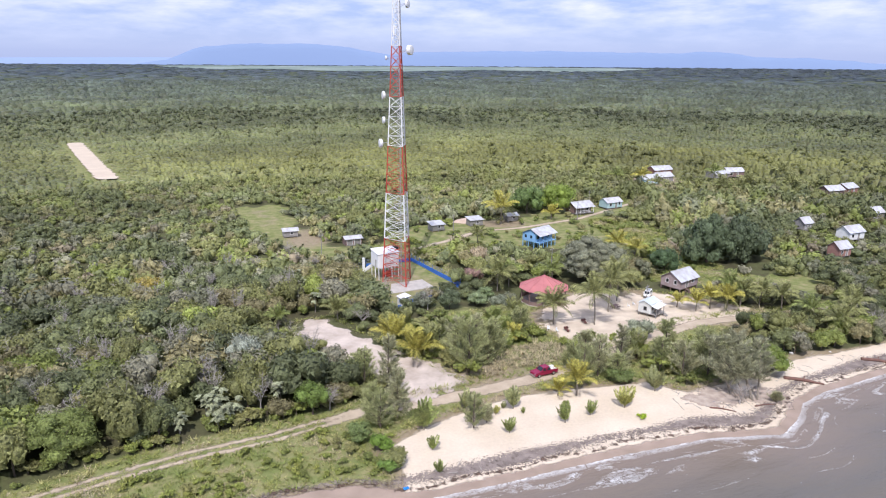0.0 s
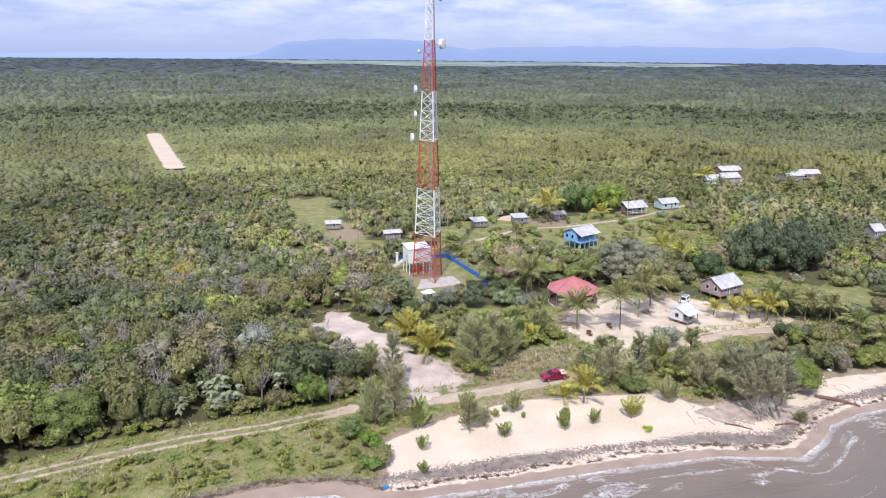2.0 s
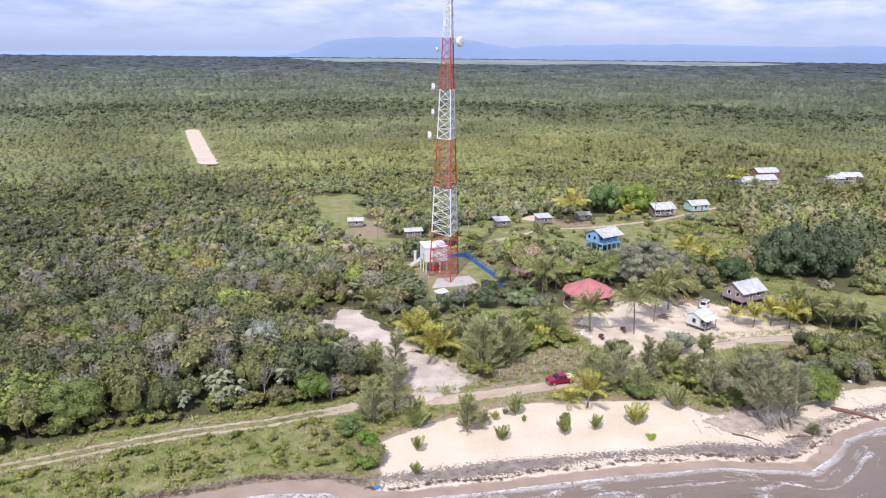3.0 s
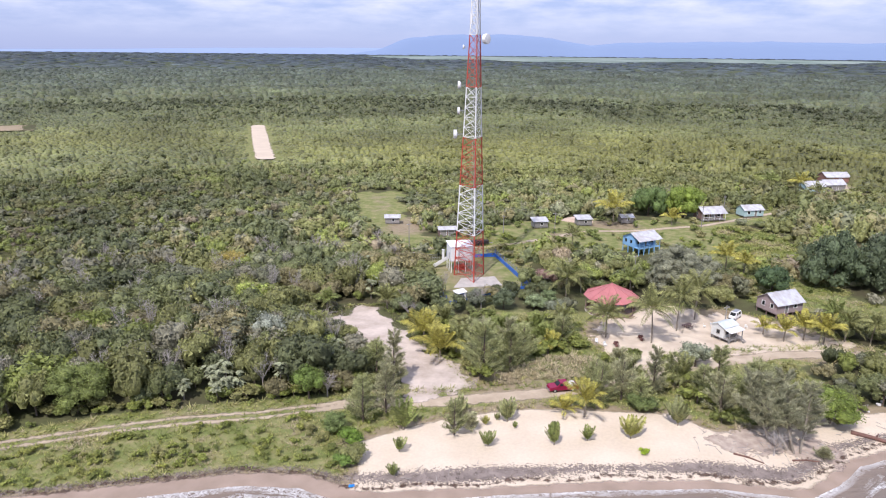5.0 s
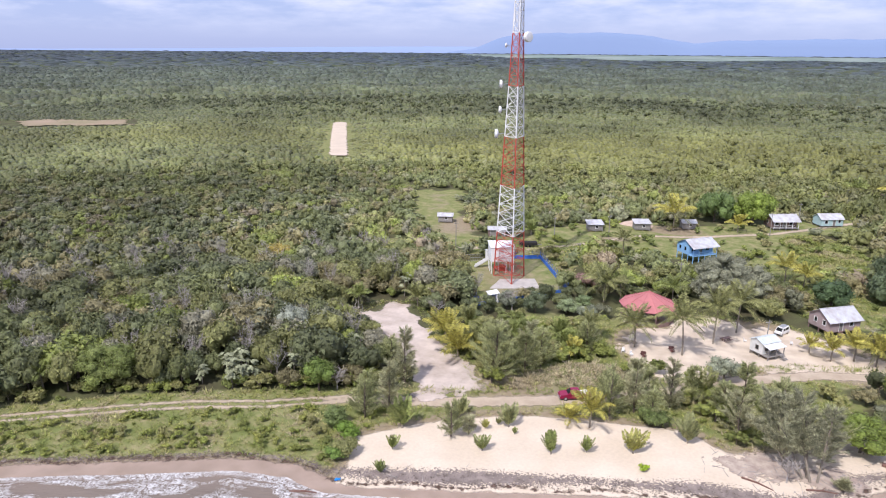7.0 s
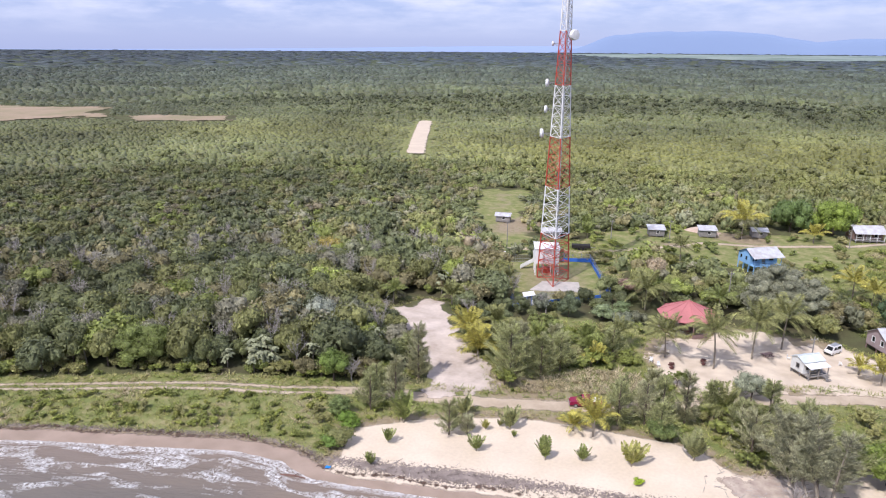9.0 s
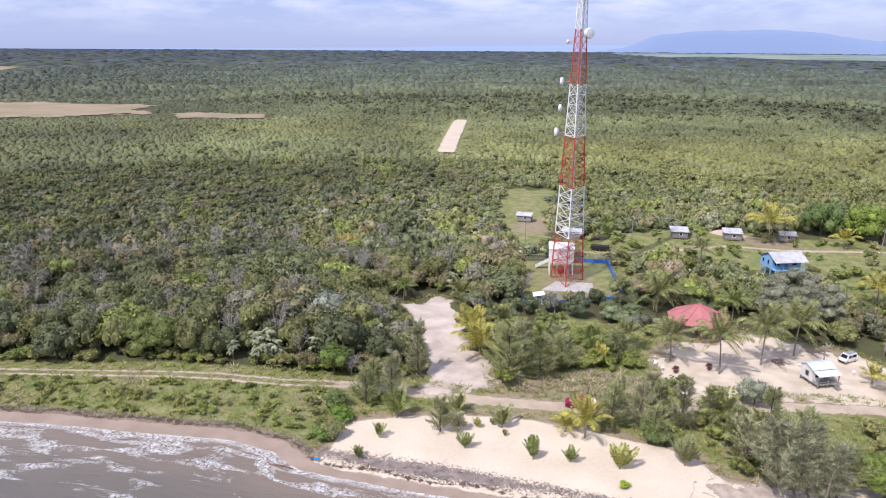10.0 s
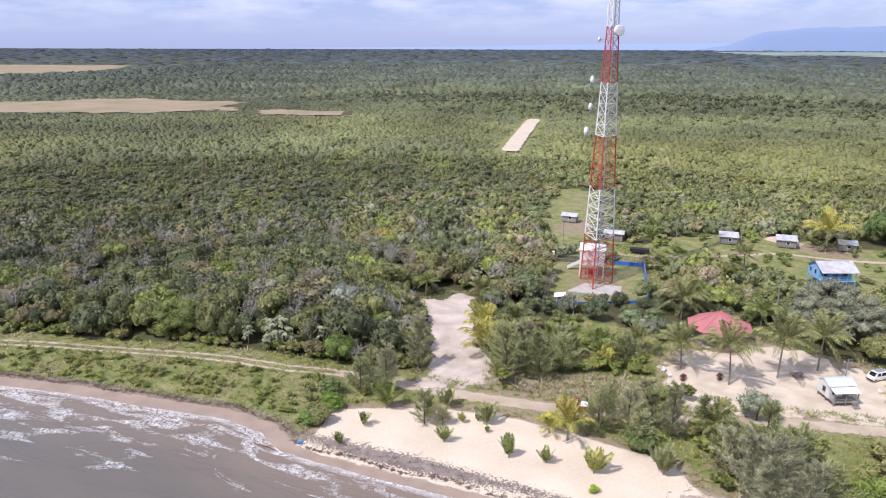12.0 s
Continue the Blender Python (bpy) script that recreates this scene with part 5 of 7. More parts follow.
def dome(rng, rings, sides, jag):
    """A lumpy treetop seen from afar, of unit radius."""
    v = [(0, 0, 0.85 + rng.uniform(-0.1, 0.1))]
    for r in range(rings):
        a = (r + 1) / rings
        for s in range(sides):
            w = 2 * math.pi * (s + 0.5 * (r % 2)) / sides
            q = a * rng.uniform(1 - jag, 1 + jag)
            v.append((q * math.cos(w), q * math.sin(w), max(-0.3, math.cos(a * 1.75) + rng.uniform(-jag, jag))))
    tri = []
    for s in range(sides):
        tri.append((0, 1 + s, 1 + (s + 1) % sides))
    for r in range(rings - 1):
        for s in range(sides):
            a, b = 1 + r * sides + s, 1 + r * sides + (s + 1) % sides
            c, d = a + sides, b + sides
            tri += [(a, c, d), (a, d, b)]
    return np.array(v, float), np.array(tri)


HOUSE_SPOTS = [(-51.5, 223, 5), (-30, 213, 5), (-3, 233, 5), (10, 240.5, 5), (23.5, 247, 5), (28, 215, 8), (31, 206, 6.5), (24, 207, 5), (24.5, 162.5, 8.5), (51, 265, 8), (66, 273, 7), (47.5, 153, 6), (60.5, 172, 8.5), (102, 336, 13), (112, 364, 8), (143, 355, 12), (118, 203, 5), (174, 309, 8), (160, 257, 6), (134, 225, 6), (-17, 180, 6), (-22, 222, 3)]
SPECIAL = [(0.5, 184.5, 5), (-6, 196.5, 4.2), (4.5, 177, 3.5), (39.5, 180, 9.5), (75, 194, 8.5), (86, 197, 8.5), (31, 262, 7), (43, 265, 7), (61, 186, 5), (-55, 90.5, 6), (-22, 104.2, 3.6), (-36, 99.8, 3.4), (-34, 103, 2.5), (-36.5, 118, 3.6), (-28, 108, 2.6), (-46, 99.5, 2.6), (-38.5, 105, 2.4), (-30, 104, 2), (-60, 107, 2.4), (-67, 91, 2), (-22.5, 116.5, 2), (-27.5, 105, 2), (-24, 146, 3), (-36, 140, 2), (-33, 159, 2), (-36, 165, 2), (-30, 151, 2), (-72, 159, 3), (-9, 111, 2.4), (-12, 115, 2.4), (-16, 119, 2), (7.5, 175, 3), (13.3, 168, 3.4), (16.5, 171.5, 3), (-30.5, 126, 2), (29, 171, 2.5), (9, 203, 3), (1, 154.6, 3), (-5.4, 154, 3), (7.5, 157.5, 3), (13, 155.5, 2.6), (10, 162.5, 2.6), (-63, 83.5, 2.5), (10, 211, 3.2), (110, 262, 3)]


FRONT = [(-9, 108), (8, 113), (30, 128), (48, 141), (60, 145), (62, 132), (60, 118), (44, 110), (20, 106)]
LAWN = [(55, 177), (56, 200), (65, 197), (70, 186), (84, 187), (100, 184), (98, 166), (74, 165), (66, 177)]
FRONT_B = [(4, 113), (0, 122), (-9, 131), (-12, 140), (-2, 150), (12, 158), (20, 154), (19, 146), (26, 135), (34, 130), (20, 122)]

TALL_GRASS = [(52, 252), (61, 259), (72, 247), (76, 222), (72, 208), (62, 202), (55, 221)]


def blocked(x, y):
    """How far a place is from all that keeps the woods off: below 0 nothing tall grows."""
    m = np.minimum.reduce([-inside(x, y, BEACH) - 0.5, -inside(x, y, STRIP) - 0.2, -inside(x, y, CLEARING) - 0.4, -inside(x, y, YARD) - 0.3, -inside(x, y, COMPOUND) - 0.4, -inside(x, y, MEADOW) - 0.2, -inside(x, y, BACK_FIELD) - 0.3,
                           seg_dist(x, y, TRACK_LINE)[0] - 3.2, seg_dist(x, y, BACK_ROAD)[0] - 3.0, seg_dist(x, y, FAR_ROAD)[0] - 8.5, -inside(x, y, FIELD_A) - 2, -inside(x, y, FIELD_B) - 2, -inside(x, y, FIELD_C) - 2, shore_dist(x, y)[0] - 8])
    m = m + 0.9 * np.sin(x * 0.9 + 2 * np.sin(y * 0.5)) * np.sin(y * 0.8 + 1.5 * np.sin(x * 0.4)) + np.where((y > 190) & (y < 300), 1.2 * np.sin(x * 0.31 + 2 * np.sin(y * 0.23)), 0)
    m = np.minimum.reduce([m, -inside(x, y, FRONT), -inside(x, y, FRONT_B), -inside(x, y, LAWN), -inside(x, y, TALL_GRASS)])
    for hx, hy, r in HOUSE_SPOTS + SPECIAL:
        m = np.minimum(m, np.hypot(x - hx, y - hy) - r)
    return m


def scatter(r0, r1, step, seed):
    """Jittered places for trees in the part of the plan between two distances from (35, 15)."""
    rng = np.random.default_rng(seed)
    n = int(2 * r1 / step) + 2
    i, j = np.meshgrid(np.arange(n), np.arange(n))
    x = 35 - r1 + (i + 0.5 * (j % 2)).ravel() * step + rng.uniform(-0.42, 0.42, n * n) * step
    y = 15 - r1 + j.ravel() * step + rng.uniform(-0.42, 0.42, n * n) * step
    r = np.hypot(x - 35, y - 15)
    a0 = np.degrees(np.arctan2(x, y))
    a1 = np.degrees(np.arctan2(x - 72, y - 34))
    ok = (r >= r0) & (r < r1) & (((a0 > -36) & (a0 < 37)) | ((a1 > -81) & (a1 < -9)))
    return x[ok], y[ok], rng


def tallness(x, y):
    """Height of the woods: tall by the shore, low scrub inland, tall again far off."""
    r = np.hypot(x - 35, y - 15)
    h = np.interp(r, [0, 150, 200, 280, 345, 420, 560, 700, 1600], [7.2, 6.8, 5.0, 3.6, 2.8, 2.6, 3.0, 7.0, 9.0])
    wave = np.sin(x * 0.021 + 2 * np.sin(y * 0.013)) + np.sin(y * 0.027 + 1.5 * np.sin(x * 0.017))
    h = h * (1 + 0.12 * wave)
    open_ = np.maximum.reduce([inside(x + 40, y - 14, FIELD_A), inside(x, y, FIELD_A), inside(x + 25, y - 12, FIELD_B), inside(x + 110, y - 40, FIELD_C)])
    h = np.minimum(h, 1.6 + 0.05 * np.maximum(0, -open_ - 45))
    h = np.where((x > -5) & (y > 250) & (y < 460), h + 3.0 * np.clip((x + 5) / 40, 0, 1), h)
    h = np.where((x > 10) & (y < 210) & (y > 110), np.minimum(h, 4.8), h)
    for vx, vy, vr in ((104, 340, 14), (143, 350, 13), (176, 306, 9), (131, 226, 8), (58, 266, 10), (118, 199, 5)):
        h = np.minimum(h, 1.5 + 0.3 * np.maximum(0, np.hypot(x - vx, y - vy) - vr))
    h = np.where(seg_dist(x, y, FAR_ROAD)[0] < 22, np.minimum(h, 1.6), h)
    h = np.minimum(h, 2.6 + 0.55 * np.maximum(0, -inside(x, y, CLEARING)))
    h = np.where((x > -16) & (x < 26) & (y < 172), np.minimum(h, 3.6), h)
    return h


def tint_for(rng, x, y):
    drift = np.sin(x * 0.11 + 1.9 * np.sin(y * 0.07)) + np.sin(y * 0.13 + 2.1 * np.sin(x * 0.09)) + rng.normal(size=len(x)) * 0.95
    order = np.array([2, 6, 0, 4, 3, 1, 5, 7])  # kinds grow in drifts, dark ones beside dull ones, lime beside olive
    share = np.argsort(np.argsort(drift)) / max(1, len(x))
    pick = order[np.minimum(np.searchsorted(np.cumsum(np.array(GREEN_ODDS)[order]), share), 7)]
    c = np.array(GREENS)[pick] * rng.uniform(0.8, 1.25, (len(x), 1))
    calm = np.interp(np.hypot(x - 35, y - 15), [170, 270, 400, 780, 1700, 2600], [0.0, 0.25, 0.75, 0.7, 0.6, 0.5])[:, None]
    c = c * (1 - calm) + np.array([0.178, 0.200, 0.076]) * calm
    dry = dryness(x, y)[:, None]
    c = c * (1 - 0.75 * dry) + np.array([0.205, 0.203, 0.054]) * 0.75 * dry * rng.uniform(0.75, 1.2, (len(x), 1))
    # Distance haze painted into the leaf colour: dimmer and bluer far off
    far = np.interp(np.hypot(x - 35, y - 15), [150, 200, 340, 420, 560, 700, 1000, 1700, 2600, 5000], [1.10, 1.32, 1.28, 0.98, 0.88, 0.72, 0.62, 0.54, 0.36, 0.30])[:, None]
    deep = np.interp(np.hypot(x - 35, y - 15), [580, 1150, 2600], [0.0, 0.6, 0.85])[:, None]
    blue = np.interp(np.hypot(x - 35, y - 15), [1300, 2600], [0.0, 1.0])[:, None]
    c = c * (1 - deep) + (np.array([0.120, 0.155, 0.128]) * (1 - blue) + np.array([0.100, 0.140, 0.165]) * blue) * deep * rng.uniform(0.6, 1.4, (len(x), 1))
    patch = 1 + 0.2 * np.sin(x * 0.06 + 2.0 * np.sin(y * 0.045)) * np.sin(y * 0.07 + 1.7 * np.sin(x * 0.038))
    left = np.interp(x + 0.35 * y, [-110, -40, 20, 110, 200], [0.60, 0.76, 1.05, 1.05, 0.72])
    inland = np.interp(np.hypot(x - 35, y - 15), [280, 420], [0.0, 1.0])
    patch = patch * (left * (1 - inland) + inland * np.interp(x / np.maximum(y, 1), [0.1, 0.4], [1.02, 0.86]))
    patch = patch * (1 + 0.13 * np.interp(np.hypot(x - 35, y - 15), [170, 300], [0.3, 1.0]) * (np.sin(x * 0.031 + 2.2 * np.sin(y * 0.017)) + np.sin(y * 0.026 + 1.9 * np.sin(x * 0.021))))
    marsh = np.interp(x / np.maximum(y, 1), [-1.6, -0.8], [0.72, 1.0]) * inland + 1 - inland  # dull growth round the dry fields
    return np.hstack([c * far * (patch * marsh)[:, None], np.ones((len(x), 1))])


CROWNS_NEAR = [crown(np.random.default_rng(20 + k), 740, 0.13, 10, 0.85, 4, 6) for k in range(7)]
CROWNS_MID = [crown(np.random.default_rng(40 + k), 105, 0.22, 5, 0.9, 3, 5) for k in range(8)]
CROWNS_FAR = [crown(np.random.default_rng(60 + k), 44, 0.26, 4, 0.9, 3, 5, 1.15) for k in range(8)]
DOMES_FAR = [dome(np.random.default_rng(80 + k), 2, 6, 0.25) for k in range(6)]
DOMES_WOOD = [dome(np.random.default_rng(110 + k), 2, 7, 0.4) for k in range(8)]
DOMES_LOW = [dome(np.random.default_rng(90 + k), 2, 5, 0.3) for k in range(8)]
for v, f in DOMES_WOOD + DOMES_LOW:  # far crowns reach the ground
    v[v[:, 2] < 0.3, 2] -= 1.5

# the woods nearest the shore: trees one by one
x, y, rng = scatter(60, 178, 3.9, 1)
ok = blocked(x, y) > 0
x, y = x[ok], y[ok]
near_rank = np.argsort(shore_dist(x, y)[0] + 0.15 * np.abs(x + 20), kind="stable")
singles, rest = near_rank[:285], near_rank[285:]
hh = tallness(x, y) * rng.uniform(0.58, 1.32, len(x)) * np.clip(0.42 + seg_dist(x, y, TRACK_LINE)[0] / 15, 0.42, 1)
tint = tint_for(rng, x, y)
TREE_MESHES = {}


def tree_meshes(k, c):
    if (k, c) not in TREE_MESHES:
        v, f = CROWNS_NEAR[k]
        cm = array_mesh("crown", v, f, LEAF, tiled(tuple(1.06 * q for q in GREENS[c]), len(v)))
        tm = limbs(np.random.default_rng(k)).mesh("trunk", BARK)
        TREE_MESHES[(k, c)] = (cm, tm)
    return TREE_MESHES[(k, c)]


TREE_WORDS = {0: "mid-green", 1: "leafy green", 2: "dark green", 3: "olive green", 4: "grey-green", 5: "bright lime green", 6: "dull green", 7: "brownish dry"}
for i in singles:
    c = int(rng.choice(len(GREENS), p=GREEN_ODDS))
    cm, tm = tree_meshes(int(rng.integers(7)), c)
    h = hh[i] / 1.7
    w = h * rng.uniform(0.62, 1.05) if hh[i] > 4.5 else h * rng.uniform(0.95, 1.35)
    small = hh[i] < 3.9
    t = thing("shrub" if small else "tree", Matrix.LocRotScale((x[i], y[i], gz(x[i], y[i])), Euler((0, 0, rng.uniform(0, 6.28))), (w, w, h)),
              f"{TREE_WORDS[c]} broadleaf {'shrub' if small else 'tree'} in the coastal scrub", "shrub" if small else "tree", "coastal scrub trees")
    part("trunk", tm, None, t)
    part("crown", cm, None, t)

# the woods behind them, one mass
hr = hh[rest]
wr = hr / 1.7 * rng.uniform(0.72, 1.12, len(rest))
pos = np.stack([x[rest], y[rest], height(x[rest], y[rest])], 1)
v, f, tc = join(CROWNS_NEAR, pos, rng.uniform(0, 6.28, len(rest)), np.stack([wr, hr / 1.7], 1), rng.integers(0, 7, len(rest)), tint[rest])
tagged(new("woods", array_mesh("woods", v, f, LEAF, tc)), "dense mixed green coastal woods", "woods", kind="stuff")

x, y, rng = scatter(178, 345, 4.3, 2)
ok = blocked(x, y) > 0
x, y = x[ok], y[ok]
hh = tallness(x, y) * rng.uniform(0.6, 1.4, len(x))
ww = np.maximum(hh / 1.7 * rng.uniform(0.8, 1.2, len(x)), 1.9 + 2.2 * rng.uniform(0, 1, len(x)) ** 1.8)
hh = np.maximum(hh * 1.25, 1.15 * ww)
v, f, tc = join(CROWNS_MID, np.stack([x, y, height(x, y) - 0.24 * hh], 1), rng.uniform(0, 6.28, len(x)), np.stack([ww, hh / 1.7], 1), rng.integers(0, 8, len(x)), tint_for(rng, x, y))
tagged(new("scrub", array_mesh("scrub", v, f, LEAF_MID, tc)), "green and olive scrub covering the plain", "scrub", kind="stuff")

x, y, rng = scatter(345, 780, 4.0, 3)
ok = blocked(x, y) > 0
x, y = x[ok], y[ok]
ww = (1.5 + 1.9 * rng.uniform(0, 1, len(x)) ** 1.6) * np.interp(np.hypot(x - 35, y - 15), [345, 780], [1.0, 1.3])
hh = 0.72 * tallness(x, y) * rng.uniform(0.7, 1.25, len(x))
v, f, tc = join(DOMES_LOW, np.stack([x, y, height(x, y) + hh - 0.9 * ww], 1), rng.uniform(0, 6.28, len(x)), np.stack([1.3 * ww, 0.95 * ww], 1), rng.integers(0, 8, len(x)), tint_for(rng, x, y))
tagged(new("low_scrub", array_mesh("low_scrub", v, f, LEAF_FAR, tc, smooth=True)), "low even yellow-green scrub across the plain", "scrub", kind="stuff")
tall = rng.uniform(0, 1, len(x)) < np.interp(np.hypot(x - 35, y - 15), [345, 420, 560, 640, 780], [0.14, 0.04, 0.04, 0.12, 0.18])
x, y = x[tall], y[tall]
ww = 2.0 + 2.2 * rng.uniform(0, 1, len(x)) ** 1.4
hh = tallness(x, y) * rng.uniform(0.9, 1.5, len(x))
v, f, tc = join(CROWNS_FAR, np.stack([x, y, height(x, y) + hh - 1.5 * ww], 1), rng.uniform(0, 6.28, len(x)), np.stack([1.15 * ww, 0.95 * ww], 1), rng.integers(0, 8, len(x)), tint_for(rng, x, y))
tagged(new("far_scrub", array_mesh("far_scrub", v, f, LEAF_FAR, tc)), "taller bushes and treetops far inland", "scrub", kind="stuff")

x, y, rng = scatter(780, 1700, 10.6, 4)
ok = blocked(x, y) > 0
x, y = x[ok], y[ok]
hh = tallness(x, y) * rng.uniform(0.75, 1.25, len(x))
ww = (4.4 + 4.2 * rng.uniform(0, 1, len(x)) ** 2) * np.interp(np.hypot(x - 35, y - 15), [780, 1700], [0.95, 1.4])
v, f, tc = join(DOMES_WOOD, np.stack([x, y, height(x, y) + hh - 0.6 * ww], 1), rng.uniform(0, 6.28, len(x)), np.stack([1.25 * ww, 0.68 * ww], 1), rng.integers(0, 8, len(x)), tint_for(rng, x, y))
tagged(new("far_forest", array_mesh("far_forest", v, f, LEAF_FAR, tc, smooth=True)), "distant green forest on the plain, haze painted into its colour", "forest", kind="stuff")

x, y, rng = scatter(1700, 4650, 56, 5)
ok = (inside(x, y, FIELD_C) < -25) & (inside(x, y, FIELD_D) < 20 * np.sin(x * 0.004) - 10) & (shore_dist(x, y)[0] > 60)
x, y = x[ok], y[ok]
hh = rng.uniform(2, 6, len(x))
ww = rng.uniform(30, 50, len(x))
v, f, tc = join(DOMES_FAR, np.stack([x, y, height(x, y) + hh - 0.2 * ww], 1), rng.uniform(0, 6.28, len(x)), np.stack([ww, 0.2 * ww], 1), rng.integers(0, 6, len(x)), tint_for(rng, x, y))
tagged(new("horizon_forest", array_mesh("horizon_forest", v, f, LEAF_FAR, tc, smooth=True)), "forest reaching to the horizon, coloured dark and bluish for haze", "forest", kind="stuff")


# single trees that stand out
def big_tree(x, y, r, h, tint_, n, size, seed, label, lobes=14, flat=0.6, bark=None, low=0.0):
    tint_ = tuple(1.6 * c + 0.015 for c in tint_)
    rng = np.random.default_rng(seed)
    many = int(lobes * (1 + r / 4))
    v, f = crown(rng, int(n * 1.5), 0.8 * size / r, many, max(flat, 0.8), 4, 6, min(1.0, 1.5 * (7 / many) ** 0.5), 0.74)
    v = v * np.array([r, r, h / 1.7])
    if low:  # the crown hangs lower
        v[:, 2] = np.maximum(h - (v[:, 2].max() - v[:, 2]) * (1 + low), 0.1 + 0.05 * v[:, 2])
    t = thing("tree", pose(x, y, gz(x, y)), label, "tree")
    g = limbs(rng, 7)
    g.v = [(a * r, b * r, c * h / 1.7) for a, b, c in g.v]
    part("trunk", g, bark or BARK, t)
    part("crown", array_mesh("crown", v, f, LEAF, tiled(tint_, len(v))), None, t)
    return t


big_tree(39.6, 179.5, 12.3, 12.0, (0.185, 0.188, 0.118), 15000, 0.40, 1, "broad grey-green umbrella tree beside the blue house", 34, low=0.45)
big_tree(76.5, 197, 9.6, 15.5, (0.058, 0.078, 0.034), 4300, 0.65, 2, "large dark green dense tree in the meadow", 20, low=0.6)
big_tree(88, 199, 9.4, 14.5, (0.062, 0.080, 0.036), 4100, 0.65, 3, "large dark green dense tree in the meadow", 20, low=0.6)
big_tree(31, 263, 7.0, 11.5, (0.085, 0.125, 0.032), 2000, 0.6, 4, "deep green round tree behind the sheds", 12, low=0.5)
big_tree(43, 266, 8.0, 12.5, (0.155, 0.205, 0.030), 2200, 0.6, 5, "bright lime green round tree behind the sheds", 12, low=0.5)
big_tree(61, 186.5, 5.0, 8.5, (0.055, 0.09, 0.03), 1000, 0.55, 6, "dark green round tree behind the cabin", 10)
big_tree(-55.0, 90.5, 6.4, 9.4, (0.130, 0.155, 0.036), 5200, 0.34, 7, "big round green tree beside the track", 16, 0.8)
big_tree(-21.6, 104.2, 3.5, 6.6, (0.095, 0.135, 0.022), 2200, 0.3, 8, "bright green round bush tree beside the track", 10, 0.85)
big_tree(-36.5, 118, 4.6, 10.8, (0.22, 0.235, 0.175), 1500, 0.34, 9, "pale silvery tree rising above the woods", 12)
big_tree(-28, 109, 3.2, 7.5, (0.15, 0.15, 0.10), 600, 0.4, 10, "grey-green thin-leaved tree in the woods", 9, bark=TWIG)
big_tree(-9.5, 93.5, 2.2, 2.6, (0.12, 0.19, 0.02), 700, 0.34, 12, "bright green sea-grape bush at the sand's end", 9)
big_tree(-8.0, 88.5, 1.9, 2.4, (0.09, 0.14, 0.022), 600, 0.34, 13, "green bush above the waterline", 9)
big_tree(-12.5, 96.5, 2.6, 3.6, (0.10, 0.13, 0.035), 700, 0.36, 14, "green bush at the sand's end", 9)
big_tree(31.8, 116.6, 2.6, 4.0, (0.10, 0.13, 0.035), 900, 0.32, 15, "green leafy bush at the top of the beach", 10)
big_tree(60.5, 121.8, 4.9, 7.0, (0.135, 0.175, 0.026), 2600, 0.36, 16, "bright green bush behind the shore trees", 12)
big_tree(41, 136.6, 3.6, 6.2, (0.16, 0.172, 0.11), 900, 0.34, 17, "pale grey-green sea-almond tree by the yard", 10)
big_tree(1.0, 154.6, 3.0, 6.2, (0.085, 0.105, 0.05), 1100, 0.36, 18, "dark green round tree before the fence", 12)
big_tree(7.5, 157.5, 3.2, 3.8, (0.135, 0.165, 0.075), 1000, 0.34, 25, "light green leafy bush before the fence", 12)
big_tree(13.0, 155.5, 2.8, 4.4, (0.17, 0.185, 0.115), 900, 0.34, 26, "pale flowering tree beside the pavilion", 12)
big_tree(10.0, 162.5, 2.8, 3.6, (0.12, 0.155, 0.06), 900, 0.34, 27, "light green leafy bush beside the fence", 12)
big_tree(32.4, 103.9, 0.95, 1.0, (0.20, 0.27, 0.012), 420, 0.2, 28, "small bright lime green bush on the sand", 6)
big_tree(-5.4, 154.4, 2.4, 5.2, (0.12, 0.13, 0.085), 700, 0.36, 19, "grey-green tree before the fence", 11)
big_tree(9, 203, 3.2, 5.0, (0.15, 0.15, 0.035), 500, 0.5, 21, "yellow-green tree beside the fence", 9)
big_tree(7.5, 176, 3.0, 5.0, (0.19, 0.12, 0.095), 600, 0.45, 22, "reddish-brown leaved tree by the fence", 9)
big_tree(110, 262, 4.5, 6, (0.30, 0.07, 0.045), 500, 0.7, 23, "red-flowering tree among the village trees", 9)
big_tree(-72, 160, 3.6, 7.8, (0.24, 0.19, 0.04), 600, 0.5, 24, "yellowish tree in the woods", 9)




def bare_tree(x, y, r, h, seed, label):
    """A leafless grey tree: forking limbs and twigs."""
    rng = np.random.default_rng(seed)
    t = thing("bare_tree", pose(x, y, gz(x, y)), label, "tree", "leafless trees")
    trunk, twigs = Geo(), Geo()
    trunk.bar((0, 0, -0.2), (0, 0, h * 0.35), 0.13, 0.09, 6)
    for k in range(9):
        a = rng.uniform(0, 6.28)
        o = Vector((math.cos(a), math.sin(a), 0))
        s = Vector((0, 0, h * rng.uniform(0.2, 0.36)))
        e = o * r * rng.uniform(0.5, 0.8) + Vector((0, 0, h * rng.uniform(0.6, 0.85)))
        trunk.bar(s, e, 0.06, 0.03, 4)
        for q in range(15):
            b = s.lerp(e, rng.uniform(0.4, 1))
            d = Vector((rng.normal(), rng.normal(), rng.uniform(0.1, 1.4))).normalized()
            twigs.bar(b, b + d * rng.uniform(0.6, 1.6), 0.026, 0.008, 3)
    part("trunk", trunk, TWIG, t)
    part("twig_crown", twigs, TWIG, t)


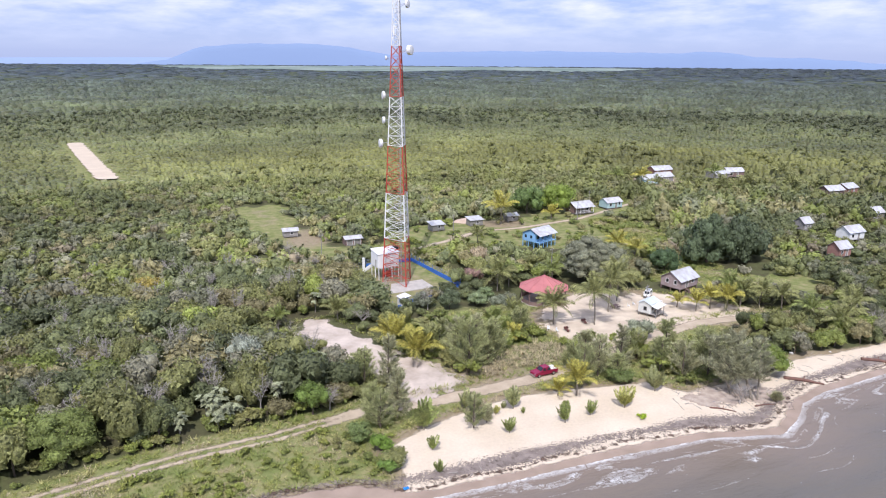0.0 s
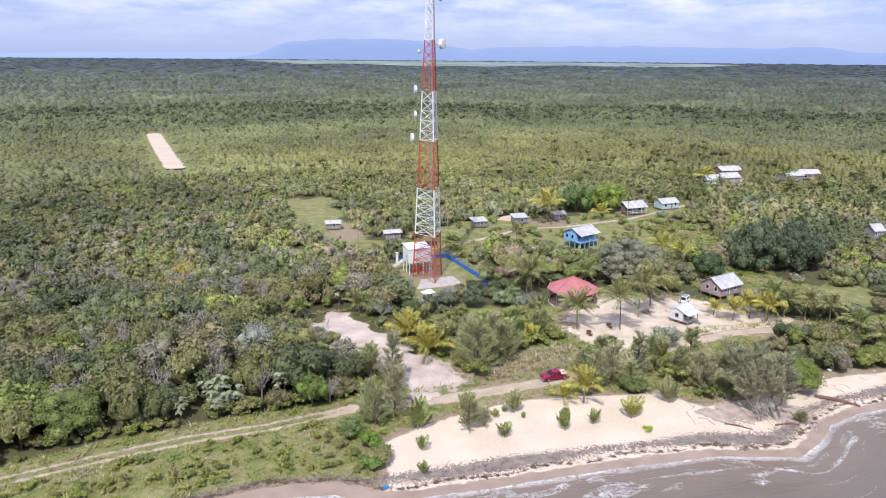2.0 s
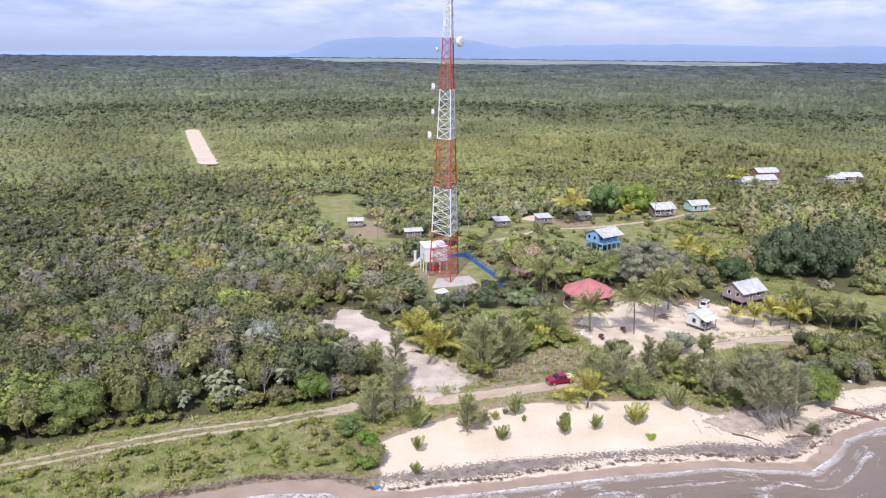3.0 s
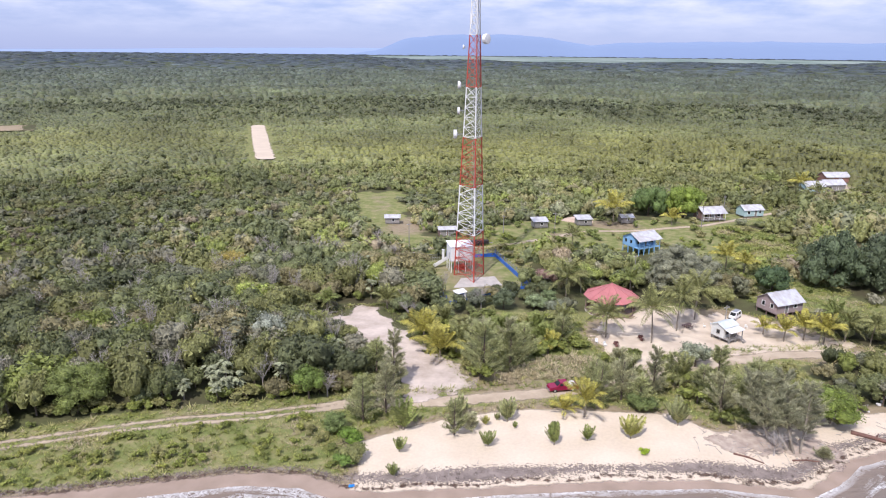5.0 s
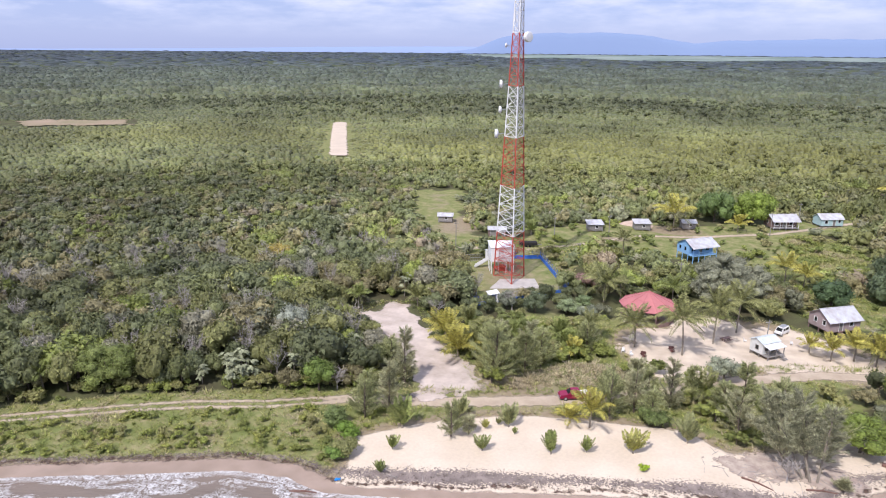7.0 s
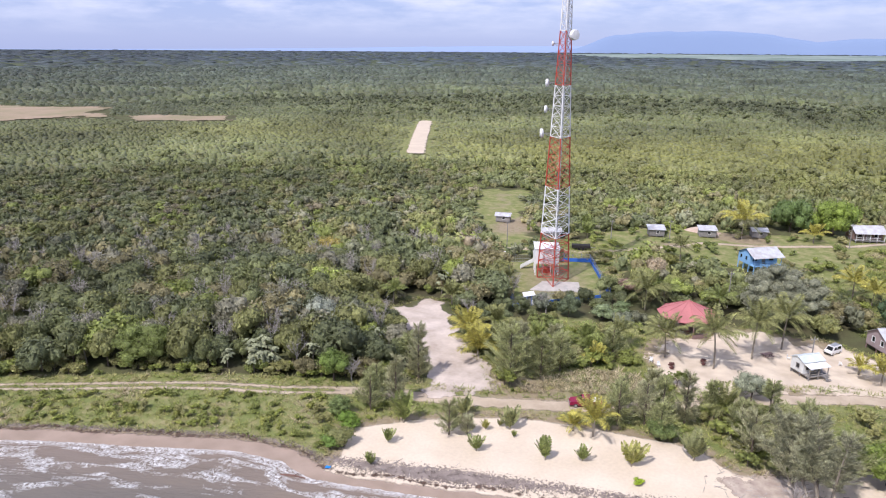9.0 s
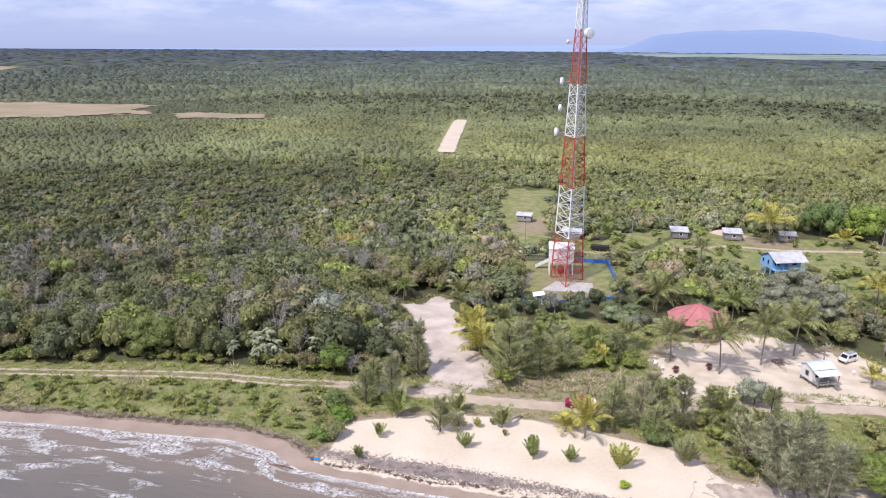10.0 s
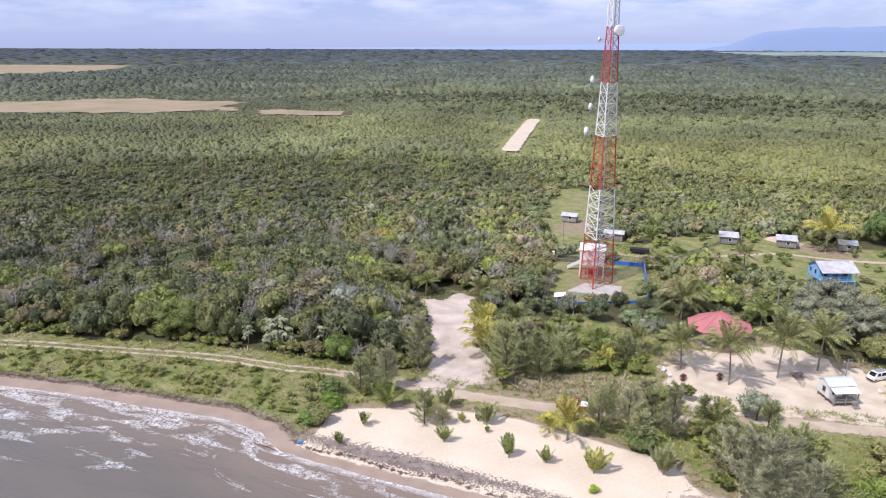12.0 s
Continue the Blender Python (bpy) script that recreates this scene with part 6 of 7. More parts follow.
for k, (bx, by, br, bh) in enumerate([(-46, 101, 3.6, 8.6), (-38.5, 106, 3.0, 8.4), (-30, 104, 2.6, 7.4), (-60, 108, 3.4, 10), (-50, 122, 3.2, 10), (50.6, 109.0, 2.6, 4.4), (-25, 122, 2.8, 9.6), (-42, 112, 3, 9.4), (-56, 97, 2.8, 8.6), (-66, 118, 3, 10), (-15, 160, 2.4, 6.5), (-4, 154, 2.4, 6), (-67, 92, 2.5, 7), (-19, 106, 1.8, 4.5), (94, 143, 3, 6)]):
    bare_tree(bx, by, br, bh, 100 + k, "leafless grey tree with tangled twigs")
x, y, rng = scatter(95, 200, 13.0, 21)
ok = (blocked(x, y) > 1.5) & (x < -8)
for k, (bx, by) in enumerate(zip(x[ok], y[ok])):
    bare_tree(bx, by, float(rng.uniform(1.8, 3.0)), float(tallness(np.array([bx]), np.array([by]))[0] * rng.uniform(1.1, 1.4)), 140 + k, "leafless grey tree standing in the woods")


# casuarinas: feathery sprays rising from upright limbs
def casuarina(x, y, r, h, n, seed, tint_=(0.125, 0.135, 0.075), lean=(0, 0), low=0.04, bark=None, words="feathery grey-green casuarina with rising limbs"):
    rng = np.random.default_rng(seed)
    t = thing("casuarina", pose(x, y, gz(x, y)), words, "tree", "casuarinas")
    mid = Vector((lean[0] * 0.42, lean[1] * 0.42, h * 0.55))
    tip = Vector((lean[0] + 0.1, lean[1] + 0.05, h * 0.95))
    g = Geo().bar((0, 0, -0.2), mid, 0.05 + 0.014 * h, 0.03 + 0.008 * h, 6).bar(mid, tip, 0.03 + 0.008 * h, 0.02, 6)
    p0, p1 = [], []
    for k in range(int(16 + h * 5)):
        u = low + (0.92 - low) * rng.uniform(0, 1) ** 1.25
        a = rng.uniform(0, 6.28)
        ln = r * (1.05 - 0.85 * u) * rng.uniform(0.7, 1.3)
        s = mid * (u / 0.58) if u < 0.58 else mid.lerp(tip, (u - 0.58) / 0.42)
        e = s + Vector((math.cos(a) * ln, math.sin(a) * ln, ln * rng.uniform(0.55, 1.15)))
        g.bar(s, e, 0.035, 0.01, 3)
        p0.append(s)
        p1.append(e)
    part("trunk", g, bark or BARK, t)
    n = int(1.45 * n)
    p0, p1 = np.array(p0), np.array(p1)
    k = rng.integers(0, len(p0), n)
    u = rng.uniform(0.12, 1.08, (n, 1)) ** 0.8
    b = p0[k] * (1 - u) + p1[k] * u + rng.normal(size=(n, 3)) * 0.10
    d = (p1[k] - p0[k])
    d = d / np.linalg.norm(d, axis=1)[:, None] + rng.normal(size=(n, 3)) * 0.38 + np.array([0.10, 0.0, 0.25])
    d /= np.linalg.norm(d, axis=1)[:, None]
    ln = rng.uniform(0.35, 0.95, (n, 1)) * (0.65 + 0.04 * h)
    w = np.cross(d, rng.normal(size=(n, 3)))
    w = w / np.linalg.norm(w, axis=1)[:, None] * rng.uniform(0.02, 0.046, (n, 1))
    q = np.stack([b - w * 0.5, b + d * ln * 0.5 - w, b + d * ln + np.array([0, 0, -0.06]), b + d * ln * 0.5 + w], 1).reshape(-1, 3)
    part("crown", array_mesh("crown", q, np.arange(4 * n).reshape(n, 4), LEAF, tiled(tint_, 4 * n)), None, t)


for k, (cx, cy, cr, ch) in enumerate([(-7.5, 103.5, 2.0, 9.2), (-10, 100, 2.4, 6.6), (-11.5, 103.5, 2.0, 6.4), (-9.8, 113.3, 2.1, 11.0), (-14.5, 117, 2.0, 6.5), (4.8, 100.3, 1.9, 6.0), (7.0, 102.0, 1.2, 3.0), (4.6, 120.3, 4.2, 10.8), (8.5, 124.5, 3.0, 8.4), (2.5, 128, 2.8, 8.4), (10, 129.5, 2.8, 7.4),
                                      (25.2, 116.6, 2.2, 7.8), (28.5, 119.5, 2.4, 8.2), (24, 121.5, 2.2, 6.4), (31.5, 117.5, 2.2, 5.6), (27.5, 127, 2.2, 6.4), (49.5, 121, 4.0, 8.6), (55.5, 118, 3.6, 8.0), (44, 119, 3.4, 7.4), (50, 126, 3.2, 7.4), (41.5, 124, 2.4, 6.0), (33.6, 123.4, 1.9, 9.2), (36.4, 127.6, 1.5, 6.8), (44.5, 131, 2.0, 7.6), (57.5, 110.5, 1.2, 1.8), (-1, 133, 2.6, 6.4), (16, 140, 2.4, 6.2), (6.5, 134.5, 2.6, 6.6), (30, 124, 2.2, 6.6), (-16, 119, 2.0, 5.2)]):
    casuarina(cx, cy, cr, ch, int(900 + 270 * ch * cr / 2), 200 + k, (0.38, 0.395, 0.18) if k % 3 else (0.43, 0.42, 0.24))
for k, (cx, cy, cr, ch, lx, ly) in enumerate([(52.7, 110.8, 2.8, 9.6, -7.0, 5.5), (53.6, 110.4, 2.8, 11.0, -4.6, 5.0), (53.2, 111.2, 3.0, 11.6, -2.0, 5.0), (54.4, 110.8, 2.8, 10.4, 1.2, 4.0), (51.3, 111.6, 2.4, 6.6, -6.5, 2.5), (50.4, 112.6, 3.0, 10.2, -3.4, 4.0)]):
    casuarina(cx, cy, cr, ch, int(700 + 170 * ch * cr / 2), 260 + k, (0.41, 0.405, 0.25), (lx, ly), 0.3, PALM_BARK, "wind-bent casuarina with bare pale leaning trunk")


# palms
def frond(length, lift, droop, width, pairs, tint_, seed, blade=0.52):
    """A feather leaf along +x: an arching rib with leaflets to both sides."""
    rng = np.random.default_rng(seed)
    g = Geo()

    def at_(u):
        return Vector((length * u * math.cos(lift) * (1 - 0.12 * droop * u), 0, length * (u * math.sin(lift) - droop * u**2.2 * 0.62)))

    for k in range(6):
        g.bar(at_(k / 6), at_((k + 1) / 6), 0.035 * (1 - k / 7), 0.035 * (1 - (k + 1) / 7), 3)
    for k in range(pairs):
        u = 0.12 + 0.88 * (k + 0.5) / pairs
        p = at_(u)
        ahead = (at_(min(1, u + 0.05)) - at_(u - 0.05)).normalized()
        ln = width * math.sin(math.pi * (0.12 + 0.80 * u)) ** 0.7
        for s in (-1, 1):
            d = (ahead * 0.65 + Vector((0, s, -0.25 - 0.35 * droop + rng.uniform(-0.15, 0.2)))).normalized()
            tip = p + d * ln * rng.uniform(0.85, 1.1) + Vector((0, 0, -0.12 * ln))
            w = length * blade / pairs
            g.face(p - ahead * w * 0.8, p + d * ln * 0.5 - ahead * w * 0.5, tip, p + d * ln * 0.5 + ahead * w * 0.75)
    return g.mesh("frond", LEAF, tint=tint_)


PALM_GREEN, PALM_YELLOW, PALM_OLIVE = (0.23, 0.265, 0.075), (0.42, 0.38, 0.08), (0.255, 0.26, 0.095)
FRONDS = {(kind, c): frond(*args, tc, 5 + c) for kind, args in (("tall", (5.4, 0.72, 0.82, 1.15, 24)), ("up", (5.0, 1.18, 0.45, 0.95, 22)), ("young", (2.3, 1.25, 0.22, 0.5, 13)), ("hang", (4.4, 0.12, 0.85, 0.85, 18))) for c, tc in enumerate((PALM_GREEN, PALM_YELLOW, PALM_OLIVE))}
for c, tc in enumerate(((0.27, 0.31, 0.095), (0.39, 0.38, 0.11), (0.30, 0.31, 0.13))):
    FRONDS[("young", c)] = frond(2.3, 1.2, 0.24, 0.52, 13, tc, 8 + c, 0.9)
COLOUR_WORDS = ("green", "yellow-green", "olive green")


def palm(x, y, h, size, c, seed, name="coconut_palm"):
    rng = np.random.default_rng(seed)
    lean = Vector((rng.uniform(-0.08, 0.08) * h, rng.uniform(-0.08, 0.08) * h, h))
    short = "with a bare trunk and arching fronds" if h > 2 else "with fronds near the ground"
    t = thing("coconut_palm", pose(x, y, gz(x, y)), f"{COLOUR_WORDS[c]} coconut palm {short}", "palm", "coconut palms")
    g, last, m = Geo(), Vector((0, 0, -0.2)), max(3, int(h * 1.2))
    for k in range(m):
        u = (k + 1) / m
        nx = Vector((lean.x * u * u, lean.y * u * u, h * u))
        g.bar(last, nx, 0.19 - 0.07 * (u - 1 / m), 0.17 - 0.07 * u, 7)
        last = nx
    part("trunk", g, PALM_BARK, t)
    for kind, n, s in (("up", 7 if h > 2.9 else 11, 0.95), ("tall", 11 if h > 2.9 else 6, 1.0), ("hang", 6 if h > 3 else 0, 0.9)):
        for k in range(n):
            o = part("frond", FRONDS[(kind, c if kind != "hang" else 2)], None, t)
            q = size * s * rng.uniform(0.85, 1.15)
            o.matrix_basis = Matrix.LocRotScale(last, Euler((rng.uniform(-0.25, 0.25), rng.uniform(-0.2, 0.12), 2 * math.pi * (k + rng.uniform(0, 0.7)) / n)), (q, q, q))


PALMS = [(-10.4, 131.8, 2.4, 1.4, 1), (-5.4, 126.6, 1.6, 1.5, 1), (-3.0, 129.5, 1.4, 1.3, 2), (-24.0, 147, 2.4, 0.95, 2), (23.2, 111.6, 2.7, 1.12, 1), (20.0, 111.6, 0.9, 0.75, 1),
         (33.2, 145.3, 7.2, 1.30, 2), (38.2, 154, 7.4, 1.37, 2), (42.2, 162.6, 6.6, 1.37, 2), (24.2, 146.0, 5.0, 1.23, 2), (13.3, 169, 4.6, 1.49, 2), (16.5, 172.5, 3.8, 1.0, 0), (59, 155, 2.2, 0.95, 1), (63, 157, 2.8, 1.0, 1), (66.5, 156, 3.2, 1.05, 1), (71, 159, 4.0, 1.1, 2), (76, 160, 3.8, 1.0, 2), (55.5, 158, 1.4, 0.75, 1), (69, 162, 4.4, 1.05, 0), (80, 157, 3.8, 1.05, 2),
         (38.3, 128.6, 1.6, 1.1, 2), (19.8, 245.5, 6.0, 1.75, 1), (10, 211.5, 4.2, 1.05, 2), (28, 174, 4.2, 1.0, 0), (12.5, 139, 1.2, 0.85, 0), (8, 136, 1.4, 0.9, 2), (14.5, 136.5, 0.8, 0.85, 1), (4, 140, 1.8, 0.9, 0), (-30.5, 127, 4.0, 0.7, 2),
         (1.5, 138, 2.0, 0.9, 0), (15, 146, 3.0, 1.0, 2), (10.5, 141, 2.0, 1.0, 0), (-8, 139, 2.4, 1.0, 2), (84, 140, 3.6, 1.1, 2), (88, 144, 4.2, 1.1, 2), (81, 146, 4.4, 1.0, 0), (92, 150, 4.6, 1.1, 2), (-63, 84, 3.4, 0.8, 0), (-36, 141, 3.2, 0.8, 0), (90, 318, 6.5, 1.3, 1), (84, 322, 6, 1.3, 2), (78, 318, 6.5, 1.2, 0), (94, 306, 5, 1.2, 2), (48, 289, 5, 1.2, 2), (39, 252, 2.4, 1.1, 1), (120, 300, 6, 1.3, 2), (136, 310, 6, 1.3, 2), (150, 300, 6.5, 1.3, 2), (128, 330, 6.5, 1.3, 0), (160, 330, 7, 1.3, 2), (-23, 225, 2.6, 1.1, 0), (-20, 219, 1.6, 1.0, 0), (52, 203, 4.2, 1.1, 1), (56, 199, 3.8, 1.0, 1)]
for k, (px_, py_, ph, ps, pc) in enumerate(PALMS):
    palm(px_, py_, ph, ps, pc, 300 + k)


def young_palm(x, y, size, c, seed, dry=False):
    rng = np.random.default_rng(seed)
    t = thing("young_palm", pose(x, y, gz(x, y) + 0.03), f"small {COLOUR_WORDS[c]} young coconut palm planted in the sand", "palm", "young palms on the beach")
    part("stem", Geo().bar((0, 0, -0.1), (0, 0, 0.25 * size), 0.09 * size, 0.06 * size, 6), PALM_BARK, t)
    n = 11
    for k in range(n):
        o = part("frond", FRONDS[("young", c)], None, t)
        q = size * rng.uniform(0.75, 1.15)
        o.matrix_basis = Matrix.LocRotScale((0, 0, 0.18 * size), Euler((rng.uniform(-0.2, 0.2), rng.uniform(-0.4, 0.25), 6.28 * (k + rng.uniform(0, 0.6)) / n)), (q, q, q))


for k, (yx, yy, ys, yc) in enumerate([(-3.1, 99.6, 1.6, 0), (-1.6, 93.6, 0.72, 0), (-0.4, 87.9, 0.62, 0), (10.4, 98.8, 0.85, 0), (19.7, 102.3, 1.15, 0), (24.3, 104.8, 0.78, 0), (30.5, 107.2, 1.15, 1), (37.4, 113.4, 1.35, 2), (11.7, 106.8, 1.15, 2), (13.2, 105.2, 0.35, 0), (8.6, 104.7, 0.5, 1), (10.0, 106.7, 0.4, 2), (3.8, 106.3, 1.1, 2)]):
    young_palm(yx, yy, ys * 1.42, yc, 400 + k)


def fan_palm(x, y, h, r, seed):
    """A palmetto: pale round fan leaves on stalks."""
    rng = np.random.default_rng(seed)
    t = thing("fan_palm", pose(x, y, gz(x, y)), "pale grey-green fan palm with round pleated leaves", "palm", "fan palms")
    part("trunk", Geo().bar((0, 0, -0.2), (0.1, 0, h * 0.75), 0.13, 0.1, 6), PALM_BARK, t)
    for k in range(16):
        g = Geo()
        a, e = rng.uniform(0, 6.28), rng.uniform(-0.5, 1.1)
        d = Vector((math.cos(a) * math.cos(e), math.sin(a) * math.cos(e), math.sin(e)))
        c = Vector((0.1, 0, h * rng.uniform(0.5, 0.85))) + d * r * rng.uniform(0.5, 1)
        side = d.cross(Vector((0, 0, 1))).normalized()
        up = side.cross(d)
        s = rng.uniform(0.45, 0.8)
        nrm = (d * 0.6 + Vector((0, 0, 0.8))).normalized()
        up = nrm.cross(side)
        for j in range(9):
            w0, w1, w2 = (math.pi * (1.5 * (j + q) / 9 - 0.75) for q in (0, 0.5, 1))
            rim = [c + (side * math.sin(w) + up * -math.cos(w)) * s * q for w, q in ((w0, 0.75), (w1, 1.05), (w2, 0.75))]
            g.face(c, rim[0], rim[1] - nrm * 0.08, rim[2])
        g.bar((0.1, 0, h * 0.7), c, 0.02, 0.015, 3)
        part("fan_leaf", g.mesh("fan_leaf", LEAF, tint=(0.27, 0.285, 0.165)), None, t)


for k, (fx, fy, fh, fr) in enumerate([(-36.2, 99.8, 4.6, 1.4), (-34.8, 100.4, 3.8, 1.3), (-37.8, 100.6, 4.4, 1.4), (-36.0, 102.0, 5.4, 1.4), (-33.4, 101.6, 3.2, 1.2), (-35.4, 98.6, 2.6, 1.2), (-22.5, 117.5, 4.6, 1.4), (-27.5, 105.5, 4.2, 1.3), (-41, 97.5, 2.2, 1.1), (-19.5, 112, 3.4, 1.2), (-30, 152, 5, 1.6), (-36, 166, 5, 1.6), (-33, 160, 5.4, 1.6)]):
    fan_palm(fx, fy, fh + 0.9, fr * 1.15, 500 + k)

# low shrubs on the grass between track and shore
SHRUB_V, SHRUB_F = crown(np.random.default_rng(77), 220, 0.26, 6, 0.9, 4, 6)
SHRUB_MESH = {c: array_mesh("foliage", SHRUB_V, SHRUB_F, LEAF, tiled(tc, len(SHRUB_V))) for c, tc in enumerate([(0.25, 0.28, 0.065), (0.215, 0.245, 0.065), (0.28, 0.27, 0.095)])}
STEM_MESH = limbs(np.random.default_rng(5), 4).mesh("stem", BARK)
rng = np.random.default_rng(31)
SHRUBS = [(-51, 73.5, 1.1), (-47.5, 76, 1.0), (-44.5, 77, 1.3), (-42, 78, 1.2), (-40.0, 79.8, 1.4), (-36.5, 81, 1.3), (-33.8, 82.1, 1.7), (-32, 82.5, 1.2), (-29.5, 85, 1.1), (-27, 86, 0.9), (-54.5, 72, 1.0), (-58, 70.5, 1.2), (-24, 88.5, 0.8), (-20.5, 88, 0.8), (-17, 91, 1.0), (-14.5, 89.5, 1.1), (-63, 66, 1.2), (-16, 94, 1.4), (-19, 98, 1.2), (-68, 62, 1.1),
          (-13.5, 92.5, 1.6), (-10.5, 90.5, 1.3), (-48, 95, 1.4), (-41.5, 94.7, 1.0), (-29.5, 99.5, 0.9), (0, 116.5, 0.8), (6.5, 117.5, 0.7), (39, 121, 0.8), (36.5, 124.5, 0.7), (31, 125.5, 1.4), (43, 127, 1.3), (45, 131, 1.3), (61, 121.5, 1.3), (63, 125.5, 1.8), (66, 130, 2.2), (57, 129, 1.8), (70, 133, 2.2), (76, 137, 2.4), (80, 139, 2.2), (66.5, 127.5, 1.2)]
weeds = []
for k in range(260):  # weeds on the grass between track and shore
    ax = float(rng.uniform(-74, -8))
    lo_ = np.interp(ax, SHORE[:, 0], SHORE[:, 1]) + 5.5
    hi_ = np.interp(ax, [q[0] for q in TRACK_LINE], [q[1] for q in TRACK_LINE]) - 2.6
    ay = lo_ + (hi_ - lo_) * float(rng.uniform(0, 1)) ** 1.3
    if math.sin(ax * 0.55) + math.sin(ay * 0.7 + ax * 0.2) > -0.3 and hi_ > lo_:
        weeds.append((ax, ay, float(rng.uniform(0.4, 1.1))))
for k in range(96):  # undergrowth along the edge of the woods
    u = rng.uniform(0, 1)
    ax, ay = -80 + 72 * u, 0.0
    j = np.interp(ax, [q[0] for q in TRACK_LINE], [q[1] for q in TRACK_LINE])
    SHRUBS.append((ax - 1.8, j + rng.uniform(4.2, 8.5), float(rng.uniform(0.9, 2.7))))
SHRUBS = [q for q in SHRUBS if inside(np.array([q[0]]), np.array([q[1]]), CLEARING)[0] < -0.8]
for sx, sy, sh in SHRUBS:
    w = sh * rng.uniform(0.6, 0.95)
    t = thing("shrub", Matrix.LocRotScale((sx, sy, gz(sx, sy)), Euler((0, 0, rng.uniform(0, 6.28))), (w, w, sh / 1.5)), "low green shrub growing beside the sandy track", "shrub", "low shrubs by the shore")
    part("stem", STEM_MESH, None, t)
    part("foliage", SHRUB_MESH[int(rng.integers(3))], None, t)
RED_LEAF = array_mesh("foliage", SHRUB_V, SHRUB_F, LEAF, tiled((0.20, 0.085, 0.07), len(SHRUB_V)))
for sx, sy, sh in ((26.6, 142.0, 1.1), (31.2, 146.4, 1.0)):
    t = thing("flowering_shrub", Matrix.LocRotScale((sx, sy, gz(sx, sy)), None, (1.0, 1.0, sh / 1.6)), "red-leaved shrub in the sandy yard", "shrub", "red shrubs")
    part("stem", STEM_MESH, None, t)
    part("foliage", RED_LEAF, None, t)

STRAW = [(7, 117.5), (20, 125), (27, 131), (22, 136), (13, 132.5), (9, 126)]


def bush_mass(name, rows, rng, colours, label):
    """Many low bushes in one mesh: rows of x, y and height."""
    p = np.array(rows)
    wide = p[:, 2] * rng.uniform(0.65, 1.05, len(p))
    tint_ = np.array(colours)[rng.integers(0, len(colours), len(p))] * rng.uniform(0.85, 1.15, (len(p), 1))
    v, f, tc = join([(SHRUB_V, SHRUB_F)], np.stack([p[:, 0], p[:, 1], height(p[:, 0], p[:, 1])], 1), rng.uniform(0, 6.28, len(p)), np.stack([wide, p[:, 2] / 1.5], 1), np.zeros(len(p), int), np.hstack([tint_, np.ones((len(p), 1))]))
    return tagged(new(name, array_mesh(name, v, f, LEAF, tc)), label, name, kind="stuff")


bush_mass("weeds", weeds, rng, [(0.27, 0.30, 0.065), (0.32, 0.33, 0.08), (0.22, 0.245, 0.06)], "bright green weeds growing in the grass by the shore")
YARD_EDGE = [(26, 133.5), (35, 128.5), (46, 137.5), (56, 144), (50, 145), (40, 138), (30, 137)]
x, y, rng2 = scatter(90, 300, 3.0, 11)
spot = (inside(x, y, YARD_EDGE) > -0.8) & (rng2.uniform(0, 1, len(x)) < 0.45) | (inside(x, y, FRONT) > 0.5) & (inside(x, y, BEACH) < -0.8) & (inside(x, y, STRAW) < -0.5) & (rng2.uniform(0, 1, len(x)) < 0.22) | (inside(x, y, FRONT_B) > 0) & (inside(x, y, STRAW) < -0.5) & (rng2.uniform(0, 1, len(x)) < 0.55) | (inside(x, y, BACK_FIELD) > 0.5) & (rng2.uniform(0, 1, len(x)) < 0.3)
for hx, hy, r in HOUSE_SPOTS:
    spot &= np.hypot(x - hx, y - hy) > 0.8 * r
spot &= (seg_dist(x, y, BACK_ROAD)[0] > 3) & (inside(x, y, COMPOUND) < -1.5) & (seg_dist(x, y, TRACK_LINE)[0] > 3.2) & (inside(x, y, CLEARING) < -1) & ((inside(x, y, YARD) < -0.5) | (inside(x, y, YARD_EDGE) > -0.8))
behind = []
for sx, sy in zip(x[spot], y[spot]):
    sh = float(rng2.uniform(1.0, 2.6)) * (1.35 if sy < 165 else 1.0)
    if sy > 150:
        behind.append((sx, sy, sh))
        continue
    w = sh * rng2.uniform(0.65, 1.1)
    t = thing("shrub", Matrix.LocRotScale((sx, sy, gz(sx, sy)), Euler((0, 0, rng2.uniform(0, 6.28))), (w, w, sh / 1.5)), "green shrub among the houses and palms", "shrub", "shrubs among the houses")
    part("stem", STEM_MESH, None, t)
    part("foliage", SHRUB_MESH[int(rng2.integers(3))], None, t)
bush_mass("shrubbery", behind, rng2, [(0.24, 0.27, 0.065), (0.20, 0.235, 0.065), (0.28, 0.26, 0.11)], "green shrubs scattered over the grass behind the houses")

# tufts of grass and weeds
n = 115000
tx, ty = rng.uniform(-110, 84, n), rng.uniform(40, 262, n)
g_in = np.maximum.reduce([inside(tx, ty, STRIP) - 0.4, 4.6 - seg_dist(tx, ty, TRACK_LINE)[0], inside(tx, ty, BACK_FIELD) - 1, -np.abs(inside(tx, ty, YARD)) + 1.2, -np.abs(inside(tx, ty, CLEARING)) + 1.0, 1.2 - np.hypot((tx - 10) / 9, (ty - 122) / 6), inside(tx, ty, FRONT) - 0.5, inside(tx, ty, LAWN), inside(tx, ty, TALL_GRASS), inside(tx, ty, STRAW), inside(tx, ty, FRONT_B) - 0.5])
dt = seg_dist(tx, ty, TRACK_LINE)[0]
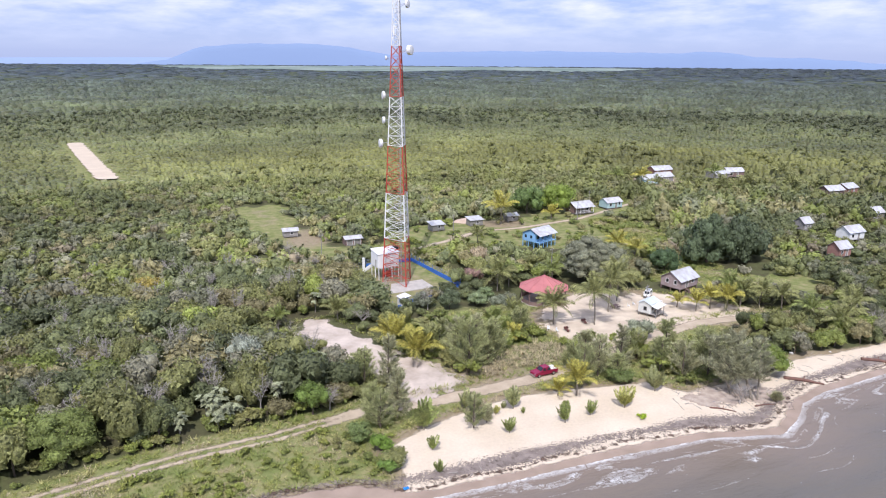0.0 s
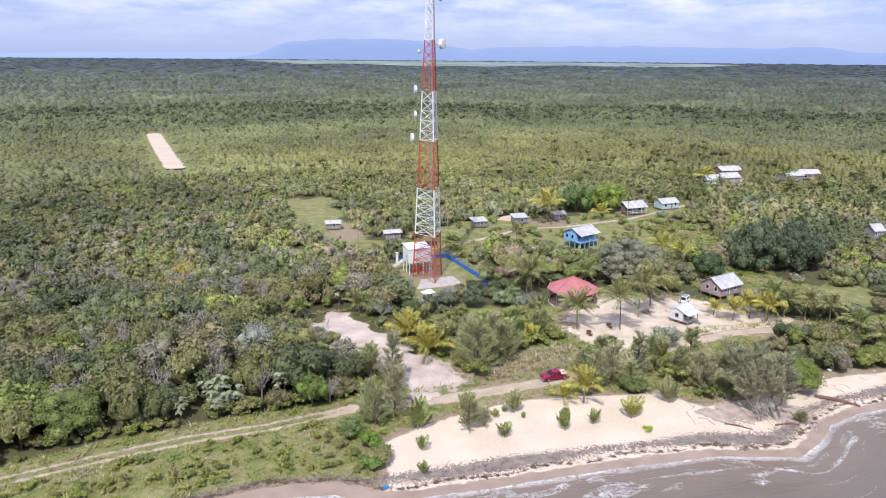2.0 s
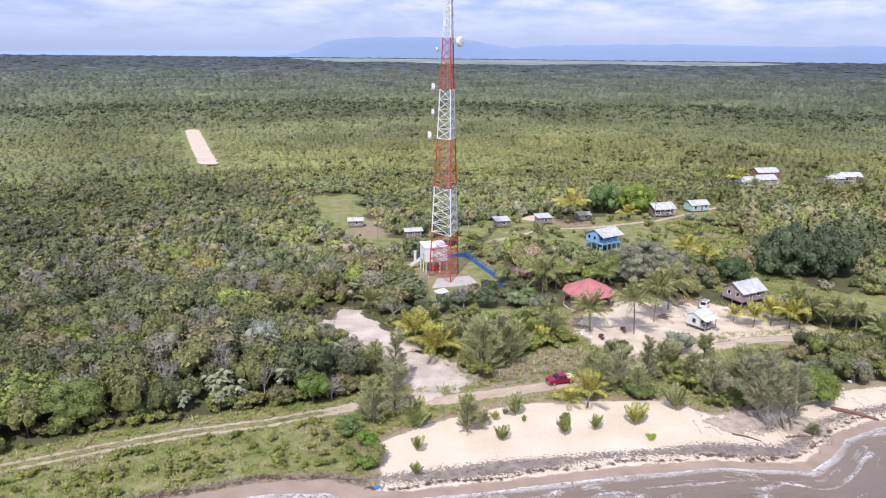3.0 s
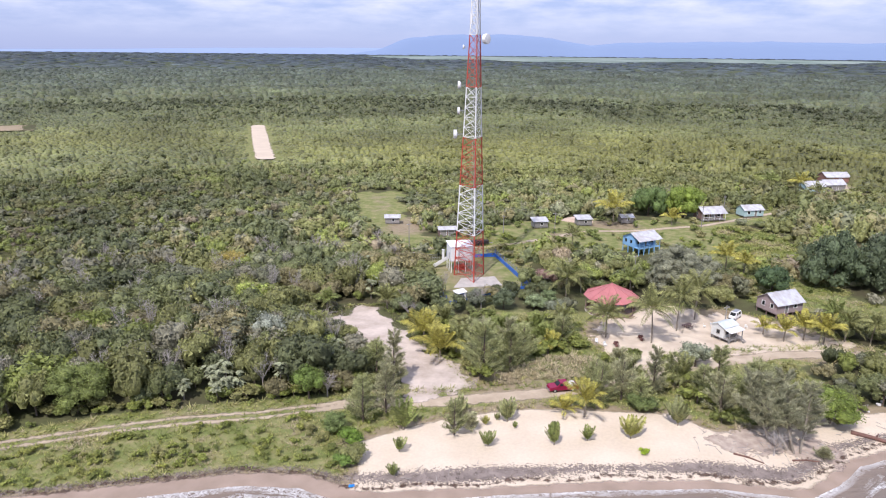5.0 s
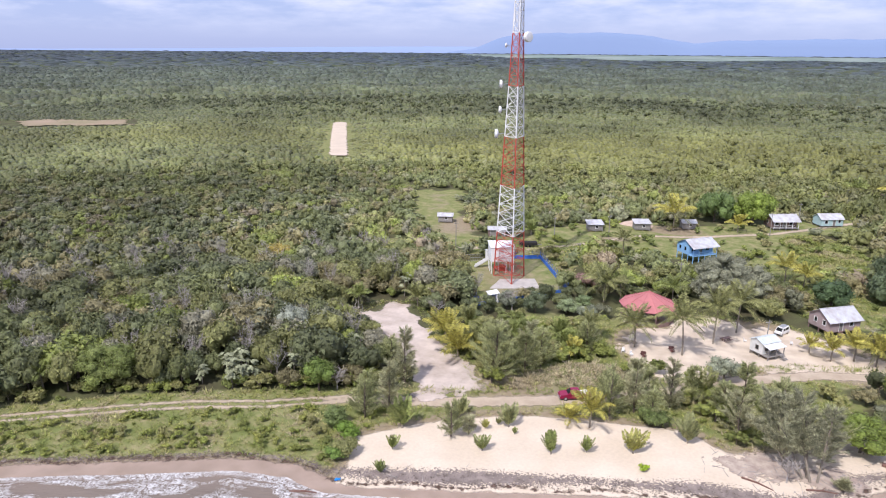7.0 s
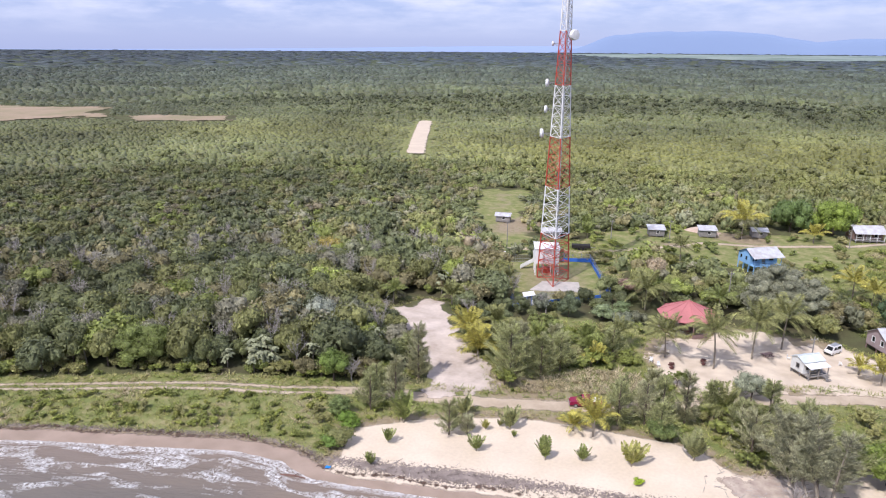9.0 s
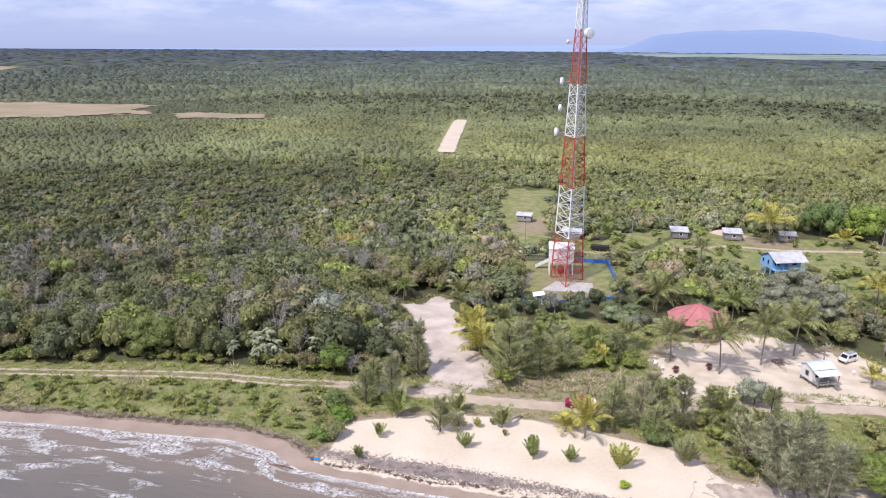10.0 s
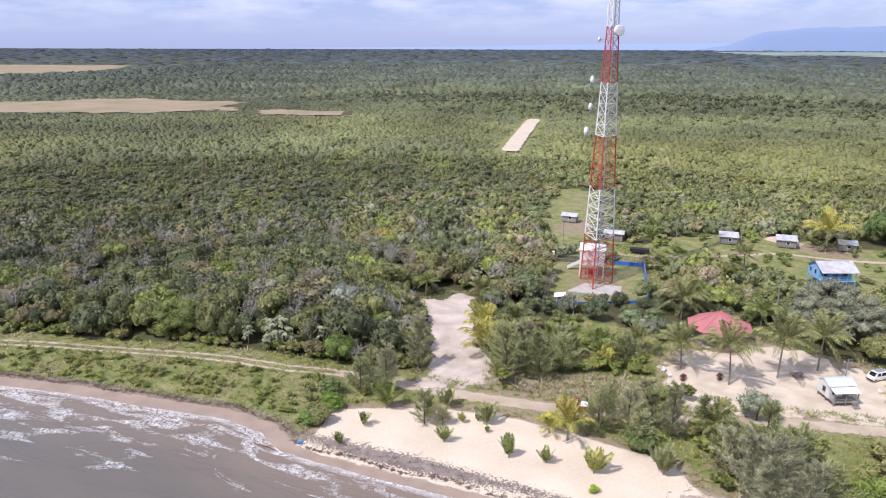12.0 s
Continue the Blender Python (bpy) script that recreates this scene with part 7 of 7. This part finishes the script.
ok = (g_in > 0) & ((ty < 215) | (inside(tx, ty, TALL_GRASS) > 0)) & (np.abs(dt - 0.85) > 0.5) & ((tx < -18) | (dt > 2.0)) & (shore_dist(tx, ty)[0] > 3.4) & (inside(tx, ty, BEACH) < -0.2)
tx, ty = tx[ok], ty[ok]
def tuft(rng, blades):
    """A tuft of arching grass blades."""
    a = rng.uniform(0, 6.28, (blades, 1))
    out = np.hstack([np.cos(a), np.sin(a), 0 * a])
    side = np.hstack([-np.sin(a), np.cos(a), 0 * a]) * rng.uniform(0.035, 0.075, (blades, 1))
    foot = out * rng.uniform(0.0, 0.6, (blades, 1))
    tip = foot + out * rng.uniform(0.2, 0.75, (blades, 1)) + np.array([0, 0, 1]) * rng.uniform(0.12, 0.6, (blades, 1))
    return np.stack([foot - side, foot + side, tip], 1).reshape(-1, 3), np.arange(3 * blades).reshape(blades, 3)


TUFTS = [tuft(np.random.default_rng(9 + k), 13) for k in range(4)]
dry_ = np.sin(tx * 0.33 + 1.7 * np.sin(ty * 0.21)) + np.sin(ty * 0.41 + 1.3 * np.sin(tx * 0.27)) + rng.normal(size=len(tx)) * 0.8 + np.where(inside(tx, ty, STRAW) > 0, 4.0, 0.0)
gt = np.array([(0.21, 0.25, 0.06), (0.29, 0.305, 0.08), (0.37, 0.345, 0.135), (0.42, 0.355, 0.215)])[np.digitize(dry_, [-0.9, 0.4, 1.6])]
sc_ = rng.uniform(0.25, 0.75, len(tx)) * np.where(rng.uniform(0, 1, len(tx)) < 0.12, 1.8, 1.0) * np.where((inside(tx, ty, TALL_GRASS) > 0) | (inside(tx, ty, STRAW) > 0), 1.6, 1.0)
v, f, tc = join(TUFTS, np.stack([tx, ty, height(tx, ty)], 1), rng.uniform(0, 6.28, len(tx)), np.stack([sc_ * 1.15, sc_], 1), rng.integers(0, 4, len(tx)), np.hstack([gt, np.ones((len(tx), 1))]))
tagged(new("grass", array_mesh("grass", v, f, LEAF, tc)), "tufts of green and straw-coloured grass and weeds", "grass", kind="stuff")

# seaweed heaped along the tide line, and bits of driftwood
n = 13000
sx_, sy_ = rng.uniform(-70, 100, n), rng.uniform(48, 142, n)
sd_, _ = shore_dist(sx_, sy_)
band = np.where(sx_ > -7, 4.0, 3.5) + 0.7 * np.sin(sx_ * 0.7) * np.sin(sy_ * 0.9)
k_ = np.abs(sd_ - band) < np.where(sx_ > -7, 1.3, 0.7)
for _ in range(6):
    more = rng.uniform(-70, 100, n), rng.uniform(48, 142, n)
    md, _a = shore_dist(*more)
    mk = np.abs(md - np.where(more[0] > -7, 4.0, 3.5)) < np.where(more[0] > -7, 1.3, 0.7)
    sx_, sy_, k_ = np.concatenate([sx_, more[0]]), np.concatenate([sy_, more[1]]), np.concatenate([k_, mk])
sx_, sy_ = sx_[k_], sy_[k_]
wv, wf_ = leaf_quads(np.random.default_rng(3), np.array([[0, 0, 0.05]]), np.array([[0.6, 0.6, 0.16]]), 5, 0.6, 0.8, 0.4)
bt = np.array([(0.13, 0.10, 0.085), (0.20, 0.16, 0.135), (0.30, 0.25, 0.21)])[rng.integers(0, 3, len(sx_))]
ss = rng.uniform(0.12, 0.42, len(sx_))
v, f, tc = join([(wv, wf_)], np.stack([sx_, sy_, height(sx_, sy_) + 0.05], 1), rng.uniform(0, 6.28, len(sx_)), np.stack([ss, ss * 0.6], 1), np.zeros(len(sx_), int), np.hstack([bt, np.ones((len(sx_), 1))]))
tagged(new("seaweed", array_mesh("seaweed", v, f, LEAF, tc)), "clumps of dry brown seaweed along the tide line", "seaweed", kind="stuff")
g = Geo()
for k in range(230):
    zone = k % 3
    ax, ay = (rng.uniform(40, 62), rng.uniform(105, 114)) if zone == 0 else (rng.uniform(60, 84), rng.uniform(113, 131)) if zone == 1 else (rng.uniform(-3, 40), rng.uniform(86, 106))
    d0 = shore_dist(np.array([ax]), np.array([ay]))[0][0]
    if d0 < 3 or (zone == 2 and d0 > 7):
        continue
    w, ln = rng.uniform(0, 6.28), rng.uniform(0.4, 1.8)
    z = gz(ax, ay)
    g.bar((ax, ay, z + 0.07), (ax + ln * math.cos(w), ay + ln * math.sin(w), z + rng.uniform(0.05, 0.3)), 0.05, 0.025, 4)
tagged(part("driftwood_litter", g, TWIG), "scattered grey sticks washed up on the sand", "driftwood", kind="stuff")
